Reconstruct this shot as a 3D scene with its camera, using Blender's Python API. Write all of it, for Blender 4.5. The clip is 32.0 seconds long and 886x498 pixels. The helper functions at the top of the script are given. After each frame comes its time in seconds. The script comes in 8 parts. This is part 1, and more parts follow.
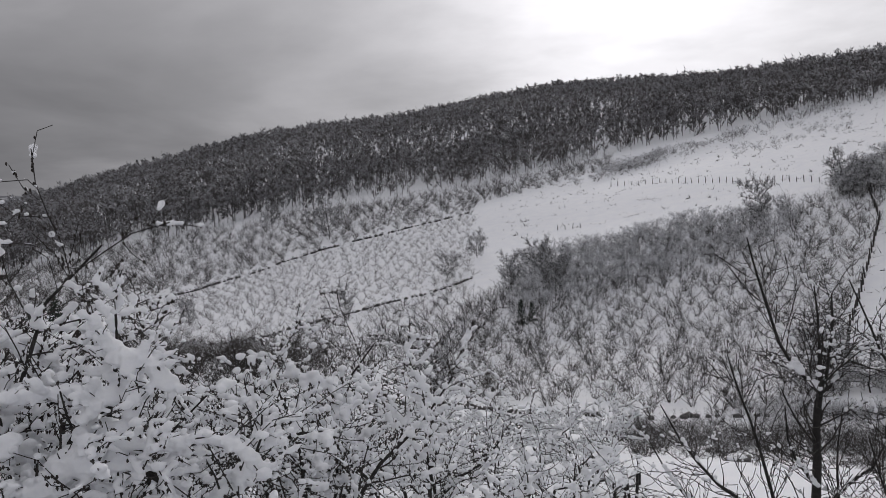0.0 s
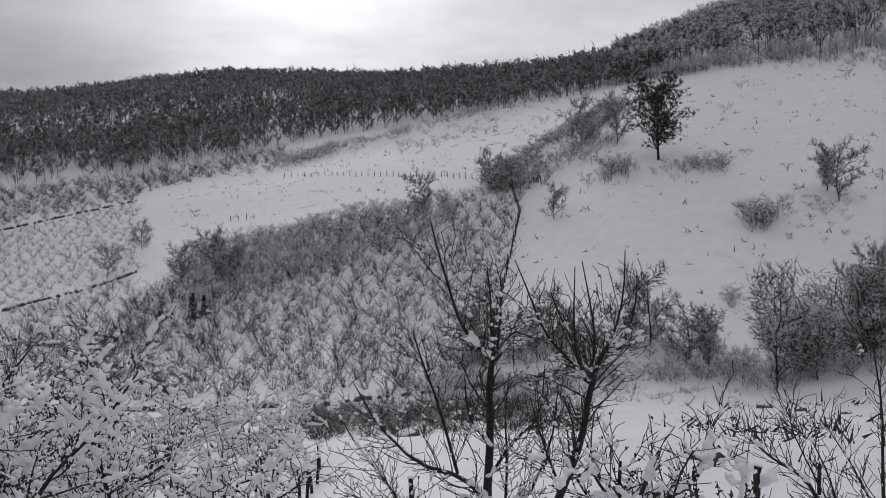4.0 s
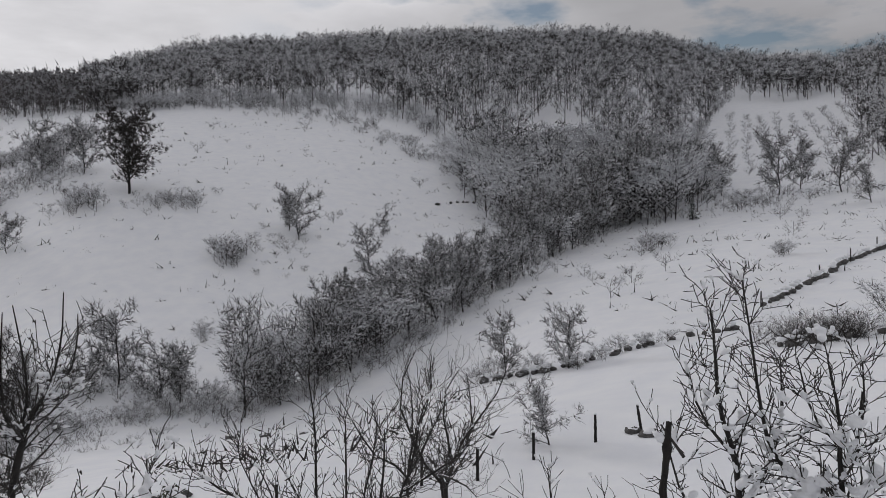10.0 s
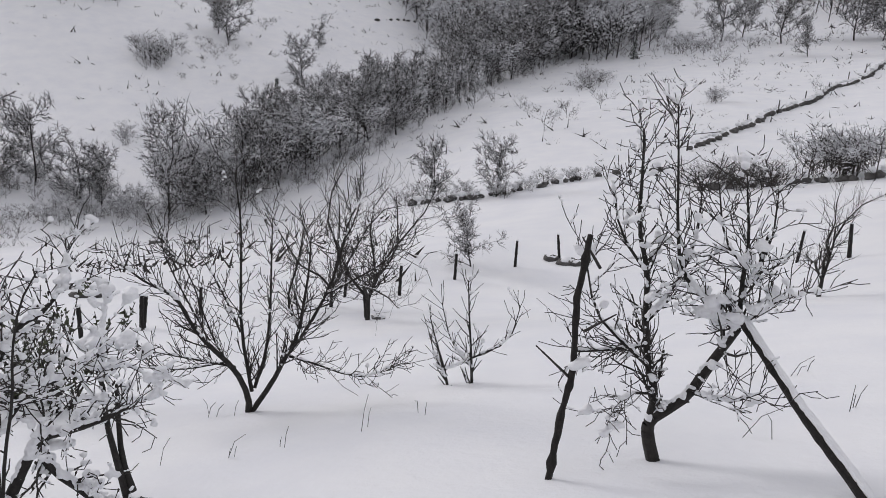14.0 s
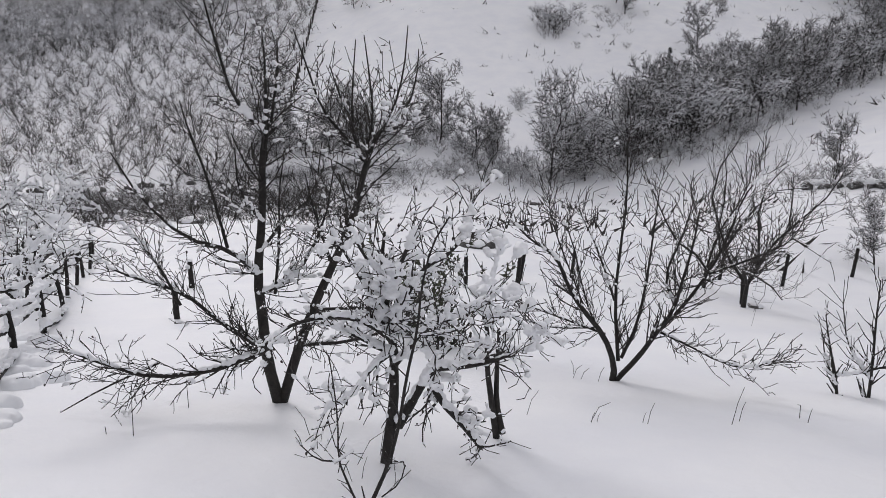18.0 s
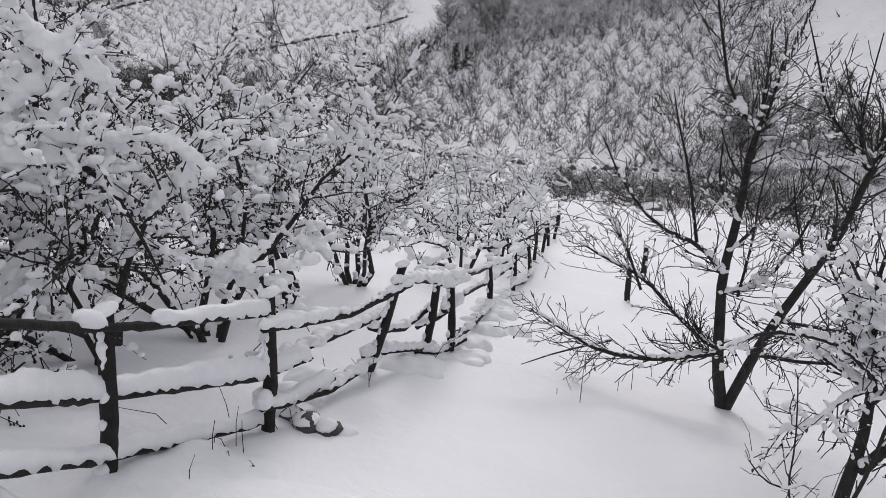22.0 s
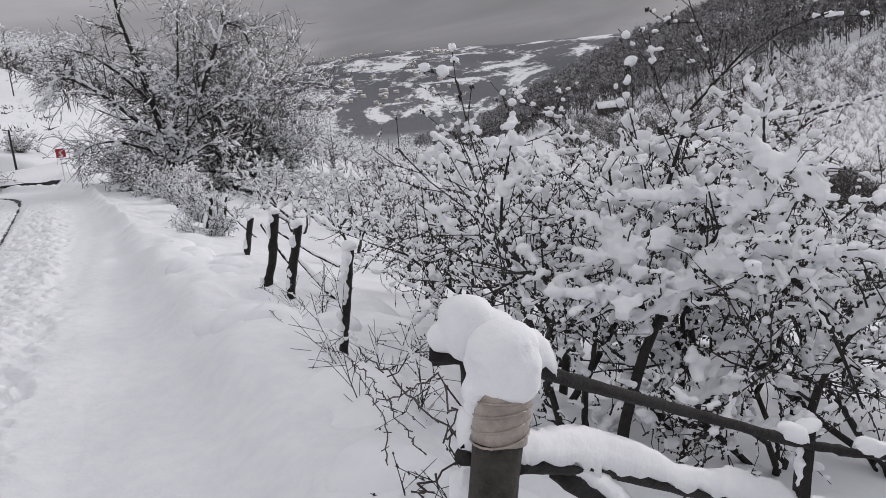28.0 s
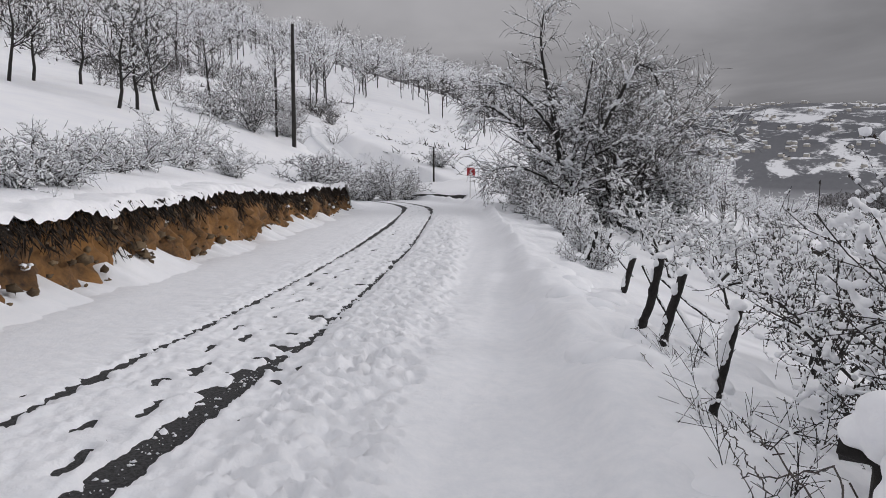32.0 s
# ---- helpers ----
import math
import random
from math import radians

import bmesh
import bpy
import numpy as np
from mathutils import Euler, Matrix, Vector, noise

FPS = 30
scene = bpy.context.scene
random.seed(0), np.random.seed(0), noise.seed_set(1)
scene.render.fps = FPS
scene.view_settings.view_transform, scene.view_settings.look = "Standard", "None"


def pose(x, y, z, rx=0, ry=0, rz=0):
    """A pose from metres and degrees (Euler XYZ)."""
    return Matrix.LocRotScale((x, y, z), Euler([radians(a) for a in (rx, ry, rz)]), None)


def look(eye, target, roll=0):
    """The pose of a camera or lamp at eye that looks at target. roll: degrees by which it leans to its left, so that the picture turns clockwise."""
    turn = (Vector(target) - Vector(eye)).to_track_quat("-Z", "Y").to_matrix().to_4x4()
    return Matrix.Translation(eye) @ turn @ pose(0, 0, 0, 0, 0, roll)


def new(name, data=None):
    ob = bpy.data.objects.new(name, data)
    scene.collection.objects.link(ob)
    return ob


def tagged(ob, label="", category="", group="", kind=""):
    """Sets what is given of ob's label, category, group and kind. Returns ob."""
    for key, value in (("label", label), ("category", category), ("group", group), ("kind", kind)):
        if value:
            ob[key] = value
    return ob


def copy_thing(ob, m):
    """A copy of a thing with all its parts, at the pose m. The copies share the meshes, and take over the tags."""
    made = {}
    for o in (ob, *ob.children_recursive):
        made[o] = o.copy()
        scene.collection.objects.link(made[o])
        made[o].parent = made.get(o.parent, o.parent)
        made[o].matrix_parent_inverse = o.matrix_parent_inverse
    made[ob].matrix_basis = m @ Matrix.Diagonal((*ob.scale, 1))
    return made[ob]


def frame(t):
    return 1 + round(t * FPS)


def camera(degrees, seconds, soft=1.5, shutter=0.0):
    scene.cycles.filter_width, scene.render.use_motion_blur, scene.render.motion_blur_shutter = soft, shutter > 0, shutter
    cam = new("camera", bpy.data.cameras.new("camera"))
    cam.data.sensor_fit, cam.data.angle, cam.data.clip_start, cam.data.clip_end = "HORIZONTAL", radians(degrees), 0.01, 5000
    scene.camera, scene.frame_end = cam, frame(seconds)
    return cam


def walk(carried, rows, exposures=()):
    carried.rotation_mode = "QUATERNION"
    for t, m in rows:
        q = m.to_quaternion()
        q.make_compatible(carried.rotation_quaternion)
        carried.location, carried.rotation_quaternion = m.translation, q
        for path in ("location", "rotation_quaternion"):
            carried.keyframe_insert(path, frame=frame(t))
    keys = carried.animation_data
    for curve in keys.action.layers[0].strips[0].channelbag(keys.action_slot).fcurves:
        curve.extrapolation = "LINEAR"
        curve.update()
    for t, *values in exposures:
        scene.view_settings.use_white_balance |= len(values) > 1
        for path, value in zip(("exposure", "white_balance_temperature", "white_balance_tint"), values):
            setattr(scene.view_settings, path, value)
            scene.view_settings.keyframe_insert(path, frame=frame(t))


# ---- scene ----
# exposure along the way: seconds, stops
EXPOSURES = [(0.0, -0.28, 6420, 14), (5.0, -0.45, 6420, 14), (10.0, -0.36, 6420, 13), (12.0, -0.02, 6420, 14), (17.0, 0.06, 6420, 15), (22.0, 0.06, 6430, 15), (24.0, 0.20, 6430, 15), (27.0, 0.22, 6450, 15), (29.0, 0.06, 6450, 15), (32.0, 0.03, 6450, 14)]
cam = camera(59.57, 32.0, soft=0.6)
walk(cam, [
    (0.0, pose(0.128, 0.029, 2.118, 88.64, 3.91, -0.15)),
    (0.5, pose(0.088, -0.003, 2.077, 88.41, 3.93, -3.13)),
    (1.0, pose(0.062, -0.019, 2.084, 88.15, 4.22, -6.82)),
    (1.5, pose(0.032, 0.009, 2.061, 87.70, 4.13, -12.98)),
    (2.0, pose(0.021, 0.023, 2.070, 87.47, 4.07, -16.03)),
    (2.5, pose(0.011, 0.050, 2.072, 87.36, 4.42, -17.25)),
    (4.5, pose(-0.047, 0.086, 2.075, 86.40, 2.86, -26.77)),
    (5.0, pose(-0.032, 0.061, 2.085, 86.77, 2.66, -29.62)),
    (5.5, pose(-0.039, 0.047, 2.092, 87.58, 2.39, -33.08)),
    (6.0, pose(-0.018, 0.022, 2.091, 87.87, 2.38, -35.37)),
    (6.5, pose(-0.015, 0.021, 2.086, 87.83, 2.46, -37.34)),
    (7.0, pose(-0.037, -0.020, 2.123, 87.70, 2.42, -40.26)),
    (7.5, pose(-0.070, -0.032, 2.139, 87.55, 2.46, -44.24)),
    (8.0, pose(-0.044, -0.040, 2.131, 87.46, 2.28, -47.28)),
    (8.5, pose(-0.015, -0.063, 2.103, 87.38, 2.14, -49.88)),
    (9.0, pose(0.067, -0.052, 2.115, 87.22, 1.98, -54.96)),
    (9.5, pose(0.061, -0.099, 2.121, 87.36, 1.62, -58.97)),
    (10.0, pose(0.090, -0.108, 2.110, 87.55, 1.25, -61.50)),
    (10.5, pose(0.126, -0.129, 2.088, 87.56, 0.04, -67.21)),
    (11.0, pose(0.125, -0.148, 2.073, 87.48, -0.57, -70.43)),
    (11.5, pose(0.150, -0.183, 2.044, 86.68, -1.17, -72.59)),
    (12.0, pose(0.156, -0.150, 2.014, 84.72, -1.81, -73.34)),
    (12.5, pose(0.122, -0.152, 1.989, 79.44, -2.72, -73.35)),
    (13.0, pose(0.129, -0.141, 1.963, 76.57, -3.28, -73.33)),
    (13.5, pose(0.126, -0.115, 1.958, 75.73, -3.72, -71.43)),
    (14.0, pose(0.118, -0.082, 1.953, 74.75, -3.63, -65.86)),
    (14.5, pose(0.107, -0.048, 1.948, 74.08, -3.50, -60.26)),
    (15.0, pose(0.094, -0.033, 1.938, 73.21, -3.30, -55.36)),
    (15.5, pose(0.092, -0.028, 1.942, 72.90, -2.95, -52.73)),
    (17.5, pose(0.151, 0.089, 1.887, 71.38, -2.38, -40.64)),
    (18.0, pose(0.145, 0.096, 1.888, 71.23, -2.03, -38.24)),
    (18.5, pose(0.140, 0.105, 1.883, 70.98, -1.53, -36.30)),
    (19.0, pose(0.135, 0.099, 1.888, 70.90, -0.95, -34.77)),
    (19.5, pose(0.128, 0.113, 1.890, 70.76, -0.45, -32.73)),
    (20.0, pose(0.087, 0.135, 1.886, 70.50, -0.09, -26.57)),
    (20.5, pose(0.047, 0.136, 1.901, 70.17, -0.02, -18.36)),
    (21.0, pose(0.023, 0.129, 1.903, 69.98, -0.23, -12.77)),
    (21.5, pose(0.003, 0.136, 1.911, 69.86, -0.18, -8.54)),
    (22.0, pose(-0.013, 0.142, 1.910, 69.75, -0.16, -4.66)),
    (22.5, pose(-0.035, 0.145, 1.921, 69.69, 1.38, 1.17)),
    (23.0, pose(-0.077, 0.135, 1.932, 70.04, 4.42, 12.11)),
    (23.5, pose(-0.101, 0.127, 1.932, 70.54, 4.53, 17.31)),
    (24.0, pose(-0.101, 0.115, 1.942, 71.78, 4.67, 19.27)),
    (24.5, pose(-0.096, 0.120, 1.945, 72.56, 5.07, 20.22)),
    (26.5, pose(-0.105, 0.080, 1.953, 77.95, 8.88, 28.00)),
    (27.0, pose(-0.113, 0.055, 1.969, 78.71, 8.62, 32.94)),
    (27.5, pose(-0.165, 0.055, 1.973, 79.70, 6.97, 36.66)),
    (28.0, pose(-0.164, 0.031, 1.977, 80.10, 6.27, 41.99)),
    (28.5, pose(-0.150, -0.026, 1.967, 80.44, 3.97, 47.70)),
    (29.0, pose(-0.141, -0.066, 1.951, 78.74, 1.79, 53.62)),
    (29.5, pose(-0.161, -0.080, 1.957, 77.71, 0.79, 59.32)),
    (30.0, pose(-0.168, -0.104, 1.962, 77.63, 0.05, 63.88)),
    (30.5, pose(-0.168, -0.103, 1.973, 78.12, -0.12, 66.74)),
    (31.0, pose(-0.188, -0.114, 1.988, 79.75, 0.17, 68.63)),
    (31.5, pose(-0.187, -0.112, 2.000, 81.15, 0.12, 69.99)),
    (32.0, pose(-0.153, -0.109, 2.019, 84.46, -0.14, 70.17)),
], exposures=EXPOSURES)


# ---------------------------------------------------------------- world and sun
SUN_AZ, SUN_EL = 14.0, 17.0          # degrees: to the right of +y, above the horizon
sun_way = Vector((math.sin(radians(SUN_AZ)) * math.cos(radians(SUN_EL)), math.cos(radians(SUN_AZ)) * math.cos(radians(SUN_EL)), math.sin(radians(SUN_EL))))

# the cloud is thinnest a little to the right of the sun
thin_way = Vector((math.sin(radians(42)) * math.cos(radians(22)), math.cos(radians(42)) * math.cos(radians(22)), math.sin(radians(22))))


def node_tree(owner):
    owner.use_nodes = True
    t = owner.node_tree
    t.nodes.clear()
    return t


def add(t, kind, links=(), **values):
    """A node with some attributes set and its inputs linked or filled."""
    n = t.nodes.new(kind)
    for key, value in values.items():
        setattr(n, key, value)
    for key, value in dict(links).items():
        if isinstance(value, bpy.types.NodeSocket):
            t.links.new(value, n.inputs[key])
        else:
            n.inputs[key].default_value = value
    return n


def ramp(t, fac, stops):
    n = add(t, "ShaderNodeValToRGB", {"Fac": fac})
    r = n.color_ramp
    while len(r.elements) < len(stops):
        r.elements.new(0.5)
    for e, (p, c) in zip(r.elements, stops):
        e.position = p
        e.color = (c, c, c, 1) if isinstance(c, (int, float)) else (*c, 1)
    return n.outputs["Color"]


def math_node(t, op, a, b=0.0, clamp=False):
    n = t.nodes.new("ShaderNodeMath")
    n.operation, n.use_clamp = op, clamp
    for i, v in enumerate((a, b)):
        if isinstance(v, bpy.types.NodeSocket):
            t.links.new(v, n.inputs[i])
        else:
            n.inputs[i].default_value = v
    return n.outputs[0]


def mix(t, fac, a, b, kind="MIX"):
    n = t.nodes.new("ShaderNodeMix")
    n.data_type, n.blend_type = "RGBA", kind
    for key, v in (("Factor", fac), ("A", a), ("B", b)):
        s = n.inputs[0] if key == "Factor" else n.inputs[6 if key == "A" else 7]
        if isinstance(v, bpy.types.NodeSocket):
            t.links.new(v, s)
        else:
            s.default_value = v if isinstance(v, (int, float)) else (*v, 1)
    return n.outputs[2]


def make_world():
    w = bpy.data.worlds.new("winter_sky")
    scene.world = w
    t = node_tree(w)
    sky = add(t, "ShaderNodeTexSky", sky_type="NISHITA", sun_disc=False, sun_elevation=radians(SUN_EL), sun_rotation=radians(SUN_AZ))
    blue = mix(t, 1.0, sky.outputs[0], (0.09, 0.09, 0.09), "MULTIPLY")
    co = add(t, "ShaderNodeTexCoord").outputs["Generated"]
    sep = add(t, "ShaderNodeSeparateXYZ", {0: co}).outputs
    # flat cloud deck: the way divided by its height
    up = math_node(t, "MAXIMUM", sep[2], 0.02)
    flat = add(t, "ShaderNodeCombineXYZ", {0: math_node(t, "DIVIDE", sep[0], math_node(t, "ADD", up, 0.12)), 1: math_node(t, "DIVIDE", sep[1], math_node(t, "ADD", up, 0.12)), 2: 0.0}).outputs[0]
    n1 = add(t, "ShaderNodeTexNoise", {"Vector": flat, "Scale": 0.55, "Detail": 6.0, "Roughness": 0.5, "Distortion": 0.4}).outputs["Fac"]
    n2 = add(t, "ShaderNodeTexNoise", {"Vector": flat, "Scale": 1.7, "Detail": 8.0, "Roughness": 0.55}).outputs["Fac"]
    # how near the way lies to the veiled sun
    dot = add(t, "ShaderNodeVectorMath", {0: co, 1: tuple(sun_way)}, operation="DOT_PRODUCT").outputs["Value"]
    halo = math_node(t, "POWER", math_node(t, "MAXIMUM", dot, 0.0), 9.0)
    core = math_node(t, "POWER", math_node(t, "MAXIMUM", dot, 0.0), 70.0)
    grey = ramp(t, n1, [(0.33, (0.21, 0.212, 0.218)), (0.5, (0.32, 0.322, 0.33)), (0.68, (0.52, 0.52, 0.53))])
    thin = add(t, "ShaderNodeVectorMath", {0: co, 1: tuple(thin_way)}, operation="DOT_PRODUCT").outputs["Value"]
    thin = math_node(t, "POWER", math_node(t, "MAXIMUM", thin, 0.0), 7.0)
    lit = math_node(t, "ADD", math_node(t, "MULTIPLY", halo, 0.40), math_node(t, "MULTIPLY", core, 0.7))
    lit = math_node(t, "ADD", lit, math_node(t, "MULTIPLY", thin, 0.62))
    lit = math_node(t, "MULTIPLY", lit, math_node(t, "ADD", n2, 0.45))
    one = add(t, "ShaderNodeCombineColor", {0: lit, 1: lit, 2: lit}).outputs[0]
    # an overcast sky is brighter overhead than at the horizon
    rise = math_node(t, "ADD", math_node(t, "MULTIPLY", math_node(t, "MAXIMUM", sep[2], 0.0), 1.9), 0.56)
    grey = mix(t, 1.0, grey, add(t, "ShaderNodeCombineColor", {0: rise, 1: rise, 2: rise}).outputs[0], "MULTIPLY")
    cloud = mix(t, 1.0, grey, one, "ADD")
    gap = math_node(t, "MULTIPLY", ramp(t, n2, [(0.50, 0.0), (0.62, 0.9)]), math_node(t, "MULTIPLY", ramp(t, halo, [(0.02, 1.0), (0.30, 0.0)]), ramp(t, math_node(t, "MULTIPLY", sep[0], 1.0), [(0.55, 0.0), (0.80, 1.0)])))
    bg = add(t, "ShaderNodeBackground", {"Color": mix(t, gap, cloud, blue), "Strength": 0.885})
    out = add(t, "ShaderNodeOutputWorld", {"Surface": bg.outputs[0]})


make_world()
sun_data = bpy.data.lights.new("sun", "SUN")
sun_data.energy, sun_data.angle, sun_data.color = 1.1, radians(18), (1.0, 0.97, 0.93)
sun = new("sun", sun_data)
sun.matrix_world = look((0, 0, 300), Vector((0, 0, 300)) - sun_way)


# ---------------------------------------------------------------- materials
def surface(name, colour, rough=0.8, second=None, scale=4.0, bump=0.3, bump_scale=30.0, metallic=0.0, spread=0.5, dots=None, space="Object", random=0.0, ss=0.0):
    """A procedural surface: two tones mixed by noise at two sizes, and fine relief."""
    m = bpy.data.materials.new(name)
    t = node_tree(m)
    co = add(t, "ShaderNodeTexCoord").outputs[space]
    big = add(t, "ShaderNodeTexNoise", {"Vector": co, "Scale": scale, "Detail": 5.0, "Roughness": 0.6}).outputs["Fac"]
    fine = add(t, "ShaderNodeTexNoise", {"Vector": co, "Scale": bump_scale, "Detail": 4.0, "Roughness": 0.65}).outputs["Fac"]
    second = second or tuple(c * 0.7 for c in colour)
    both = math_node(t, "ADD", math_node(t, "MULTIPLY", big, 0.7), math_node(t, "MULTIPLY", fine, 0.3))
    col = mix(t, ramp(t, both, [(0.5 - spread * 0.25, 0.0), (0.5 + spread * 0.25, 1.0)]), second, colour)
    if random:
        rnd = add(t, "ShaderNodeObjectInfo").outputs["Random"]
        col = mix(t, 1.0, col, ramp(t, rnd, [(0.0, 1.0 - random), (1.0, 1.0)]), "MULTIPLY")
    b = add(t, "ShaderNodeBsdfPrincipled", {"Base Color": col, "Roughness": rough, "Metallic": metallic})
    if ss:
        b.inputs["Subsurface Weight"].default_value = ss
        b.inputs["Subsurface Radius"].default_value = (0.03, 0.035, 0.04)
    if bump:
        bn = add(t, "ShaderNodeBump", {"Height": both, "Strength": bump, "Distance": 0.02})
        t.links.new(bn.outputs[0], b.inputs["Normal"])
    add(t, "ShaderNodeOutputMaterial", {"Surface": b.outputs[0]})
    return m


M = {
    "snow": surface("snow", (0.86, 0.87, 0.89), 0.65, (0.80, 0.82, 0.85), 1.2, 0.35, 14.0),
    "trodden": surface("trodden_snow", (0.85, 0.86, 0.88), 0.6, (0.78, 0.80, 0.83), 7.0, 1.0, 34.0),
    "snow_cap": surface("snow_cap", (0.88, 0.89, 0.90), 0.7, (0.82, 0.83, 0.86), 9.0, 0.5, 60.0),
    "bark": surface("bark", (0.034, 0.030, 0.027), 0.9, (0.012, 0.011, 0.010), 18.0, 0.6, 90.0),
    "bark_grey": surface("bark_grey", (0.13, 0.12, 0.11), 0.9, (0.06, 0.055, 0.05), 6.0, 0.4, 60.0),
    "twig": surface("twig", (0.048, 0.042, 0.038), 0.85, (0.022, 0.020, 0.019), 12.0, 0.0),
    "twig_brown": surface("twig_brown", (0.056, 0.048, 0.044), 0.85, (0.026, 0.023, 0.021), 3.0, 0.0),
    # the _far pair: paler twigs, greyer frost, distance haze put into the colours
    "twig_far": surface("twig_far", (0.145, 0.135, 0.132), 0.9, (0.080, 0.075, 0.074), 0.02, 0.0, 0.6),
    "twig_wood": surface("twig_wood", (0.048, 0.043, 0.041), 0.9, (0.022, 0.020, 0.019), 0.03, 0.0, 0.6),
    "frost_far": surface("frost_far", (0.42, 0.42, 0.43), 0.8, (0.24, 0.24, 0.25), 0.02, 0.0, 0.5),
    "frost": surface("frost", (0.74, 0.75, 0.77), 0.75, (0.55, 0.56, 0.58), 0.6, 0.0),
}


def land_surface():
    """Snow near by; on the far mountains woods and fields in patches, the woods tinted for haze."""
    m = bpy.data.materials.new("snowy_land")
    t = node_tree(m)
    co = add(t, "ShaderNodeTexCoord").outputs["Object"]
    soft = add(t, "ShaderNodeTexNoise", {"Vector": co, "Scale": 0.5, "Detail": 6.0, "Roughness": 0.6}).outputs["Fac"]
    fine = add(t, "ShaderNodeTexNoise", {"Vector": co, "Scale": 9.0, "Detail": 5.0, "Roughness": 0.6}).outputs["Fac"]
    snow = mix(t, ramp(t, soft, [(0.35, 0.0), (0.65, 1.0)]), (0.80, 0.815, 0.85), (0.86, 0.87, 0.885))
    flat = add(t, "ShaderNodeVectorMath", {0: co, 1: (1.0, 1.0, 0.0)}, operation="MULTIPLY").outputs[0]
    away = add(t, "ShaderNodeVectorMath", {0: flat}, operation="LENGTH").outputs["Value"]
    parts = add(t, "ShaderNodeSeparateXYZ", {0: co})
    bearing = math_node(t, "MULTIPLY", math_node(t, "ARCTAN2", parts.outputs[0], parts.outputs[1]), 3600.0)
    rise = math_node(t, "MULTIPLY", parts.outputs[2], 7.0)
    flat = add(t, "ShaderNodeCombineXYZ", {0: bearing, 1: rise, 2: math_node(t, "MULTIPLY", away, 0.05)}).outputs[0]
    big = add(t, "ShaderNodeTexNoise", {"Vector": flat, "Scale": 0.0055, "Detail": 7.0, "Roughness": 0.62, "Distortion": 0.6}).outputs["Fac"]
    dots = add(t, "ShaderNodeTexNoise", {"Vector": flat, "Scale": 0.045, "Detail": 4.0, "Roughness": 0.7}).outputs["Fac"]
    both = math_node(t, "ADD", math_node(t, "MULTIPLY", big, 0.78), math_node(t, "MULTIPLY", dots, 0.22))
    tree = ramp(t, both, [(0.51, 1.0), (0.565, 0.06)])
    far = math_node(t, "MULTIPLY", tree, ramp(t, math_node(t, "DIVIDE", away, 2000.0), [(0.22, 0.0), (0.45, 1.0)]))
    # bluish grey woods: the haze of the distance is put into their colour
    col = mix(t, far, snow, mix(t, dots, (0.06, 0.065, 0.078), (0.13, 0.135, 0.15)))
    b = add(t, "ShaderNodeBsdfPrincipled", {"Base Color": col, "Roughness": 0.7})
    height = math_node(t, "ADD", math_node(t, "MULTIPLY", soft, 0.6), math_node(t, "MULTIPLY", fine, 0.25))
    bn = add(t, "ShaderNodeBump", {"Height": height, "Strength": 0.6, "Distance": 0.10})
    t.links.new(bn.outputs[0], b.inputs["Normal"])
    add(t, "ShaderNodeOutputMaterial", {"Surface": b.outputs[0]})
    return m


M["land"] = land_surface()


# ---------------------------------------------------------------- the lie of the land
def value_noise(x, y, size, seed=0):
    """Smooth noise of -1 to 1 over the plan."""
    x, y = np.asarray(x, float) / size, np.asarray(y, float) / size
    i, j = np.floor(x).astype(np.int64), np.floor(y).astype(np.int64)
    a, b = x - i, y - j
    a, b = a * a * (3 - 2 * a), b * b * (3 - 2 * b)

    def corner(p, q):
        h = (p * 374761393 + q * 668265263 + seed * 974711) & 0x7FFFFFFF
        h = ((h ^ (h >> 13)) * 1274126177) & 0x7FFFFFFF
        return ((h ^ (h >> 16)) & 0xFFFF) / 32767.5 - 1
    low = corner(i, j) * (1 - a) + corner(i + 1, j) * a
    high = corner(i, j + 1) * (1 - a) + corner(i + 1, j + 1) * a
    return low * (1 - b) + high * b


RANGES = (28, 45, 62, 95, 130, 180, 260, 400, 700, 1300, 2200)
spokes = []


def spoke(azimuth, *heights):
    """Heights of the land at RANGES along one way from the bend of the lane."""
    spokes.append((azimuth, heights))


spoke(-180, 4, 9, 14, 24, 35, 48, 66, 80, 85, 85, 85)
spoke(-150, 5, 10, 15, 25, 35, 50, 70, 90, 110, 120, 120)
spoke(-120, 5, 9, 14, 24, 34, 48, 66, 85, 100, 110, 110)
spoke(-100, 3.2, 6, 9, 16, 24, 36, 55, 75, 80, 80, 80)
spoke(-90, 2.2, 4.5, 7.5, 14, 21, 33, 50, 65, 70, 70, 80)
spoke(-80, 0.9, 1.7, 4, 10, 17, 28, 40, 50, 50, 50, 100)
spoke(-70, 0, 0, 1.2, 7, 13, 21, 28, 28, 20, 20, 120)
spoke(-64, 0, 0, 0.5, 3, 7, 13, 18, 15, 0, 40, 150)
spoke(-56, -0.8, -1.2, -1, 0, 2, 3, 2, -5, -20, 30, 168)
spoke(-48, -1.6, -3, -4.5, -6, -8, -10, -14, -20, -30, 18, 195)
spoke(-40, -2.5, -5, -7, -9.5, -12, -14, -18, -20, -28, 5, 190)
spoke(-30, -3.6, -6.5, -8.5, -11, -12.5, -13, -11.6, 0, 10, 30, 172)
spoke(-15, -5.2, -9, -11.7, -12.2, -11.6, -7.5, 5, 30, 71, 70, 70)
spoke(0, -5.8, -10, -13.5, -13, -10, -2.5, 11, 45, 98, 90, 90)
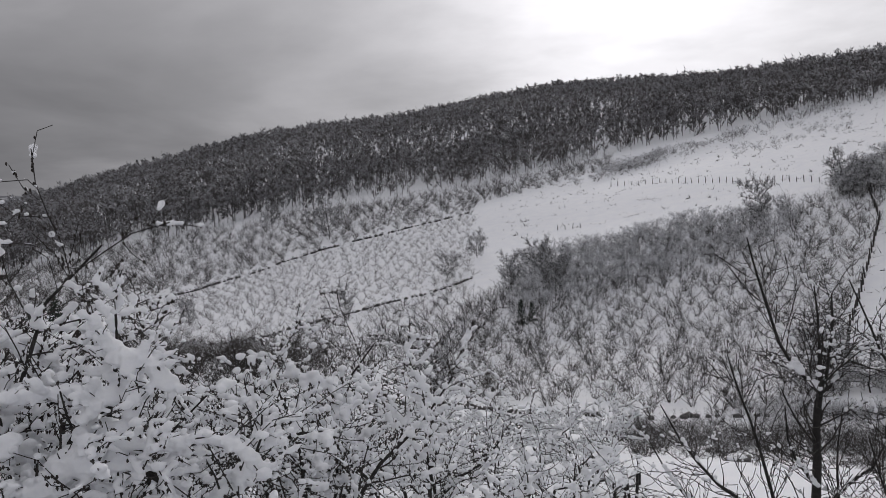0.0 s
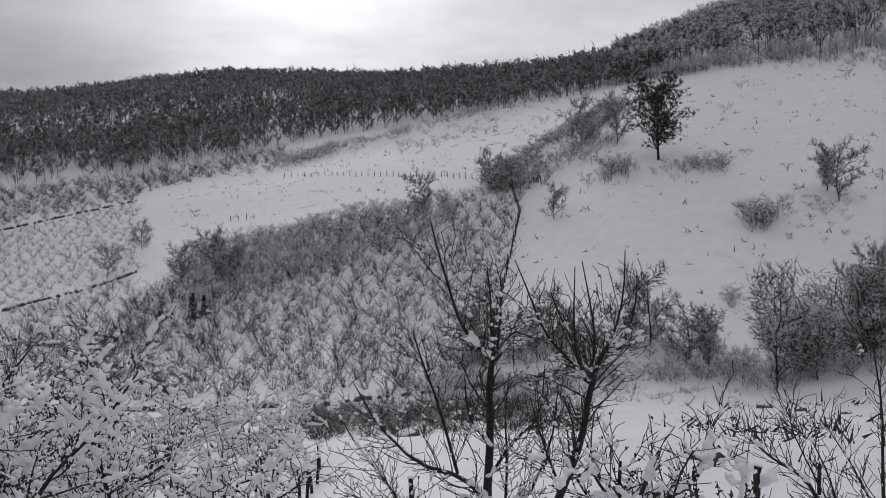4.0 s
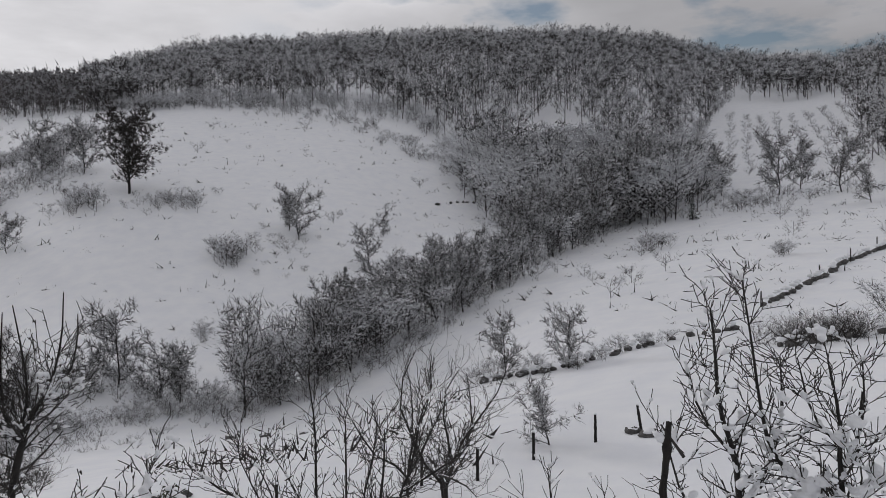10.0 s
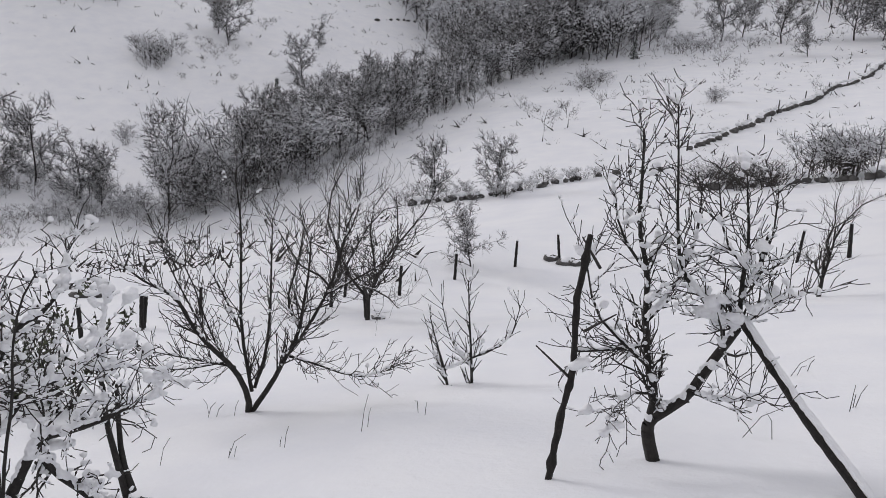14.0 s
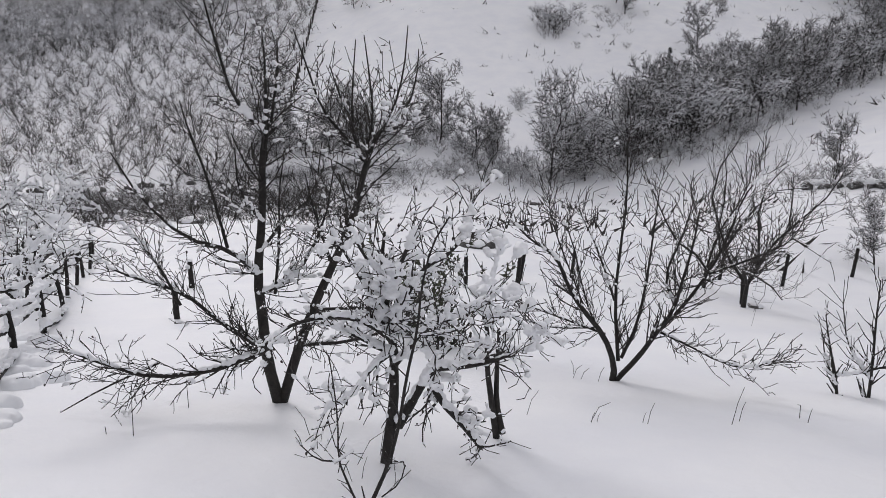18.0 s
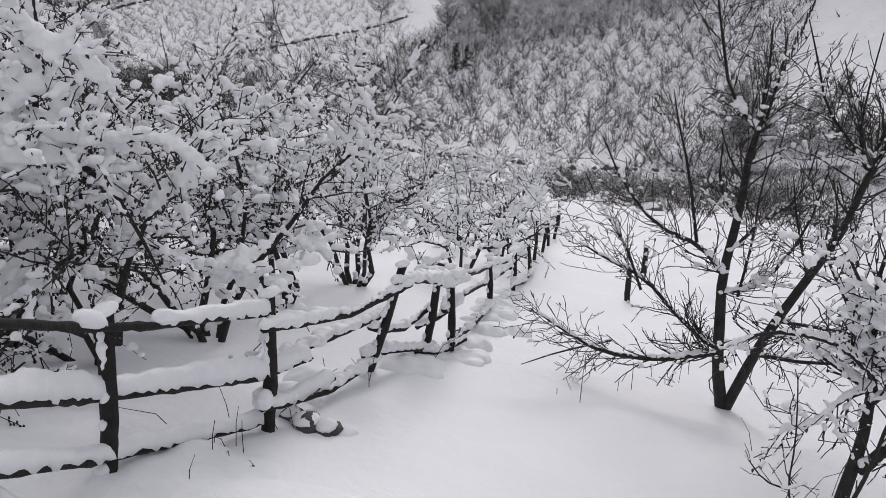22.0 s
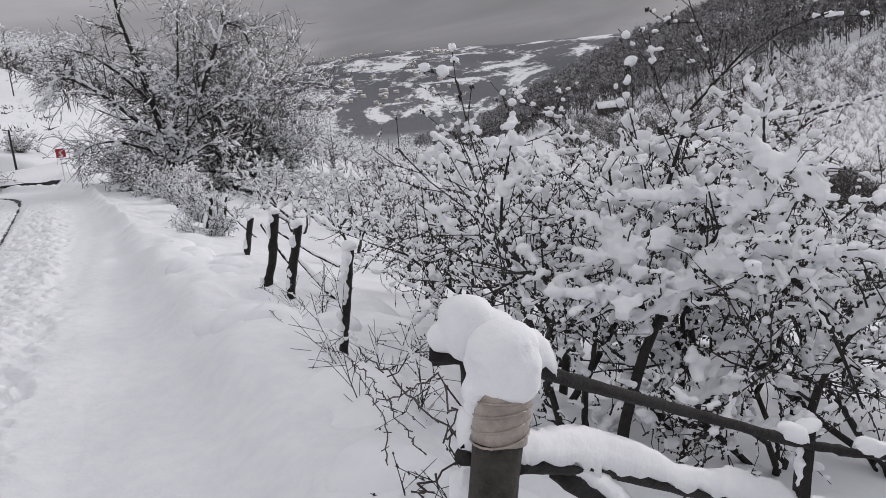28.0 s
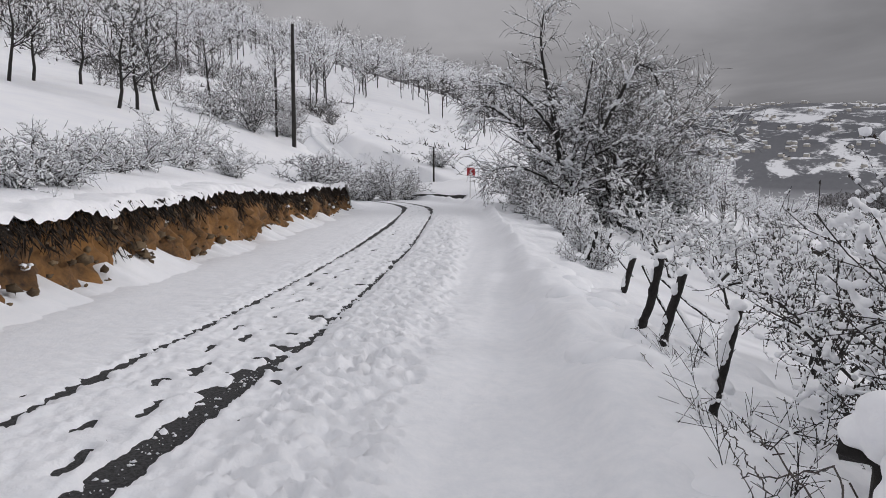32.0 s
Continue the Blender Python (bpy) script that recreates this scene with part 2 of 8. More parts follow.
spoke(10, -6.2, -10.8, -14.5, -14, -7.3, 3.2, 17.2, 52, 114, 105, 100)
spoke(20, -6.4, -11, -14.2, -12.5, -5, 8, 23, 60, 110, 105, 100)
spoke(30, -6.4, -11, -13.8, -10, -1, 14, 31, 66, 108, 105, 100)
spoke(38, -6.3, -11, -13.7, -6.5, 7.5, 21, 37, 64, 105, 100, 100)
spoke(46, -6.5, -11, -13.6, -7, 5, 20, 43, 72, 72, 70, 70)
spoke(54, -6.3, -10.5, -12.8, -7, 4, 21, 44, 76, 76, 76, 76)
spoke(62, -5.8, -9.2, -10.8, -7.5, -1, 13, 45, 84, 80, 80, 80)
spoke(69, -5.6, -7.6, -7.4, -5.6, -2, 7, 43, 88, 84, 80, 80)
spoke(77, -5.4, -6, -6, -3.5, -0.4, 8, 35, 80, 76, 76, 76)
spoke(85, -4.9, -5.2, -4.7, -1.5, 2, 7, 26, 52, 56, 56, 56)
spoke(92, -3.8, -4.6, -4, -1.2, 3, 12, 34, 58, 62, 62, 62)
spoke(100, -2.4, -2.8, -2, 1, 6, 16, 38, 60, 60, 60, 60)
spoke(120, -0.5, 0, 1, 4, 10, 22, 42, 60, 60, 60, 60)
spoke(150, 2, 5, 8, 15, 24, 36, 55, 70, 75, 75, 75)
spoke(180, 4, 9, 14, 24, 35, 48, 66, 80, 85, 85, 85)

# skyline of the wooded ridges, and the lower edge of their woods, by bearing
RIDGE_AZ = (-40, -36, -33, -29.4, -22.6, -15, -11.8, -2.7, 5.7, 9.8, 15.7, 20.2, 28.2, 36.5, 39, 40.5, 43.8, 52, 60, 68.3, 75.8, 79.7, 84.2, 87.7, 89.6, 93.3, 108)
RIDGE_EL = (-0.6, 0.8, 2.3, 3.85, 5.5, 7.4, 8.25, 8.8, 10.0, 10.4, 9.85, 9.6, 9.75, 9.9, 10.4, 11.4, 12.4, 12.85, 13.5, 13.5, 12.95, 11.9, 10.2, 9.65, 10.2, 10.5, 10.2)
EDGE_AZ = (-45, -38, -30, -23, -15.5, -7.3, 1, 9.4, 17.4, 23, 30.3, 36, 39.6, 45.6, 55.9, 60, 62, 64, 67.2, 72, 77, 80, 82, 88, 90.5, 96, 104, 125)
EDGE_D = (300, 270, 246, 238, 228, 242, 248, 258, 276, 270, 254, 240, 230, 222, 211, 203, 183, 160, 140, 132, 145, 220, 290, 290, 165, 140, 124, 110)

LOG0, LOG1, NLOG = math.log(28), math.log(2200), 180


def lay_table():
    logs = np.linspace(LOG0, LOG1, NLOG)
    rows = np.array([np.interp(logs, np.log(RANGES), h) for _, h in spokes])
    az = np.arange(-180, 180)
    table = np.array([np.interp(az, [a for a, _ in spokes], rows[:, k]) for k in range(NLOG)]).T
    # the slope over the valley climbs a little more steeply towards its lower end
    lift = 0.054 * np.sin(np.radians(np.clip(20 - az, 0, 60))) * np.interp(az, (-41, -31), (0, 1))
    table = table + lift[:, None] * np.exp(logs)[None] * np.interp(logs, np.log((28, 60, 600, 1000)), (0.3, 1, 1, 0))[None]
    # the ridge: each bearing's land past the wood's edge is raised or lowered to the height of its skyline
    far = np.exp(logs)
    for k, a in enumerate(az):
        if not -40 <= a <= 108:
            continue
        goal, edge, tree = math.tan(radians(np.interp(a, RIDGE_AZ, RIDGE_EL))), np.interp(a, EDGE_AZ, EDGE_D), 10.0 if a < 38 else 10.0
        past = (far > edge) & (far < (900 if a < -26 else 2300))
        z0 = np.interp(math.log(edge), logs, table[k])
        for _ in range(12):
            now = np.max((table[k][past] + tree - 2) / far[past])
            j = np.argmax(np.where(past, (table[k] + tree - 2) / far, -9))
            table[k][past] = z0 + (table[k][past] - z0) * (1 + (goal - now) * far[j] / max(table[k][j] - z0, 12)) if abs(goal - now) > 1e-4 else table[k][past]
    for width, axis in ((3, 0), (4, 1)):
        kernel = np.exp(-0.5 * (np.arange(-9, 10) / width) ** 2)
        kernel /= kernel.sum()
        if axis == 0:
            padded = np.concatenate([table[-9:], table, table[:9]], 0)
            table = sum(kernel[k] * padded[k:k + 360] for k in range(19))
        else:
            padded = np.pad(table, ((0, 0), (9, 9)), mode="edge")
            table = sum(kernel[k] * padded[:, k:k + NLOG] for k in range(19))
    return table


LAND = lay_table()
ALONG, ACROSS = (-0.923, 0.384), (0.384, 0.923)     # the lane's way, and the way down from it to the garden
ROAD_LEFT, ROAD_RIGHT = -6.2, 0.9


def lane(x, y):
    """Metres along the lane and to its lower side."""
    return x * ALONG[0] + y * ALONG[1], x * ACROSS[0] + y * ACROSS[1]


def bend(u):
    """The lane swings to its upper side past 38 m."""
    return -0.004 * np.clip(u - 36, 0, 40) ** 2 - 0.02 * np.clip(u - 20, 0, 40) - 0.012 * np.clip(u - 42, 0, 30) ** 2


def smooth(a, b, x):
    k = np.clip((x - a) / (b - a), 0, 1)
    return k * k * (3 - 2 * k)


def ground(x, y):
    """Height of the snow at places of the plan."""
    x, y = np.asarray(x, float), np.asarray(y, float)
    r = np.hypot(x, y)
    az = (np.degrees(np.arctan2(x, y)) + 180) % 360
    i = np.floor(az).astype(int) % 360
    fa = az - np.floor(az)
    k = np.clip((np.log(np.maximum(r, 1)) - LOG0) / (LOG1 - LOG0) * (NLOG - 1), 0, NLOG - 1.001)
    j = k.astype(int)
    fk = k - j
    far = (LAND[i, j] * (1 - fa) + LAND[(i + 1) % 360, j] * fa) * (1 - fk) + (LAND[i, j + 1] * (1 - fa) + LAND[(i + 1) % 360, j + 1] * fa) * fk
    far = far + value_noise(x, y, 23, 1) * 0.35 * smooth(30, 70, r) + value_noise(x, y, 60, 2) * 0.8 * smooth(80, 200, r) + value_noise(x, y, 170, 3) * 5 * smooth(300, 700, r) + (value_noise(x, y, 420, 4) * 14 + value_noise(x, y, 150, 6) * 7) * smooth(1000, 1700, r)
    u, v = lane(x, y)
    vb = v - bend(u) + 0.5 * np.clip(-u, 0, 12)
    slope = 0.18 + 0.08 * np.clip(u, -30, 5) - 0.306 * (v - bend(u) * smooth(38, 46, u)) + 0.012 * np.clip(v - 9, 0, 30) ** 2 * smooth(20, -10, u)
    slope = np.where(u > 46, np.maximum(slope, 0.1), slope)
    down = np.where(vb > 0, slope, 0)
    # upper side: a cut bank 1.5 m high, then a gentle slope
    up = 1.55 + 0.085 * np.clip(-6.6 - vb, 0, 60)
    cut = smooth(-6.95, -7.5, vb) * (1 - smooth(37.5, 42, u))
    near = down * smooth(0.7, 1.9, vb) + up * cut
    near = near + 0.26 * np.exp(-((vb - 0.75) / 0.42) ** 2) * (0.65 + 0.5 * value_noise(x, y, 1.1, 5) + 0.3 * value_noise(x, y, 0.5, 6)) * smooth(-12, 0, u)
    near = near + value_noise(x, y, 2.7, 7) * 0.05 * smooth(1.0, 2.5, np.abs(vb + 2.5) - 3.0)
    w = smooth(15, 30, r) * np.where((vb > -7.2) & (vb < 0.9 + 3.5 * smooth(44, 52, u)) & (u > 0), 1 - smooth(76, 60, u), 1.0)
    return near * (1 - w) + far * w


def place_at(azimuth, distance, sink=0.0):
    x, y = distance * math.sin(radians(azimuth)), distance * math.cos(radians(azimuth))
    return Vector((x, y, float(ground(x, y)) - sink))


# ---------------------------------------------------------------- mesh helpers
def mesh_of(name, verts, quads=(), tris=(), smooth_faces=False, slots=None, index=None):
    """A mesh from arrays. index: the material slot of each face, quads first."""
    me = bpy.data.meshes.new(name)
    verts = np.asarray(verts, np.float32).reshape(-1, 3)
    quads, tris = np.asarray(quads, np.int32).reshape(-1, 4), np.asarray(tris, np.int32).reshape(-1, 3)
    me.vertices.add(len(verts))
    me.vertices.foreach_set("co", verts.ravel())
    loops = np.concatenate([quads.ravel(), tris.ravel()])
    sizes = np.concatenate([np.full(len(quads), 4, np.int32), np.full(len(tris), 3, np.int32)])
    me.loops.add(len(loops))
    me.loops.foreach_set("vertex_index", loops)
    me.polygons.add(len(sizes))
    me.polygons.foreach_set("loop_start", np.concatenate([[0], np.cumsum(sizes)[:-1]]).astype(np.int32))
    if smooth_faces:
        me.polygons.foreach_set("use_smooth", np.ones(len(sizes), bool))
    for m in slots or ():
        me.materials.append(m)
    if index is not None:
        me.polygons.foreach_set("material_index", np.asarray(index, np.int32))
    me.update()
    return me


def thing(name, where=None, label="", category="", group="", kind=""):
    """An Empty that carries a thing's parts."""
    ob = new(name)
    if where is not None:
        ob.matrix_world = where if isinstance(where, Matrix) else Matrix.Translation(where)
    return tagged(ob, label, category, group, kind)


def part_mesh(name, me, parent=None, label="", at=None):
    ob = new(name, me)
    if parent is not None:
        ob.parent = parent
    if at is not None:
        ob.matrix_local = at
    if label:
        ob["label"] = label
    return ob


def part(name, bm, material, parent=None, label=""):
    me = bpy.data.meshes.new(name)
    bm.to_mesh(me)
    bm.free()
    me.materials.append(material)
    return part_mesh(name, me, parent, label)


# ---------------------------------------------------------------- trees
# limbs are rows of x0 y0 z0 x1 y1 z1 r0 r1
def unit(v):
    return v / np.maximum(np.linalg.norm(v, axis=-1, keepdims=True), 1e-9)


def limb_path(points, r0, r1):
    p = np.asarray(points, float)
    r = np.linspace(r0, r1, len(p))
    return np.column_stack([p[:-1], p[1:], r[:-1], r[1:]])


def shoots(rng, parents, kids, length, angle, lift=0.3, pieces=2, thin=0.6, start=0.25, wild=0.25, rmin=0.004):
    """Side branches from the parents: kids of each, of about that length and angle to it, bending up by lift."""
    n = len(parents) * kids
    par = np.repeat(parents, kids, 0)
    t = rng.uniform(start, 1.0, n)[:, None]
    p = par[:, :3] * (1 - t) + par[:, 3:6] * t
    r = (par[:, 6] * (1 - t[:, 0]) + par[:, 7] * t[:, 0]) * thin
    ahead = unit(par[:, 3:6] - par[:, :3])
    side = unit(np.cross(ahead, rng.normal(size=(n, 3))))
    a = np.radians(angle) * rng.uniform(0.6, 1.3, n)[:, None]
    way = unit(ahead * np.cos(a) + side * np.sin(a))
    size = length * rng.uniform(0.55, 1.25, n) / pieces
    out = []
    for k in range(pieces):
        way = unit(way + np.array([0, 0, lift / pieces]) + rng.normal(size=(n, 3)) * wild / pieces)
        q = p + way * size[:, None]
        r2 = np.maximum(r * (1 - 0.55 / pieces), rmin)
        out.append(np.column_stack([p, q, np.maximum(r, rmin), r2]))
        p, r = q, r2
    return np.concatenate(out), out[-1]


def tubes(limbs, sides=3):
    """Verts and quads of tapered prisms round the limbs."""
    n = len(limbs)
    a, b = limbs[:, :3], limbs[:, 3:6]
    w = unit(b - a)
    helper = np.where(np.abs(w[:, 2:3]) < 0.9, np.array([[0, 0, 1.0]]), np.array([[1.0, 0, 0]]))
    s = unit(np.cross(w, helper))
    c = np.cross(w, s)
    ang = np.arange(sides) * 2 * math.pi / sides
    ring = s[:, None] * np.cos(ang)[None, :, None] + c[:, None] * np.sin(ang)[None, :, None]
    v = np.concatenate([a[:, None] + ring * limbs[:, 6][:, None, None], b[:, None] + ring * limbs[:, 7][:, None, None]], 1).reshape(-1, 3)
    base = (np.arange(n) * 2 * sides)[:, None]
    k = np.arange(sides)
    k2 = (k + 1) % sides
    q = np.stack([base + k, base + k2, base + sides + k2, base + sides + k], -1).reshape(-1, 4)
    return v, q


def snow_on(rng, limbs, deep, level=0.35, chance=1.0, broad=1.0, sag=0.0):
    """Verts and quads of lumpy ridges of snow that lie on the limbs that are level enough."""
    d = limbs[:, 3:6] - limbs[:, :3]
    keep = (np.hypot(d[:, 0], d[:, 1]) / np.maximum(np.linalg.norm(d, axis=1), 1e-6) > level) & (rng.random(len(limbs)) < chance)
    L = limbs[keep]
    n = len(L)
    if n == 0:
        return np.zeros((0, 3)), np.zeros((0, 4), int)
    d = L[:, 3:6] - L[:, :3]
    flat = unit(np.column_stack([-d[:, 1], d[:, 0], np.zeros(n)]))
    h = deep * rng.uniform(0.5, 1.4, n)
    rings = []
    for t, k in ((-0.08, 0.45), (0.15, 0.95), (0.5, 1.15), (0.85, 0.95), (1.08, 0.45)):
        k = k * rng.uniform(0.75, 1.25, n)
        r = L[:, 6] * (1 - t) + L[:, 7] * t
        mid = L[:, :3] + d * t
        wide = ((r + h * 0.55) * broad * k)[:, None]
        top = (h * k)[:, None]
        z = np.array([[0, 0, 1.0]])
        base = mid + z * (r * 0.3)[:, None]
        low = z * (top * 0.15 + sag * top)
        rings.append(np.stack([base + flat * wide - low * 0.6, base + flat * wide * 0.75 + z * top * 0.7, base + z * top * 1.05, base - flat * wide * 0.75 + z * top * 0.7, base - flat * wide - low * 0.6], 1))
    v = np.stack(rings, 1).reshape(-1, 3)
    i, j = np.meshgrid(np.arange(4), np.arange(5), indexing="ij")
    j2 = (j + 1) % 5
    q = np.stack([i * 5 + j, i * 5 + j2, (i + 1) * 5 + j2, (i + 1) * 5 + j], -1).reshape(-1, 4)
    ends = np.array([[0, 1, 2, 3], [20, 23, 22, 21]])
    q = np.concatenate([q, ends])
    return v, ((np.arange(n) * 25)[:, None, None] + q[None]).reshape(-1, 4)


def cones(limbs):
    """Verts and triangles of three-sided spikes, for far twigs."""
    n = len(limbs)
    v, _ = tubes(limbs, 3)
    v = v.reshape(n, 6, 3)
    v = np.concatenate([v[:, :3], limbs[:, None, 3:6]], 1).reshape(-1, 3)
    t = np.array([[0, 1, 3], [1, 2, 3], [2, 0, 3]])
    return v, (t[None] + (np.arange(n) * 4)[:, None, None]).reshape(-1, 3)


def halved(q):
    return np.concatenate([q[:, [0, 1, 2]], q[:, [0, 2, 3]]])


def snow_short(rng, limbs, deep, level=0.3, chance=1.0, shape=None):
    """The same for far trees: one small four-sided lump a limb."""
    d = limbs[:, 3:6] - limbs[:, :3]
    keep = (np.hypot(d[:, 0], d[:, 1]) / np.maximum(np.linalg.norm(d, axis=1), 1e-6) > level) & (rng.random(len(limbs)) < chance)
    L = limbs[keep].copy()
    L[:, 2] += L[:, 6] * 0.8
    L[:, 5] += L[:, 7] * 0.8
    k = deep * rng.uniform(0.6, 1.3, len(L))
    L[:, 6], L[:, 7] = k, k * 0.6
    L[:, 2] += k * 0.3
    L[:, 5] += k * 0.3
    if shape:
        return shape(L)
    # spindles: thin at both ends, of uneven length
    a, b = L[:, :3].copy(), L[:, 3:6].copy()
    t0, t1 = rng.uniform(0.0, 0.35, (len(L), 1)), rng.uniform(0.65, 1.0, (len(L), 1))
    t1 = np.minimum(t1, t0 + 0.4 / np.maximum(np.linalg.norm(b - a, axis=1, keepdims=True), 0.1))
    p0, p1 = a + (b - a) * t0, a + (b - a) * t1
    pm = (p0 + p1) / 2
    pm[:, 2] += k * 0.25
    thin = (k * 0.35)[:, None]
    return tubes(np.concatenate([np.hstack([p0, pm, thin, k[:, None]]), np.hstack([pm, p1, k[:, None], thin])]), 4)


def vase_tree(rng, height, stems, spread, kids=(4, 4), r=0.05, lift=0.5, fork=0.2, wild=0.3, lean=(0, 0)):
    """Limbs of a bare fruit tree: stems that rise from a short fork, with two generations of shoots."""
    trunk = limb_path([(0, 0, -0.15), (lean[0] * 0.3, lean[1] * 0.3, height * fork * 0.5), (lean[0] * 0.6, lean[1] * 0.6, height * fork)], r * 1.3, r)
    top = trunk[-1, 3:6]
    mains = []
    for k in range(stems):
        a = 2 * math.pi * (k + rng.uniform(-0.3, 0.3)) / stems
        way = np.array([math.cos(a) * spread, math.sin(a) * spread, 1.0])
        p, pts = top.copy(), [top.copy()]
        ln = height * (1 - fork) * rng.uniform(0.75, 1.1)
        for q in range(5):
            way = unit(way + np.array([0, 0, lift * 0.25]) + rng.normal(size=3) * wild * 0.4)
            p = p + way * ln / 5
            pts.append(p.copy())
        mains.append(limb_path(pts, r * 0.75, r * 0.15))
    mains = np.concatenate(mains)
    a, tips = shoots(rng, mains, kids[0], height * 0.2, 45, lift, 3, 0.42, 0.2, wild, r * 0.06)
    b, _ = shoots(rng, a, kids[1], height * 0.09, 45, lift, 1, 0.6, 0.1, wild, r * 0.05)
    return np.concatenate([trunk, mains]), np.concatenate([a, b])


def crown_tree(rng, height, r, trunk_part=0.35, width=0.32, mains=9, kids=(3, 3), lift=0.35, pieces=2, wild=0.3):
    """Limbs of a bare broadleaf with one trunk and a round crown."""
    pts = [(0, 0, -0.2)]
    p = np.zeros(3)
    for k in range(5):
        p = p + np.array([rng.normal() * 0.02, rng.normal() * 0.02, 0.17]) * height
        pts.append(tuple(p))
    trunk = limb_path(pts, r, r * 0.22)
    ups = []
    for k in range(mains):
        t = trunk_part + (0.85 - trunk_part) * (k + rng.random()) / mains
        z = t * height * 0.85 / 0.85
        base = np.array([np.interp(z, [q[2] for q in pts], [q[0] for q in pts]), np.interp(z, [q[2] for q in pts], [q[1] for q in pts]), z])
        a = rng.uniform(0, 2 * math.pi)
        ln = height * width * (1.2 - 0.6 * abs(t - 0.5)) * rng.uniform(0.8, 1.2)
        way = np.array([math.cos(a), math.sin(a), 0.55])
        q, path = base, [base]
        for s in range(3):
            way = unit(way + np.array([0, 0, lift * 0.35]) + rng.normal(size=3) * wild * 0.4)
            q = q + way * ln / 3
            path.append(q)
        ups.append(limb_path(path, r * 0.4 * (1.1 - t * 0.6), r * 0.08))
    ups = np.concatenate(ups)
    a, _ = shoots(rng, ups, kids[0], height * 0.15, 45, lift, pieces, 0.55, 0.2, wild, r * 0.05)
    b, _ = shoots(rng, a, kids[1], height * 0.075, 45, lift, 1, 0.6, 0.1, wild, r * 0.04)
    return np.concatenate([trunk, ups]), np.concatenate([a, b])


def spray(rng, height, stems, spread, kids, r, lift=0.4, wild=0.25, bends=3):
    """Limbs of a hazel: many stems from one stool."""
    out = []
    for k in range(stems):
        a = rng.uniform(0, 2 * math.pi)
        way = np.array([math.cos(a) * spread * rng.uniform(0.3, 1), math.sin(a) * spread * rng.uniform(0.3, 1), 1.0])
        p, pts = np.array([math.cos(a) * 0.1, math.sin(a) * 0.1, -0.1]), []
        pts.append(p)
        ln = height * rng.uniform(0.7, 1.1)
        for q in range(bends):
            way = unit(way + rng.normal(size=3) * wild * 0.3 + np.array([math.cos(a), math.sin(a), 0]) * spread * 0.15)
            p = p + way * ln / bends
            pts.append(p)
        out.append(limb_path(pts, r, r * 0.35))
    main = np.concatenate(out)
    a, _ = shoots(rng, main, kids, height * 0.22, 35, lift, 1, 0.6, 0.2, wild, r * 0.3)
    return main, a


def merged(pieces):
    """Several (verts, quads, slot) into one set of arrays."""
    v, q, m, n = [], [], [], 0
    for verts, quads, slot in pieces:
        v.append(verts)
        q.append(quads + n)
        m.append(np.full(len(quads), slot))
        n += len(verts)
    return np.concatenate(v), np.concatenate(q), np.concatenate(m)


def slivers(rng, base, way, length, width):
    """Thin tapering sprays of twigs, one triangle each."""
    n = len(base)
    side = unit(np.cross(way, rng.normal(size=(n, 3)))) * (np.asarray(width) * np.ones(n) * 0.5)[:, None]
    v = np.stack([base - side, base + side, base + way * np.asarray(length)[:, None]], 1).reshape(-1, 3)
    return v, np.arange(3 * n).reshape(-1, 3)


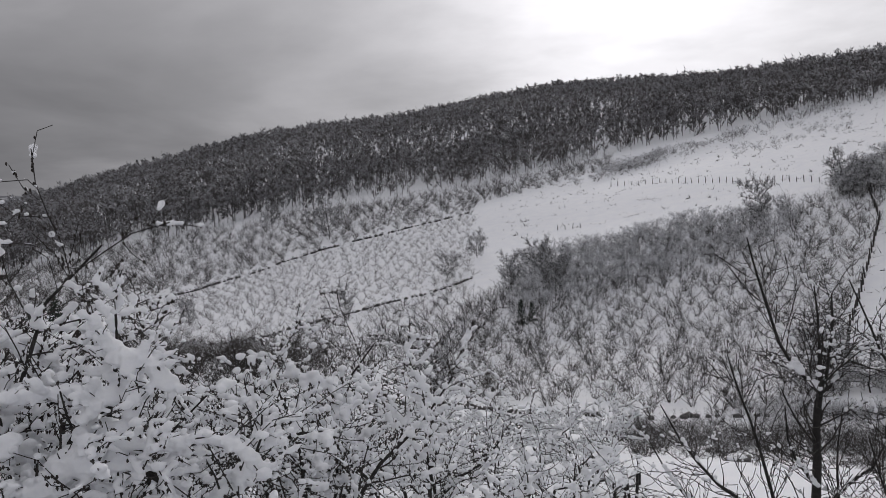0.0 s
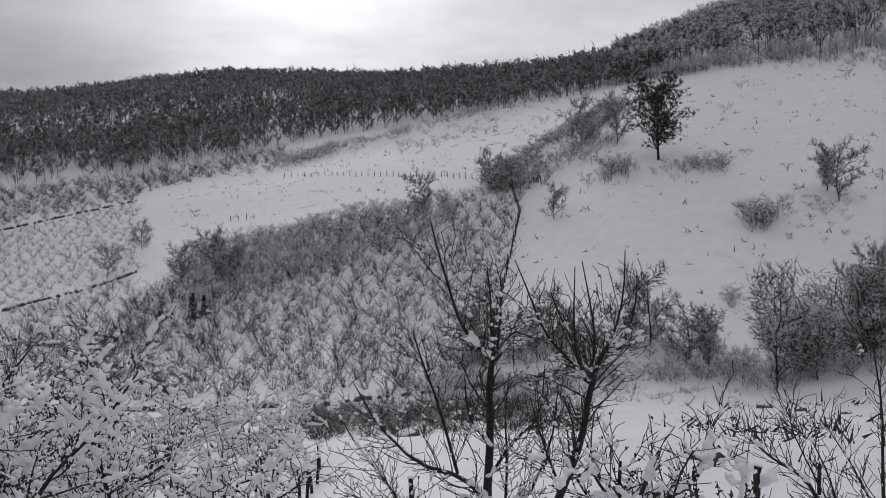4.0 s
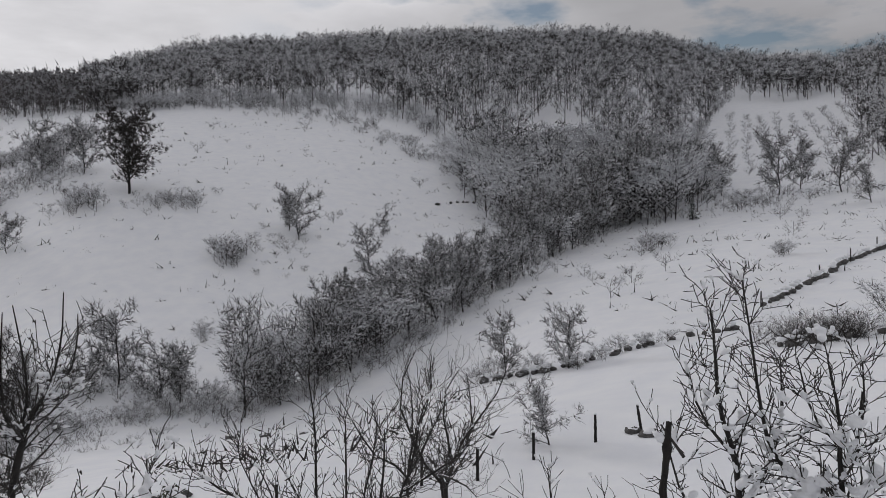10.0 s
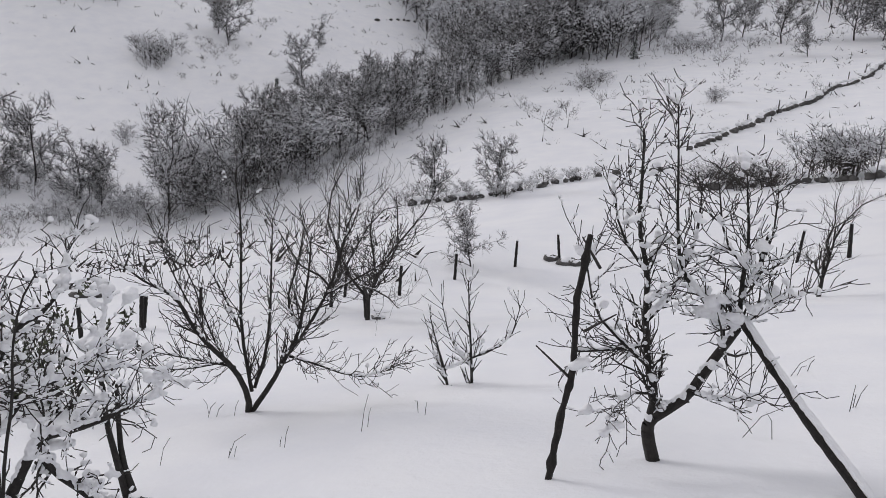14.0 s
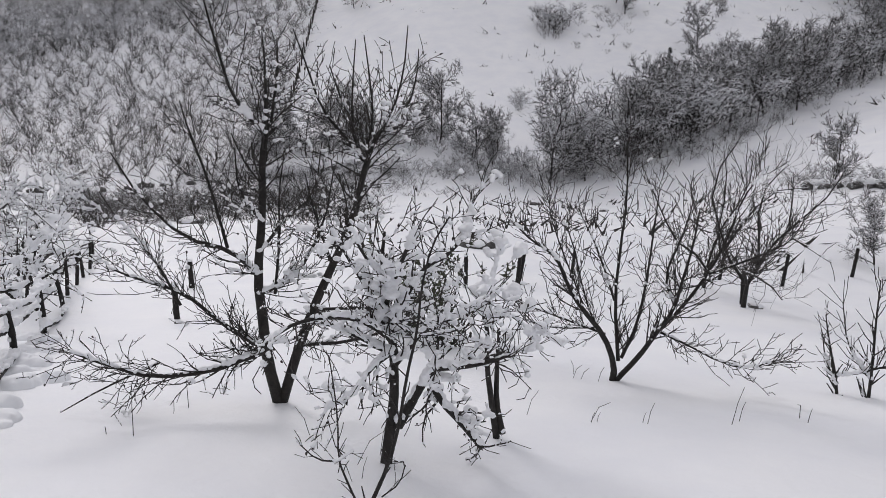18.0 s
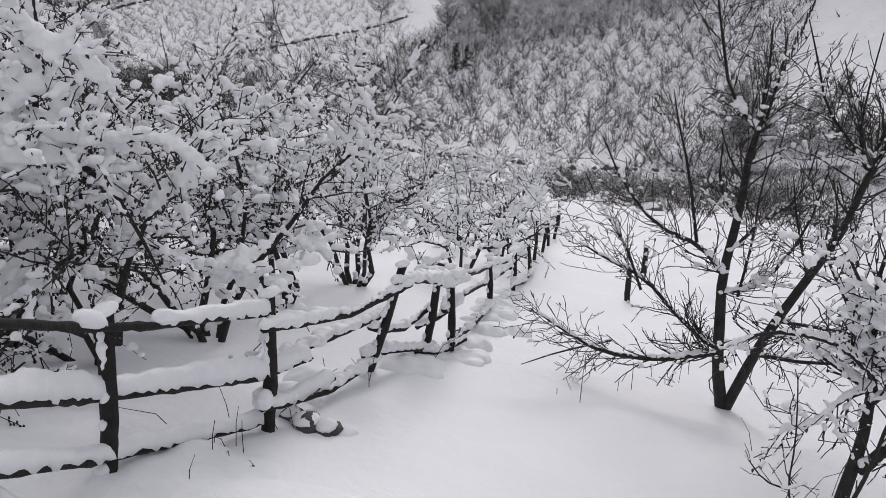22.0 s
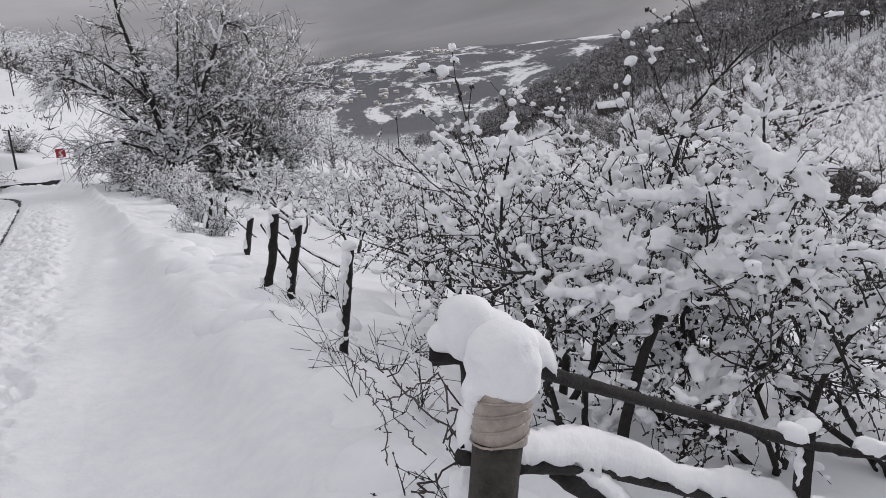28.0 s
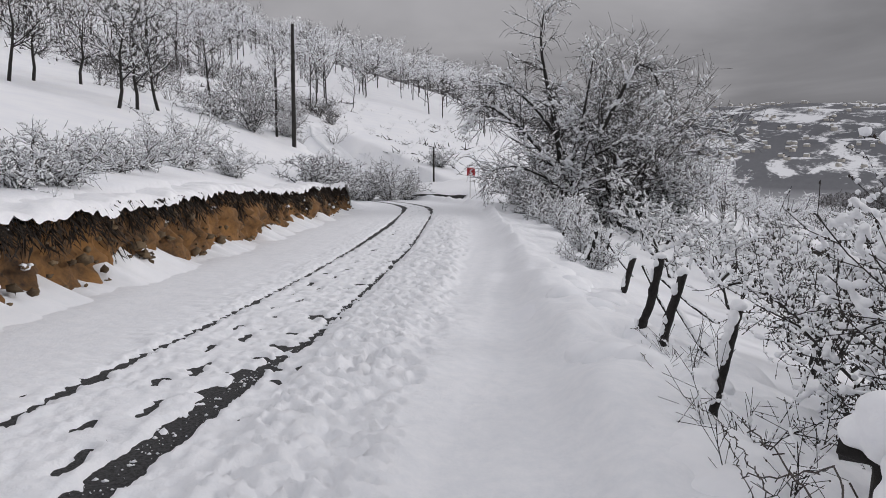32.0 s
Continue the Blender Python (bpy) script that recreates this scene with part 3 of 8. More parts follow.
def crown_kind(rng, height, width, sprays, wide, long, bare, white, stem, boughs=5):
    """A tree or bush as arrays: a stem, upswept boughs, and tufts of thin twigs along them, some carrying snow. Slots: wood, snow."""
    wood = [limb_path([(0, 0, -0.3), (rng.normal() * 0.02 * height, rng.normal() * 0.02 * height, height * 0.5), (rng.normal() * 0.03 * height, rng.normal() * 0.03 * height, height * 0.92)], stem, stem * 0.3)]
    heads, ahead = [], []
    for k in range(boughs):
        a, t = rng.uniform(0, 6.28), bare + (0.85 - bare) * (k + rng.random()) / boughs
        out = np.array([math.cos(a), math.sin(a), 0])
        ln = width * height * 0.5 * (1.15 - 0.9 * abs(t - 0.45)) * rng.uniform(0.75, 1.15)
        up = min(height * (1 - t) * 0.9, ln * 1.1)
        b = np.array([0, 0, t * height * 0.85])
        m, e = b + out * ln * 0.6 + [0, 0, up * 0.4], b + out * ln + [0, 0, up]
        wood.append(limb_path([b, m, e], stem * 0.42, stem * 0.12))
        for f in (0.35, 0.65, 0.9, 1.05):
            heads.append(b + (e - b) * f + out * ln * 0.15 * math.sin(3.14 * min(f, 1)))
            ahead.append(unit(e - b))
    wood, heads, ahead = np.concatenate(wood), np.array(heads), np.array(ahead)
    k = rng.integers(0, len(heads), sprays)
    # a tuft is white or dark as a whole, more often white higher up and outside: lying snow, and crown shading put into
    # the colour
    tall = heads[:, 2] / height + 0.25 * np.linalg.norm(heads[:, :2], axis=1) / (width * height)
    tuft = rng.random(len(heads)) < np.clip(white * (1.9 * tall - 0.1), 0.04, 0.95)
    light = np.where(rng.random(sprays) < 0.85, tuft[k], rng.random(sprays) < white)
    p = heads[k] + rng.normal(size=(sprays, 3)) * width * height * np.array([0.055, 0.055, 0.045])
    way = unit(ahead[k] * 0.75 + np.array([0, 0, 0.35]) + rng.normal(size=(sprays, 3)) * 0.5)
    ln, wd = long * rng.uniform(0.6, 1.4, sprays), wide * rng.uniform(0.6, 1.4, sprays)
    lay = unit(way * np.array([1, 1, 0.3]) + rng.normal(size=(sprays, 3)) * 0.25 + np.array([0, 0, -0.05]))
    st = tubes(wood, 3)
    a = slivers(rng, p[~light], way[~light], ln[~light], wd[~light] * 0.8)
    b = slivers(rng, p[light] + [0, 0, wide * 0.3], lay[light], ln[light] * 0.7, wd[light] * 1.25)
    return merged([(st[0], halved(st[1]), 0), (*a, 0), (*b, 1)])


def hazel_kind(rng, height, stems, spread, r, white, kids=2):
    """A coppiced hazel as arrays: stems that fan out from one stool, side shoots, snow along the leaning ones."""
    main, side = spray(rng, height, stems, spread, kids, r, 0.3, 1.0, 4)
    a, b = cones(main), cones(side)
    both = np.concatenate([main, side])
    k = rng.integers(0, len(both), white)
    t = rng.uniform(0, 0.8, (white, 1))
    p = both[k, :3] * (1 - t) + both[k, 3:6] * t + [0, 0, r]
    c = slivers(rng, p, unit(unit(both[k, 3:6] - both[k, :3]) + rng.normal(size=(white, 3)) * 0.25), np.full(white, height * 0.10), r * 1.9)
    keep = tubes(main[:1], 3)
    return merged([(keep[0], halved(keep[1]), 0), (*a, 0), (*b, 0), (*c, 1)])


def sown(rng, name, kinds, places, slots, label, category, scale=(0.8, 1.2), sink=0.1, squash=0.15):
    """One object of kind stuff: the templates of kinds set at the places."""
    places = np.asarray(places, float)
    z = ground(places[:, 0], places[:, 1]) - sink
    which = rng.integers(0, len(kinds), len(places))
    vs, qs, ms, n = [], [], [], 0
    for k, (tv, tq, tm) in enumerate(kinds):
        sel = np.where(which == k)[0]
        if not len(sel):
            continue
        a = rng.uniform(0, 2 * math.pi, len(sel))
        s = rng.uniform(*scale, len(sel))
        sz = s * rng.uniform(1 - squash, 1 + squash, len(sel))
        c, si = np.cos(a) * s, np.sin(a) * s
        x = tv[None, :, 0] * c[:, None] - tv[None, :, 1] * si[:, None] + places[sel, 0][:, None]
        y = tv[None, :, 0] * si[:, None] + tv[None, :, 1] * c[:, None] + places[sel, 1][:, None]
        zz = tv[None, :, 2] * sz[:, None] + z[sel][:, None]
        vs.append(np.stack([x, y, zz], -1).reshape(-1, 3))
        qs.append((tq[None] + (np.arange(len(sel)) * len(tv))[:, None, None]).reshape(-1, 3) + n)
        ms.append(np.tile(tm, len(sel)))
        n += len(sel) * len(tv)
    me = mesh_of(name, np.concatenate(vs), (), np.concatenate(qs), slots=slots, index=np.concatenate(ms))
    return tagged(new(name, me), label, category, kind="stuff")


def template(rng, wood, twigs, deep, sides=3, chance=0.8, level=0.3, wood_sides=3):
    """A far tree as arrays: wood in slot 0, snow in slot 1."""
    a = tubes(wood, wood_sides)
    s = snow_short(rng, np.concatenate([wood, twigs]), deep, level, chance, cones)
    return merged([(a[0], halved(a[1]), 0), (*cones(twigs), 0), (*s, 1)])


def sector(rng, count, az0, az1, d0, d1, gap=0.0, test=None):
    """Random places in a sector of the plan, even over its area."""
    out = np.zeros((0, 2))
    tries = 0
    while len(out) < count and tries < 12:
        az = np.radians(rng.uniform(az0, az1, count * 2))
        d = np.sqrt(rng.uniform(d0 ** 2, d1 ** 2, count * 2))
        p = np.column_stack([d * np.sin(az), d * np.cos(az)])
        if test is not None:
            p = p[test(np.degrees(az), d)]
        out = np.concatenate([out, p])
        tries += 1
    return out[:count]


# ---------------------------------------------------------------- ground
def make_ground():
    """The snow-covered land: rings that widen outwards, 0.75 degrees apart."""
    n = 480
    radii = [0.25]
    while radii[-1] < 4600:
        radii.append(radii[-1] * 1.032 + 0.012)
    radii = np.array(radii)
    az = np.arange(n) * 2 * math.pi / n
    x, y = radii[:, None] * np.sin(az), radii[:, None] * np.cos(az)
    z = ground(x, y)
    # close up the snow lies in soft lumps
    v = np.stack([x, y, z], -1).reshape(-1, 3)
    i, j = np.meshgrid(np.arange(len(radii) - 1), np.arange(n), indexing="ij")
    j2 = (j + 1) % n
    q = np.stack([i * n + j, i * n + j2, (i + 1) * n + j2, (i + 1) * n + j], -1).reshape(-1, 4)[:, ::-1]
    centre = len(v)
    v = np.concatenate([v, [[0, 0, float(ground(0, 0))]]])
    t = np.stack([np.full(n, centre), (np.arange(n) + 1) % n, np.arange(n)], -1)
    me = mesh_of("ground", v, q, t, True, [M["land"]])
    tagged(new("ground", me), "rolling hillside under fresh snow above a narrow valley", "ground", kind="structure")


make_ground()

# ---------------------------------------------------------------- woods and plantations
rng = np.random.default_rng(4)
far_kinds, wood_kinds, white_kinds, hazel_kinds, brush_kinds, thick_kinds = [], [], [], [], [], []
for k in range(7):
    far_kinds.append(crown_kind(rng, 9.0, 0.72, 66, 0.46, 1.5, 0.0, 0.46, 0.13, 3))
    wood_kinds.append(crown_kind(rng, 11.5, 0.64, 250, 0.19, 1.15, 0.10, 0.46, 0.12, 9))
    white_kinds.append(crown_kind(rng, 9.0, 0.70, 250, 0.13, 0.95, 0.22, 0.66, 0.11, 9))
    brush_kinds.append(crown_kind(rng, 5.0, 0.95, 400, 0.085, 0.62, 0.04, 0.68, 0.06, 13))
    hazel_kinds.append(hazel_kind(rng, 2.5, 10, 0.62, 0.026, 22))
    thick_kinds.append(hazel_kind(rng, 3.1, 12, 0.52, 0.034, 14))


def wood_edge(az):
    return np.interp(az, EDGE_AZ, EDGE_D)


def far_wood(az, d):
    return d > wood_edge(az) + 3


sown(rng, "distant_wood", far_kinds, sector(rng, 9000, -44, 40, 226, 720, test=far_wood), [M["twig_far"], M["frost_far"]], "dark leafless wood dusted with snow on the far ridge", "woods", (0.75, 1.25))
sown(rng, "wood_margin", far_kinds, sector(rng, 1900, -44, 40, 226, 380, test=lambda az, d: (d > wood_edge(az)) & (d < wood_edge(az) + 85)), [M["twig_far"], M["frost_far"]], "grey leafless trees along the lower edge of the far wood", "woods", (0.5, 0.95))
sown(rng, "hill_wood", wood_kinds, sector(rng, 2800, 37.5, 116, 110, 400, test=lambda az, d: far_wood(az, d) & ~((az > 67.4) & (az < 73.6) & (d > 194) & (d < 216))), [M["twig_wood"], M["frost"]], "frosted leafless beech wood on the hilltop", "woods", (0.75, 1.15))
sown(rng, "wood_skirt", brush_kinds, sector(rng, 420, 38, 82, 100, 300, test=lambda az, d: (d > wood_edge(az) - 3) & (d < wood_edge(az) + 12)), [M["twig_wood"], M["frost"]], "low frosted trees along the edge of the hill wood", "woods", (0.35, 0.9))
sown(rng, "copse", brush_kinds, sector(rng, 210, 63, 80.5, 128, 196, test=lambda az, d: d < np.interp(az, (63, 66, 72, 80), (172, 186, 190, 186))), [M["twig_wood"], M["frost"]], "rounded copse of dense upswept bare trees dusted with snow", "woods", (0.9, 2.2))
sown(rng, "upper_wood", white_kinds, sector(rng, 1300, -128, -60, 84, 280, test=lambda az, d: d > np.interp(az, (-135, -100, -80, -66, -60), (60, 88, 96, 108, 140))), [M["twig_wood"], M["snow_cap"]], "snow-white leafless wood above the lane", "woods", (0.6, 1.0))



def coppice_rows(rng, az0, az1, d0, d1, pitch, turn, test, jitter=0.7):
    c, s = math.cos(radians(turn)), math.sin(radians(turn))
    g = np.arange(-260, 260, pitch)
    a, b = np.meshgrid(g, g)
    p = np.column_stack([(a * c - b * s).ravel(), (a * s + b * c).ravel()]) + rng.normal(size=(a.size, 2)) * jitter
    az, d = np.degrees(np.arctan2(p[:, 0], p[:, 1])), np.hypot(p[:, 0], p[:, 1])
    return p[(az > az0) & (az < az1) & (d > d0) & (d < d1) & test(az, d)]


hazels = [M["twig_brown"], M["frost"]]


def bearing_of(p):
    return np.degrees(np.arctan2(p[:, 0], p[:, 1])), np.hypot(p[:, 0], p[:, 1])


# the coppice across the valley: rows of fans, closed and taller towards its upper side
COPPICE_TOP = ((2, 4, 7, 12, 17, 22, 26, 32), (112, 124, 140, 141, 147, 147, 146, 146))
coppice = coppice_rows(rng, 1, 32, 64, 150, 2.5, 20, lambda az, d: d < np.interp(az, *COPPICE_TOP), 0.55)
c_az, c_d = bearing_of(coppice)
coppice = coppice[c_az < np.interp(c_d, (62, 90, 120, 150), (27, 27.4, 29.2, 31.5))]
sown(rng, "hazel_coppice", thick_kinds, coppice, hazels, "dense rows of bare brown hazel bushes in snow", "hazel bushes", (0.75, 1.2))
closed = coppice_rows(rng, 4.5, 24.5, 104, 150, 2.1, 20, lambda az, d: (d < np.interp(az, *COPPICE_TOP)) & (d > np.interp(az, (5, 12, 20, 24), (104, 114, 124, 132))), 0.6)
sown(rng, "hazel_top", brush_kinds, closed, hazels, "closed dark top of the hazel coppice", "hazel bushes", (0.42, 0.68))
LOW_WALL, UP_WALL = ((-20, -14, -8, 0.5, 3), (88, 97, 109, 126, 131)), ((-24, -18, -11.7, -3.4, 2.6), (132, 148, 170, 188, 200))
terrace = coppice_rows(rng, -24, 2.6, 88, 205, 3.1, 35, lambda az, d: (d > np.interp(az, *LOW_WALL) + 2) & (d < np.interp(az, *UP_WALL) - 2), 0.25)
sown(rng, "hazel_terrace", hazel_kinds, terrace, hazels, "wide-set rows of young bare hazels on snow", "hazel bushes", (0.75, 1.05))
lower = coppice_rows(rng, -22, 4, 66, 130, 3.3, 35, lambda az, d: (d < np.interp(az, *LOW_WALL) - 1) & (d < np.interp(az, (-22, 1, 4), (140, 125, 96))), 0.7)
sown(rng, "lower_hazels", thick_kinds, lower, hazels, "grey old hazels below the terrace wall", "hazel bushes", (0.7, 1.15))
old = coppice_rows(rng, -34, 13, 120, 262, 3.1, 12, lambda az, d: (d > np.interp(az, (-34, -24, -18, -11.7, -3.4, 2.6, 4, 13), (120, 134, 150, 172, 190, 202, 214, 238))) & (d < wood_edge(az) - 3) & ((az < 2.6) | (d > 212)), 0.95)
sown(rng, "old_hazels", thick_kinds, old, hazels, "frosted old hazels in rows under the wood", "hazel bushes", (0.75, 1.3))

sown(rng, "valley_wood", white_kinds, sector(rng, 620, -59, -37, 64, 460, test=lambda az, d: value_noise(az * 2.5, d * 0.25, 9, 3) > -0.25), [M["twig_wood"], M["snow_cap"]], "snow-whitened trees down the open valley", "woods", (0.4, 0.85))


bushy_kinds = [crown_kind(rng, 1.9, 1.25, 190, 0.045, 0.38, 0.0, 0.45, 0.03, 7) for k in range(5)]


# ---------------------------------------------------------------- more materials
M.update({
    "post": surface("weathered_post", (0.030, 0.025, 0.022), 0.9, (0.007, 0.006, 0.006), 22.0, 1.0, 110.0, spread=0.7, random=0.35),
    "rail": surface("weathered_rail", (0.024, 0.020, 0.018), 0.9, (0.006, 0.005, 0.005), 24.0, 1.0, 120.0, spread=0.7, random=0.3),
    "grey_post": surface("grey_post", (0.075, 0.065, 0.056), 0.85, (0.016, 0.014, 0.012), 16.0, 1.0, 90.0, spread=0.7),
    "tape": surface("wrapping", (0.42, 0.37, 0.32), 0.35, (0.26, 0.22, 0.19), 20.0, 0.4, 60.0),
    "wire": surface("rusty_wire", (0.05, 0.035, 0.028), 0.7, (0.025, 0.02, 0.018), 60.0, 0.2, 200.0),
    "stone": surface("field_stone", (0.16, 0.155, 0.15), 0.9, (0.06, 0.058, 0.056), 5.0, 0.8, 30.0, random=0.4),
    "soil": surface("raw_soil", (0.30, 0.15, 0.048), 0.95, (0.022, 0.015, 0.011), 0.9, 1.0, 9.0, spread=0.62),
    "root": surface("root_mat", (0.040, 0.029, 0.021), 0.95, (0.015, 0.012, 0.010), 5.0, 0.0),
    "clod": surface("soil_stone", (0.24, 0.17, 0.095), 0.95, (0.07, 0.045, 0.026), 3.0, 0.9, 20.0, random=0.5),
    "asphalt": surface("asphalt", (0.045, 0.045, 0.047), 0.85, (0.006, 0.006, 0.006), 30.0, 1.0, 70.0, spread=0.35),
    "pole": surface("pole_wood", (0.045, 0.040, 0.037), 0.9, (0.02, 0.018, 0.017), 6.0, 0.5, 40.0),
    "red": surface("sign_red", (0.52, 0.03, 0.04), 0.4, (0.42, 0.025, 0.03), 8.0, 0.0),
    "white": surface("sign_white", (0.78, 0.78, 0.78), 0.45, (0.70, 0.70, 0.70), 8.0, 0.0),
    "needle": surface("needles", (0.035, 0.050, 0.036), 0.9, (0.018, 0.026, 0.02), 3.0, 0.0),
    "bud": surface("buds", (0.050, 0.040, 0.034), 0.9, (0.022, 0.018, 0.016), 40.0, 0.0),
    "straw": surface("dry_grass", (0.19, 0.16, 0.12), 0.9, (0.10, 0.085, 0.065), 8.0, 0.0),
    "plank": surface("hut_planks", (0.075, 0.062, 0.052), 0.9, (0.03, 0.026, 0.023), 4.0, 0.5, 30.0),
    "plaster": surface("plaster", (0.55, 0.52, 0.47), 0.9, (0.42, 0.40, 0.37), 1.0, 0.2, 10.0),
    "evergreen": surface("evergreen_leaves", (0.075, 0.085, 0.045), 0.8, (0.035, 0.042, 0.025), 6.0, 0.0),
})


def lumps(rng, centres, sizes, flat=0.7, rings=5, around=8, rough=0.18, drop=0.0):
    """Verts and quads of uneven rounded lumps."""
    centres, sizes = np.atleast_2d(centres), np.atleast_1d(sizes)
    n = len(centres)
    th = np.linspace(0.06, math.pi - 0.06, rings)
    ph = np.arange(around) * 2 * math.pi / around
    s = np.stack([np.sin(th)[:, None] * np.cos(ph), np.sin(th)[:, None] * np.sin(ph), np.cos(th)[:, None] * np.ones(around)], -1).reshape(-1, 3)
    s[:, 2] *= flat
    k = 1 + rng.normal(size=(n, len(s))) * rough * 0.5
    st = rng.uniform(0.8, 1.25, (n, 1, 3))
    v = centres[:, None] + s[None] * k[..., None] * st * sizes[:, None, None]
    i, j = np.meshgrid(np.arange(rings - 1), np.arange(around), indexing="ij")
    j2 = (j + 1) % around
    q = np.stack([i * around + j, i * around + j2, (i + 1) * around + j2, (i + 1) * around + j], -1).reshape(-1, 4)[:, ::-1]
    caps = []
    for r0 in (0, (rings - 1) * around):
        for a in range(1, around - 2, 2):
            caps.append([r0, r0 + a, r0 + a + 1, r0 + a + 2])
    q = np.concatenate([q, np.array(caps)])
    return v.reshape(-1, 3), (q[None] + (np.arange(n) * len(s))[:, None, None]).reshape(-1, 4)


def buds_on(rng, limbs, count, size):
    k = rng.integers(0, len(limbs), count)
    t = rng.uniform(0.2, 1.0, (count, 1))
    c = limbs[k, :3] * (1 - t) + limbs[k, 3:6] * t + rng.normal(size=(count, 3)) * size * 0.6
    a = c + np.array([0, 0, size])
    b = c - np.array([0, 0, size]) + rng.normal(size=(count, 3)) * size * 0.5
    up = np.column_stack([a, c, np.full(count, size * 0.35), np.full(count, size * 0.8)])
    low = np.column_stack([c, b, np.full(count, size * 0.8), np.full(count, size * 0.15)])
    return merged([(*tubes(up, 4), 0), (*tubes(low, 4), 0)])[:2]


def fused(name, v, q, voxel, material, rough=0.0, seed=0):
    """One mesh out of many overlapping lumps, melted together."""
    tmp = bpy.data.objects.new("melt", mesh_of("melt", v, q))
    bpy.context.scene.collection.objects.link(tmp)
    mod = tmp.modifiers.new("melt", "REMESH")
    mod.mode = "VOXEL"
    mod.voxel_size = voxel
    mod.use_smooth_shade = True
    even = tmp.modifiers.new("even", "SMOOTH")
    even.factor = 0.5
    even.iterations = 3
    deps = bpy.context.evaluated_depsgraph_get()
    me = bpy.data.meshes.new_from_object(tmp.evaluated_get(deps))
    old = tmp.data
    bpy.data.objects.remove(tmp)
    bpy.data.meshes.remove(old)
    me.name = name
    me.materials.clear()
    me.materials.append(material)
    me.polygons.foreach_set("use_smooth", np.ones(len(me.polygons), bool))
    return me


def clots(rng, limbs, size, level=0.55, chance=0.6, patch=0.35, each=3):
    """Verts and quads of lumps that follow level limbs, in clumps that swell and thin out."""
    d = limbs[:, 3:6] - limbs[:, :3]
    ln = np.linalg.norm(d, axis=1)
    flat = np.hypot(d[:, 0], d[:, 1]) / np.maximum(ln, 1e-6)
    pick = np.where((flat > level) & (rng.random(len(limbs)) < chance))[0]
    k = np.repeat(pick, each)
    t = (np.tile(np.arange(each), len(pick)) + rng.uniform(0.1, 0.9, len(k))) / each
    p = limbs[k, :3] * (1 - t[:, None]) + limbs[k, 3:6] * t[:, None]
    r = limbs[k, 6]
    swell = value_noise(p[:, 0] + p[:, 2] * 0.7, p[:, 1] + p[:, 2] * 0.9, patch, 3)
    s = size * np.clip(0.62 + 0.75 * swell, 0.28, 1.5) * rng.uniform(0.7, 1.25, len(k)) + r * 0.35
    p = p + np.column_stack([rng.normal(size=(len(k), 2)) * s[:, None] * 0.25, r * 0.6 + s * 0.35])
    return lumps(rng, p, s, 0.72, 4, 6, 0.25)


def crust(name, a, b, size, side, parent, seed=0, count=26, voxel=0.008, label=""):
    """Patches of snow plastered on one side of a post from a to b."""
    g = np.random.default_rng(seed)
    a, b, side = np.array(a, float), np.array(b, float), np.array(side, float)
    t = np.sort(g.uniform(0, 1, count))
    keep = value_noise(t * 5.0, t * 0, 1.0, seed) > -0.25
    t = t[keep] if keep.sum() > 4 else t
    c = a + (b - a) * t[:, None] + side * g.uniform(0.7, 1.1, (len(t), 1)) + g.normal(size=(len(t), 3)) * size * 0.25
    v, q = lumps(g, c, size * g.uniform(0.5, 1.25, len(t)), 1.3, 5, 7, 0.2)
    ob = part_mesh(name, fused(name, v, q, voxel, M["snow_cap"]), parent, label)
    ob["kind"] = "stuff"
    return ob


def tree_thing(name, wood, twigs, rng, deep, where, label, category="tree", group="", wood_sides=6, twig_sides=3, chance=0.8, level=0.3, buds=0, bud_size=0.012, fine=True, bark="bark", twig="twig", snow_twigs=True, broad=1.0, balls=0, ball=0.08, cap="snow_cap", cone=False, melt=0.0, load=None, stems=1):
    """A tree as a thing: trunk or stems, crown, snow_load and, close by, buds."""
    ob = thing(name, where, label, category, group)
    for some in np.split(wood, stems):
        v, q = tubes(some, wood_sides)
        part_mesh("trunk" if stems == 1 else "stem", mesh_of("trunk", v, q, smooth_faces=True, slots=[M[bark]]), ob)
    if cone:
        v, q = cones(twigs)
        part_mesh("crown", mesh_of("crown", v, (), q, slots=[M[twig]]), ob)
    else:
        v, q = tubes(twigs, twig_sides)
        part_mesh("crown", mesh_of("crown", v, q, smooth_faces=True, slots=[M[twig]]), ob)
    pieces = []
    if melt:
        pieces.append((*load, 0))
    elif fine:
        melt = 0.009
        pieces.append((*clots(rng, wood, deep * 0.95 * broad, level * 0.8, min(1, chance + 0.45), 0.3, 6), 0))
        if snow_twigs:
            pieces.append((*clots(rng, twigs, deep * 0.75 * broad, level, chance, 0.3, 2), 0))
    else:
        pieces.append((*snow_short(rng, np.concatenate([wood, twigs]), deep, level, chance), 0))
    if balls:
        k = rng.integers(0, len(twigs), balls)
        pieces.append((*clots(rng, twigs[k], ball * 0.75, 0.4, 1.0, 0.3, 3), 0))
    v, q, _ = merged(pieces)
    part_mesh("snow_load", fused("snow_load", v, q, melt, M[cap]) if melt else mesh_of("snow_load", v, q, smooth_faces=True, slots=[M[cap]]), ob, "fresh white snow lying on the branches")["kind"] = "stuff"
    if buds:
        v, q = buds_on(rng, twigs, buds, bud_size)
        part_mesh("bud_cluster", mesh_of("bud_cluster", v, q, slots=[M["bud"]]), ob, "small dark withered leaves and buds")["kind"] = "stuff"
    return ob


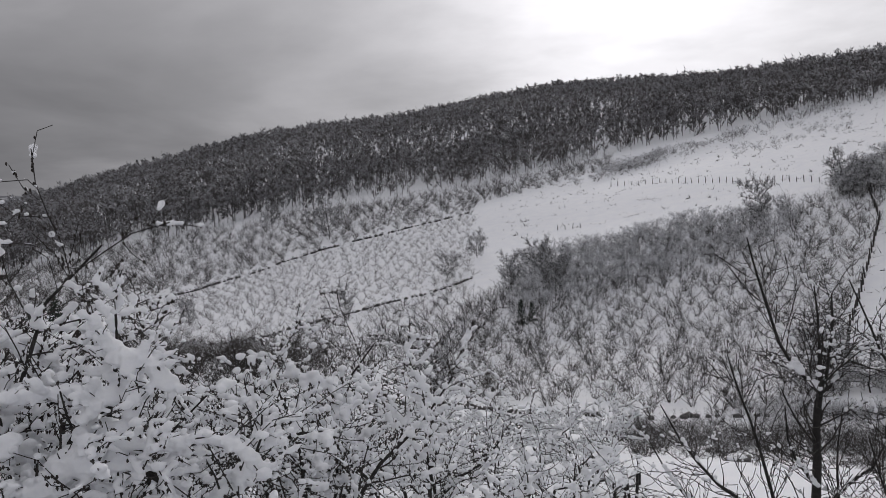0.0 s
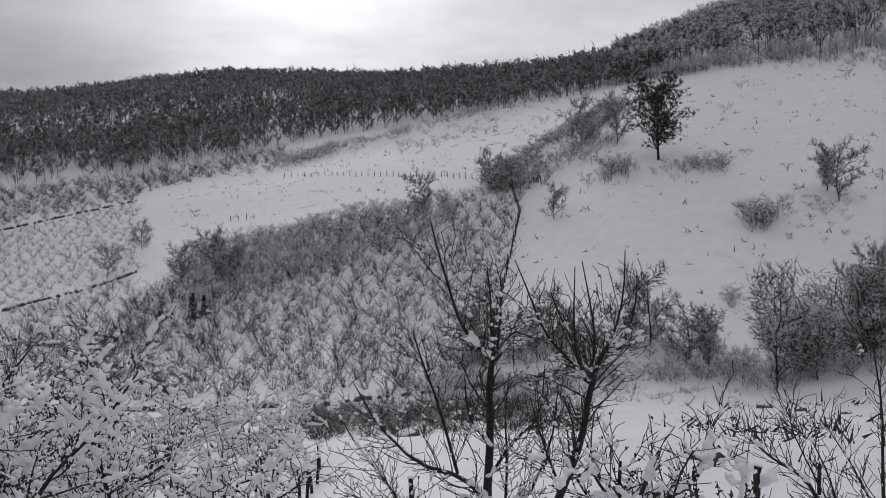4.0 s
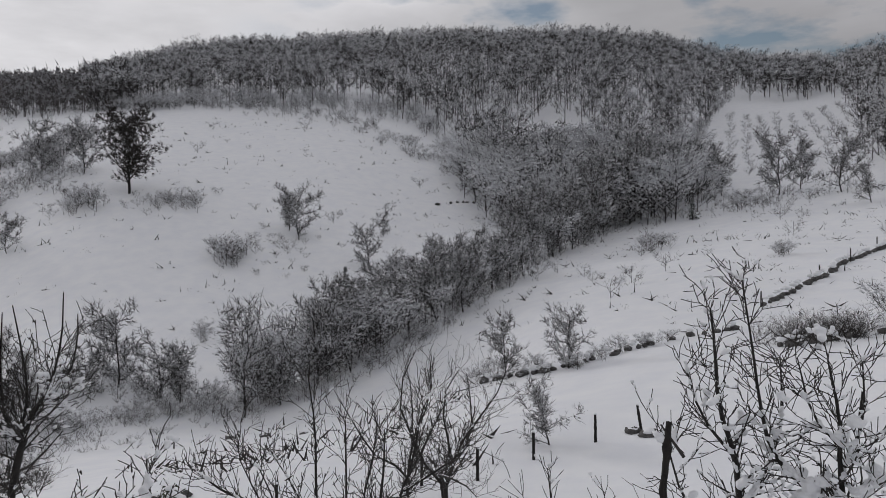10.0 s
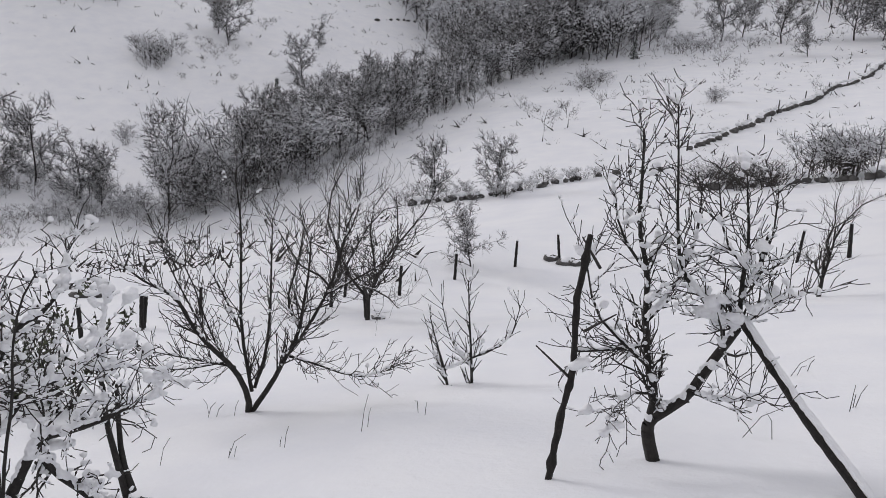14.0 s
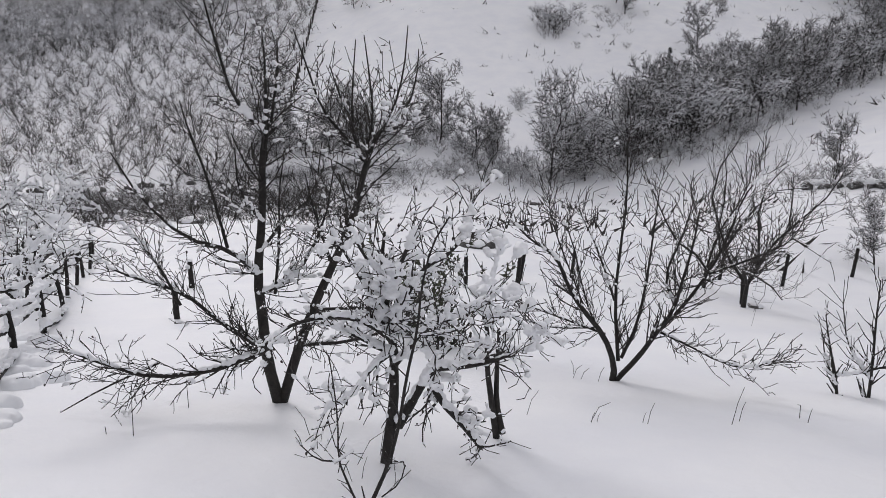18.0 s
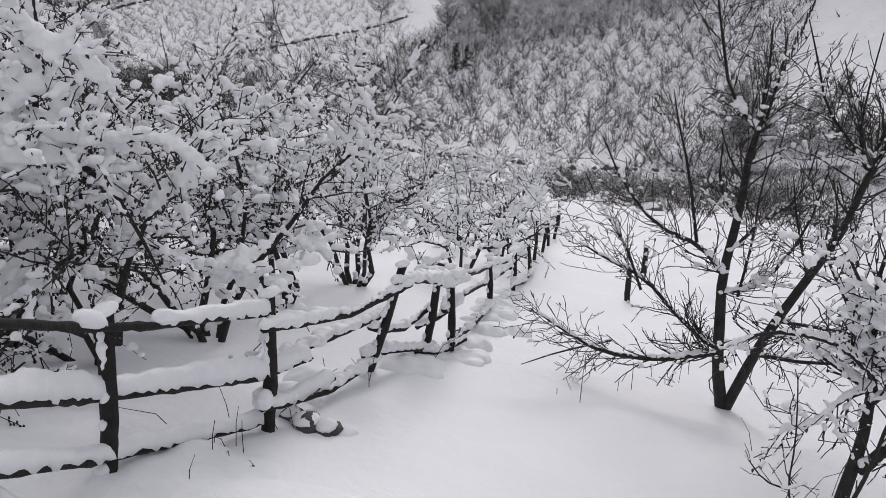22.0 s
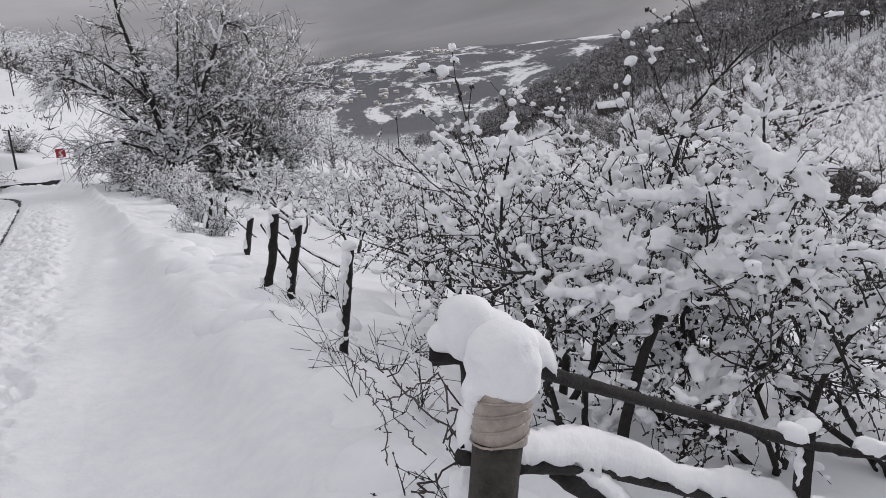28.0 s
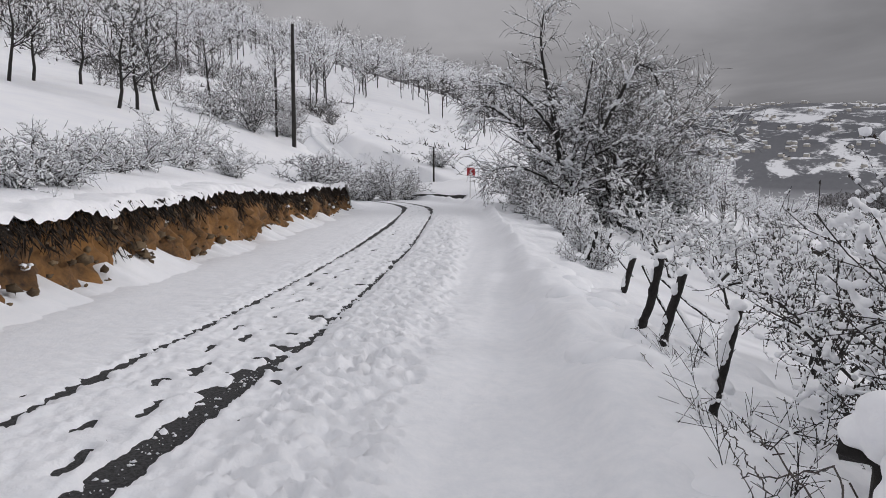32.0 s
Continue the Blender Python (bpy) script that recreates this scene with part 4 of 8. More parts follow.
def facing(azimuth, distance, sink=0.05, turn=0.0):
    """A pose on the snow whose x runs to the right as seen from the lane, y away from it."""
    p = place_at(azimuth, distance, sink)
    return Matrix.Translation(p) @ Matrix.Rotation(radians(-azimuth + turn), 4, "Z")


def limb(points, r0, r1):
    """A limb through points of right, up, away, rounded by a midpoint pass."""
    p = np.array([(a, c, b) for a, b, c in points], float)
    for _ in range(1):
        fine = [p[0]]
        for i in range(len(p) - 1):
            fine.append(p[i] * 0.75 + p[i + 1] * 0.25)
            fine.append(p[i] * 0.25 + p[i + 1] * 0.75)
        fine.append(p[-1])
        p = np.array(fine)
    return limb_path(p, r0, r1)


# ---------------------------------------------------------------- garden: fruit trees
rng = np.random.default_rng(11)


def walnut():
    main = np.concatenate([
        limb([(0, 0, 0), (-0.1, 0.49, 0.01), (-0.13, 0.96, 0.02), (-0.16, 1.31, 0.03), (-0.09, 1.93, 0.03), (-0.08, 2.39, 0.04), (-0.02, 2.69, 0.05)], 0.060, 0.022),
        limb([(-0.05, 2.61, 0), (-0.29, 2.91, -0.03), (-0.39, 3.32, -0.05), (-0.46, 3.63, -0.08), (-0.5, 3.86, -0.1)], 0.016, 0.005),
        limb([(-0.04, 2.65, 0), (-0.02, 3.12, 0.05), (-0.04, 3.44, 0.1)], 0.014, 0.005),
        limb([(0.01, 2.71, 0), (0.08, 3.12, 0.1), (0.08, 3.36, 0.2)], 0.013, 0.005),
        limb([(0.02, 0.05, 0), (0.19, 0.64, -0.02), (0.31, 0.99, -0.05), (0.5, 1.44, -0.07), (0.69, 1.87, -0.1), (0.78, 2.33, -0.12), (0.82, 2.42, -0.15)], 0.052, 0.022),
        limb([(0.8, 2.37, 0), (0.65, 2.56, 0.03), (0.43, 2.82, 0.05), (0.31, 3.2, 0.08), (0.21, 3.48, 0.1)], 0.016, 0.004),
        limb([(0.78, 2.38, 0), (0.69, 2.64, -0.03), (0.68, 2.95, -0.07), (0.71, 3.41, -0.1)], 0.014, 0.004),
        limb([(0.67, 2.78, 0), (0.58, 2.95, 0.05), (0.51, 3.18, 0.1)], 0.009, 0.004),
        limb([(0.81, 2.42, 0), (0.88, 2.73, 0.07), (0.86, 3.03, 0.13), (0.81, 3.43, 0.2)], 0.014, 0.004),
        limb([(0.83, 2.44, 0), (1.04, 2.82, -0.03), (1.12, 3.16, -0.07), (1.14, 3.53, -0.1)], 0.014, 0.004),
        limb([(0.85, 2.51, 0), (0.93, 2.65, 0.03), (1.18, 2.82, 0.05), (1.26, 3.12, 0.08), (1.27, 3.33, 0.1)], 0.013, 0.004),
        limb([(-0.12, 0.59, 0), (-0.26, 0.6, -0.1), (-0.59, 0.52, -0.2), (-1.09, 0.55, -0.3), (-1.39, 0.74, -0.4), (-1.64, 0.93, -0.5)], 0.034, 0.008),
        limb([(-1.05, 0.54, 0), (-1.51, 0.4, -0.15), (-1.84, 0.27, -0.3)], 0.012, 0.004),
        limb([(-0.13, 0.65, 0), (-0.26, 0.66, 0.1), (-0.53, 0.83, 0.2), (-0.83, 1.09, 0.3), (-1.26, 1.21, 0.4), (-1.51, 1.29, 0.5)], 0.030, 0.006),
        limb([(-0.83, 1.09, 0), (-1.02, 1.49, 0.1), (-1.29, 1.78, 0.2), (-1.51, 2.14, 0.3)], 0.014, 0.004),
        limb([(-0.15, 1.34, 0), (-0.35, 1.61, -0.07), (-0.74, 1.76, -0.15), (-1.05, 2.14, -0.22), (-1.22, 2.53, -0.3)], 0.026, 0.004),
        limb([(-0.4, 1.61, 0), (-0.54, 2.22, 0.1), (-0.68, 2.61, 0.2), (-0.75, 2.85, 0.3)], 0.016, 0.004),
        limb([(-0.16, 1.16, 0), (0.18, 1.25, 0.13), (0.46, 1.73, 0.27), (0.56, 2.24, 0.4)], 0.022, 0.004),
        limb([(0.31, 0.99, 0), (0.83, 1.07, -0.2), (1.22, 1.11, -0.4)], 0.018, 0.005),
        limb([(0.19, 0.64, 0), (0.64, 0.72, -0.17), (1.03, 0.91, -0.33), (1.31, 1.31, -0.5)], 0.020, 0.005),
        limb([(-0.01, 1.16, 0), (0.05, 1.65, 0.17), (0.05, 2.02, 0.33), (0.12, 2.38, 0.5)], 0.014, 0.004),
        limb([(-0.13, 1.56, 0), (0.1, 1.83, 0.13), (0.38, 2.02, 0.27), (0.45, 2.47, 0.4)], 0.016, 0.004),
        limb([(0.5, 1.44, 0), (0.37, 1.83, 0.15), (0.29, 2.2, 0.3)], 0.014, 0.004),
        limb([(-0.1, 1.84, 0), (-0.28, 2.17, -0.15), (-0.28, 2.56, -0.3)], 0.014, 0.004)])
    a, _ = shoots(rng, main[(main[:, 6] < 0.036) & (main[:, 6] > 0.009)], 4, 0.46, 48, 0.35, 4, 0.34, 0.1, 0.6, 0.0036)
    b, _ = shoots(rng, a, 1, 0.16, 50, 0.2, 2, 0.6, 0.2, 0.6, 0.003)
    return tree_thing("walnut_tree", main, np.concatenate([a, b]), rng, 0.026, facing(26.7, 6.8), "bare dark walnut tree with two trunks and upright shoots", wood_sides=7, chance=0.28, level=0.62, buds=160, bud_size=0.011)


def bowed_plum():
    main = np.concatenate([
        limb([(-0.03, 0.01, 0), (-0.01, 0.24, 0.01), (0.02, 0.52, 0.03), (0.02, 0.76, 0.04), (0, 1.03, 0.05), (-0.05, 1.15, 0.06), (-0.03, 1.35, 0.08), (-0.08, 1.52, 0.09), (-0.06, 1.74, 0.1)], 0.050, 0.010),
        limb([(0.05, 0.35, 0), (0.19, 0.66, -0.04), (0.28, 0.85, -0.08), (0.47, 0.88, -0.12), (0.65, 0.94, -0.16), (0.77, 1.01, -0.2)], 0.040, 0.010),
        limb([(0.24, 0.77, 0), (0.34, 0.57, -0.03), (0.49, 0.42, -0.07), (0.64, 0.24, -0.1)], 0.026, 0.022),
        limb([(0.01, 1, 0), (-0.15, 1.18, -0.1), (-0.32, 1.27, -0.2), (-0.57, 1.28, -0.3), (-0.76, 1.18, -0.4)], 0.026, 0.006),
        limb([(0, 0.92, 0), (-0.15, 0.87, -0.17), (-0.24, 0.76, -0.33), (-0.39, 0.78, -0.5)], 0.020, 0.005),
        limb([(-0.01, 1.13, 0), (0.19, 1.51, 0.07), (0.39, 1.58, 0.15), (0.51, 1.8, 0.22), (0.52, 1.92, 0.3)], 0.022, 0.005),
        limb([(-0.01, 0.92, 0), (-0.27, 0.99, 0.13), (-0.48, 1.01, 0.27), (-0.65, 0.93, 0.4)], 0.022, 0.005),
        limb([(0.02, 0.82, 0), (0.25, 1.08, 0.13), (0.46, 1.06, 0.27), (0.64, 1.15, 0.4)], 0.022, 0.005),
        limb([(-0.03, 1.33, 0), (0.07, 1.65, -0.1), (0.13, 1.84, -0.2)], 0.018, 0.008),
        limb([(-0.05, 1.18, 0), (-0.27, 1.45, 0.2), (-0.43, 1.64, 0.4)], 0.018, 0.005),
        limb([(-0.04, 1.2, 0), (0.13, 1.13, -0.17), (0.31, 1.21, -0.33), (0.45, 1.34, -0.5)], 0.016, 0.005),
        limb([(-0.06, 1.45, 0), (-0.2, 1.66, -0.1), (-0.25, 1.85, -0.2)], 0.014, 0.004)])
    a, _ = shoots(rng, main[main[:, 6] < 0.03], 2, 0.32, 55, 0.2, 4, 0.4, 0.1, 0.8, 0.0036)
    b, _ = shoots(rng, a, 1, 0.15, 50, 0.0, 2, 0.6, 0.1, 0.8, 0.0032)
    return tree_thing("plum_tree", main, np.concatenate([a, b]), rng, 0.022, facing(35.8, 4.9), "small plum tree bowed down by thick fresh snow", wood_sides=6, chance=0.48, level=0.48, broad=1.2, buds=260, bud_size=0.010, balls=24, ball=0.05)


def sapling(az, d, h, rng, label, kids=3, reach=0.4, right=0.2, name="sapling"):
    main = np.concatenate([
        limb([(0, -0.1, 0), (right * 0.3, h * 0.3, 0), (right * 0.7, h * 0.65, 0.05), (right, h, 0.05)], 0.022, 0.005),
        limb([(right * 0.15, h * 0.18, 0), (-reach * 0.7, h * 0.38, 0.1), (-reach, h * 0.75, 0.1)], 0.014, 0.004),
        limb([(right * 0.25, h * 0.28, 0), (reach * 0.9, h * 0.5, -0.1), (reach * 1.1, h * 0.85, -0.1)], 0.013, 0.004)])
    a, _ = shoots(rng, main, kids, h * 0.22, 45, 0.4, 2, 0.6, 0.2, 0.3, 0.004)
    return tree_thing(name, main, a, rng, 0.03, facing(az, d), label, "sapling", wood_sides=5, chance=0.35, level=0.5)


def broken_tree():
    main = np.concatenate([
        limb([(0, 0.02, 0), (-0.06, 0.36, 0), (-0.12, 0.7, 0), (-0.13, 1.06, 0), (-0.25, 1.32, 0)], 0.032, 0.012),
        limb([(0.04, 0.1, 0), (-0.03, 0.37, 0.03), (-0.04, 0.74, 0.05), (-0.04, 0.95, 0.08)], 0.030, 0.014),
        limb([(-0.13, 1.03, 0), (0.02, 1.19, -0.07), (0.22, 1.06, -0.13), (0.32, 1.1, -0.2)], 0.012, 0.004),
        limb([(-0.06, 0.85, 0), (-0.26, 0.96, -0.1), (-0.42, 1, -0.2)], 0.012, 0.004),
        limb([(-0.05, 0.86, 0), (0.13, 0.78, 0.1), (0.26, 0.8, 0.2)], 0.012, 0.004),
        limb([(-0.13, 1.06, 0), (-0.12, 1.35, 0.1), (-0.08, 1.66, 0.2)], 0.010, 0.004)])
    a, _ = shoots(rng, main[16:], 3, 0.26, 55, 0.1, 3, 0.5, 0.2, 0.5, 0.0035)
    return tree_thing("broken_plum", main, a, rng, 0.034, facing(44.5, 5.63), "broken little plum tree with dark peeling stems and snow clumps", "tree", wood_sides=6, chance=0.55, level=0.4, balls=26, ball=0.07)


def open_vase(name, az, d, h, label, stems, spread, seed, extra=None, kids=(3, 2), r=0.042, snow=0.018, chance=0.3, turn=0.0):
    g = np.random.default_rng(seed)
    wood, tw = vase_tree(g, h, stems, spread, kids, r, 0.55, 0.14, 0.7)
    if extra is not None:
        wood = np.concatenate([wood, extra])
        more, _ = shoots(g, extra, 2, 0.4, 45, 0.2, 2, 0.5, 0.3, 0.3, 0.004)
        tw = np.concatenate([tw, more])
    return tree_thing(name, wood, tw, g, snow, facing(az, d, 0.05, turn), label, wood_sides=6, chance=chance, level=0.5)


walnut()
bowed_plum()
broken_tree()


def front_sapling():
    main = np.concatenate([
        limb([(-0.03, 0.01, 0), (0.09, 0.33, 0), (0.15, 0.62, 0), (0.18, 0.9, 0), (0.24, 1.21, 0), (0.25, 1.44, 0), (0.3, 1.7, 0), (0.39, 1.86, 0)], 0.014, 0.004),
        limb([(-0.08, 0.01, 0), (-0.16, 0.21, 0.01), (-0.21, 0.35, 0.02), (-0.21, 0.62, 0.03), (-0.24, 0.89, 0.04), (-0.26, 1.02, 0.05)], 0.008, 0.003),
        limb([(-0.21, 0.35, 0), (-0.33, 0.38, -0.03), (-0.44, 0.52, -0.05)], 0.006, 0.003),
        limb([(0.05, 0.1, 0), (0.16, 0.21, -0.02), (0.19, 0.37, -0.03), (0.12, 0.38, -0.05)], 0.005, 0.003),
        limb([(-0.21, 0.35, 0), (-0.12, 0.39, 0.05)], 0.005, 0.003)])
    a, _ = shoots(rng, main, 1, 0.12, 55, 0.3, 2, 0.6, 0.2, 0.4, 0.0024)
    return tree_thing("sapling", main, a, rng, 0.012, facing(34.6, 4.1), "slender leaning sapling with bare bent twigs", "sapling", wood_sides=6, chance=0.1, level=0.7)


front_sapling()


def vase_fruit():
    main = np.concatenate([
        limb([(0, -0.01, 0), (0.01, 0.26, -0.03), (-0.14, 0.62, -0.06), (-0.44, 0.95, -0.09), (-0.59, 1.17, -0.11), (-0.76, 1.55, -0.14), (-1.03, 1.68, -0.17), (-1.22, 1.86, -0.2)], 0.042, 0.006),
        limb([(-0.14, 0.62, 0), (-0.7, 0.87, -0.25), (-0.94, 1.04, -0.5)], 0.016, 0.004),
        limb([(0.04, 0.31, 0), (-0.08, 1.04, 0.07), (-0.08, 1.68, 0.15), (-0.07, 2.21, 0.22), (-0.14, 2.79, 0.3)], 0.024, 0.005),
        limb([(0.07, 0.35, 0), (0.21, 0.76, 0.12), (0.25, 1.29, 0.25), (0.26, 1.79, 0.38), (0.27, 2.24, 0.5)], 0.022, 0.005),
        limb([(0.03, 0.04, 0), (0.25, 0.39, -0.03), (0.39, 0.7, -0.07), (0.56, 1.05, -0.1), (0.61, 1.45, -0.13), (0.66, 1.84, -0.17), (0.67, 2.25, -0.2)], 0.036, 0.006),
        limb([(0.39, 0.7, 0), (0.64, 0.99, 0.08), (0.91, 1.49, 0.16), (1.05, 1.89, 0.24), (1.12, 2.26, 0.32), (1.32, 2.59, 0.4)], 0.024, 0.005),
        limb([(0.88, 1.49, 0), (1.21, 1.72, -0.13), (1.46, 1.93, -0.27), (1.56, 2.09, -0.4)], 0.016, 0.004),
        limb([(0.46, 0.73, 0), (0.75, 0.68, -0.12), (1.11, 0.58, -0.25), (1.38, 0.62, -0.38), (1.61, 0.82, -0.5)], 0.014, 0.004),
        limb([(-0.23, 0.69, 0), (-0.4, 0.91, 0.17), (-0.66, 1.69, 0.33), (-0.85, 1.82, 0.5)], 0.014, 0.004),
        limb([(-0.08, 1.04, 0), (-0.31, 1.53, 0.2), (-0.57, 1.89, 0.4)], 0.014, 0.004),
        limb([(0.56, 1.09, 0), (0.41, 1.43, -0.13), (0.52, 1.9, -0.27), (0.57, 2.27, -0.4)], 0.016, 0.004),
        limb([(-0.26, 0.68, 0), (-0.72, 0.69, -0.2), (-1, 0.82, -0.4)], 0.012, 0.004),
        limb([(-0.42, 0.95, 0), (-0.86, 1.86, 0.05), (-0.91, 2.09, 0.1)], 0.010, 0.004)])
    a, _ = shoots(rng, main[main[:, 6] < 0.03], 3, 0.42, 42, 0.45, 4, 0.42, 0.1, 0.6, 0.0042)
    b, _ = shoots(rng, a, 1, 0.18, 45, 0.35, 2, 0.6, 0.2, 0.5, 0.0036)
    return tree_thing("fruit_tree", main, np.concatenate([a, b]), rng, 0.024, facing(53.1, 8.46), "bare vase-shaped fruit tree with many thin upright stems", wood_sides=7, chance=0.16, level=0.62)


vase_fruit()
open_vase("fruit_tree", 61.7, 18.0, 4.2, "bare fruit tree leaning over the lower garden slope", 5, 0.8, 22, None, (4, 2), 0.055)
open_vase("fruit_tree", 58.8, 21.0, 4.2, "bare fruit tree behind the garden fence", 5, 0.6, 23, None, (4, 2), 0.05)
sapling(70.7, 8.9, 1.35, rng, "young bare fruit sapling bent by snow", 4, 0.45, -0.15)
sapling(68.9, 8.9, 0.9, rng, "young bare fruit sapling with a low side shoot", 3, 0.3, -0.3)
open_vase("fruit_tree", 94.1, 19.1, 3.2, "slim bare fruit tree beside a garden stake", 4, 0.45, 24, None, (3, 2), 0.045)
open_vase("fruit_tree", 101.2, 22.5, 4.0, "bare fruit tree with a crooked stem on the garden edge", 5, 0.8, 25, None, (4, 2), 0.05)


def propped_tree():
    main = np.concatenate([
        limb([(-0.01, -0.01, 0), (-0.1, 0.25, 0), (-0.1, 0.36, 0), (0.04, 0.5, 0), (0.15, 0.62, 0), (0.23, 0.83, 0), (0.4, 1.19, 0)], 0.055, 0.030),
        limb([(-0.1, 0.34, 0), (-0.08, 0.58, 0.01), (-0.17, 0.79, 0.03), (-0.23, 1.14, 0.04), (-0.26, 1.48, 0.06), (-0.37, 1.81, 0.07), (-0.39, 2.22, 0.09), (-0.42, 2.49, 0.1)], 0.036, 0.006),
        limb([(-0.21, 0.94, 0), (-0.43, 0.88, -0.05), (-0.7, 0.83, -0.1)], 0.018, 0.010),
        limb([(0.4, 1.19, 0), (0.38, 1.48, 0.03), (0.38, 1.81, 0.07), (0.31, 2.17, 0.1)], 0.024, 0.005),
        limb([(0.38, 1.18, 0), (0.19, 1.29, 0.06), (-0.04, 1.51, 0.12), (-0.11, 1.84, 0.18), (-0.16, 2.24, 0.24), (-0.23, 2.7, 0.3)], 0.022, 0.004),
        limb([(0.42, 1.2, 0), (0.57, 1.43, -0.1), (0.74, 1.57, -0.2)], 0.012, 0.004),
        limb([(-0.17, 0.79, 0), (-0.39, 0.98, -0.07), (-0.58, 1.17, -0.13), (-0.69, 1.64, -0.2)], 0.018, 0.004),
        limb([(-0.22, 1.14, 0), (-0.06, 1.38, 0.13), (0.04, 1.69, 0.27), (0.02, 2.1, 0.4)], 0.018, 0.004),
        limb([(0.17, 0.64, 0), (0.43, 0.69, -0.15), (0.6, 0.87, -0.3)], 0.012, 0.004),
        limb([(-0.09, 0.58, 0), (-0.27, 0.63, -0.2), (-0.37, 0.48, -0.4)], 0.012, 0.004),
        limb([(-0.26, 1.48, 0), (-0.5, 1.71, 0.15), (-0.62, 2.07, 0.3)], 0.014, 0.004),
        limb([(0.39, 1.61, 0), (0.21, 1.79, 0.1), (0.13, 2.15, 0.2)], 0.012, 0.004),
        limb([(0.4, 1.49, 0), (0.53, 1.79, 0.1), (0.52, 2.15, 0.2)], 0.012, 0.004)])
    a, _ = shoots(rng, main[main[:, 6] < 0.034], 3, 0.32, 50, 0.3, 4, 0.4, 0.1, 0.7, 0.0036)
    b, _ = shoots(rng, a, 1, 0.15, 45, 0.3, 2, 0.6, 0.1, 0.6, 0.0032)
    return tree_thing("apple_tree", main, np.concatenate([a, b]), rng, 0.022, facing(85.9, 5.62), "crooked bare apple tree carrying lumps of snow", wood_sides=7, chance=0.4, level=0.45, balls=70, ball=0.06)


propped_tree()


def round_pole(name, points, r0, r1, material, parent, sides=8, rough=0.15, seed=0, label=""):
    """A rough pole through points, closed at its ends."""
    g = np.random.default_rng(seed)
    p = np.array(points, float)
    n = max(4, int(np.linalg.norm(np.diff(p, axis=0), axis=1).sum() / 0.06), 2 * len(p) - 1 if len(p) > 5 else 0)
    t = np.linspace(0, 1, n)
    seg = np.linspace(0, 1, len(p))
    c = np.stack([np.interp(t, seg, p[:, k]) for k in range(3)], -1)
    way = unit(np.gradient(c, axis=0))
    ref = np.array([0, 0, 1.0]) if abs(way[0, 2]) < 0.8 else np.array([1.0, 0, 0])
    s = unit(np.cross(way, ref))
    u = np.cross(way, s)
    ang = np.arange(sides) * 2 * math.pi / sides
    r = np.linspace(r0, r1, n)[:, None] * (1 + g.normal(size=(n, sides)) * rough * 0.28 + g.normal(size=(1, sides)) * rough * 0.35 + (g.random((n, 1)) < 0.08) * rough * 0.9)
    v = c[:, None] + (s[:, None] * np.cos(ang)[None, :, None] + u[:, None] * np.sin(ang)[None, :, None]) * r[..., None]
    i, j = np.meshgrid(np.arange(n - 1), np.arange(sides), indexing="ij")
    j2 = (j + 1) % sides
    q = np.stack([i * sides + j, i * sides + j2, (i + 1) * sides + j2, (i + 1) * sides + j], -1).reshape(-1, 4)
    e = n * sides
    v = np.concatenate([v.reshape(-1, 3), [c[0] - way[0] * r0 * 0.1, c[-1] + way[-1] * r1 * 0.25]])
    k = np.arange(sides)
    t1 = np.stack([np.full(sides, e), (k + 1) % sides, k], -1)
    t2 = np.stack([np.full(sides, e + 1), (n - 1) * sides + k, (n - 1) * sides + (k + 1) % sides], -1)
    me = mesh_of(name, v, q, np.concatenate([t1, t2]), False, [material])
    return part_mesh(name, me, parent, label)


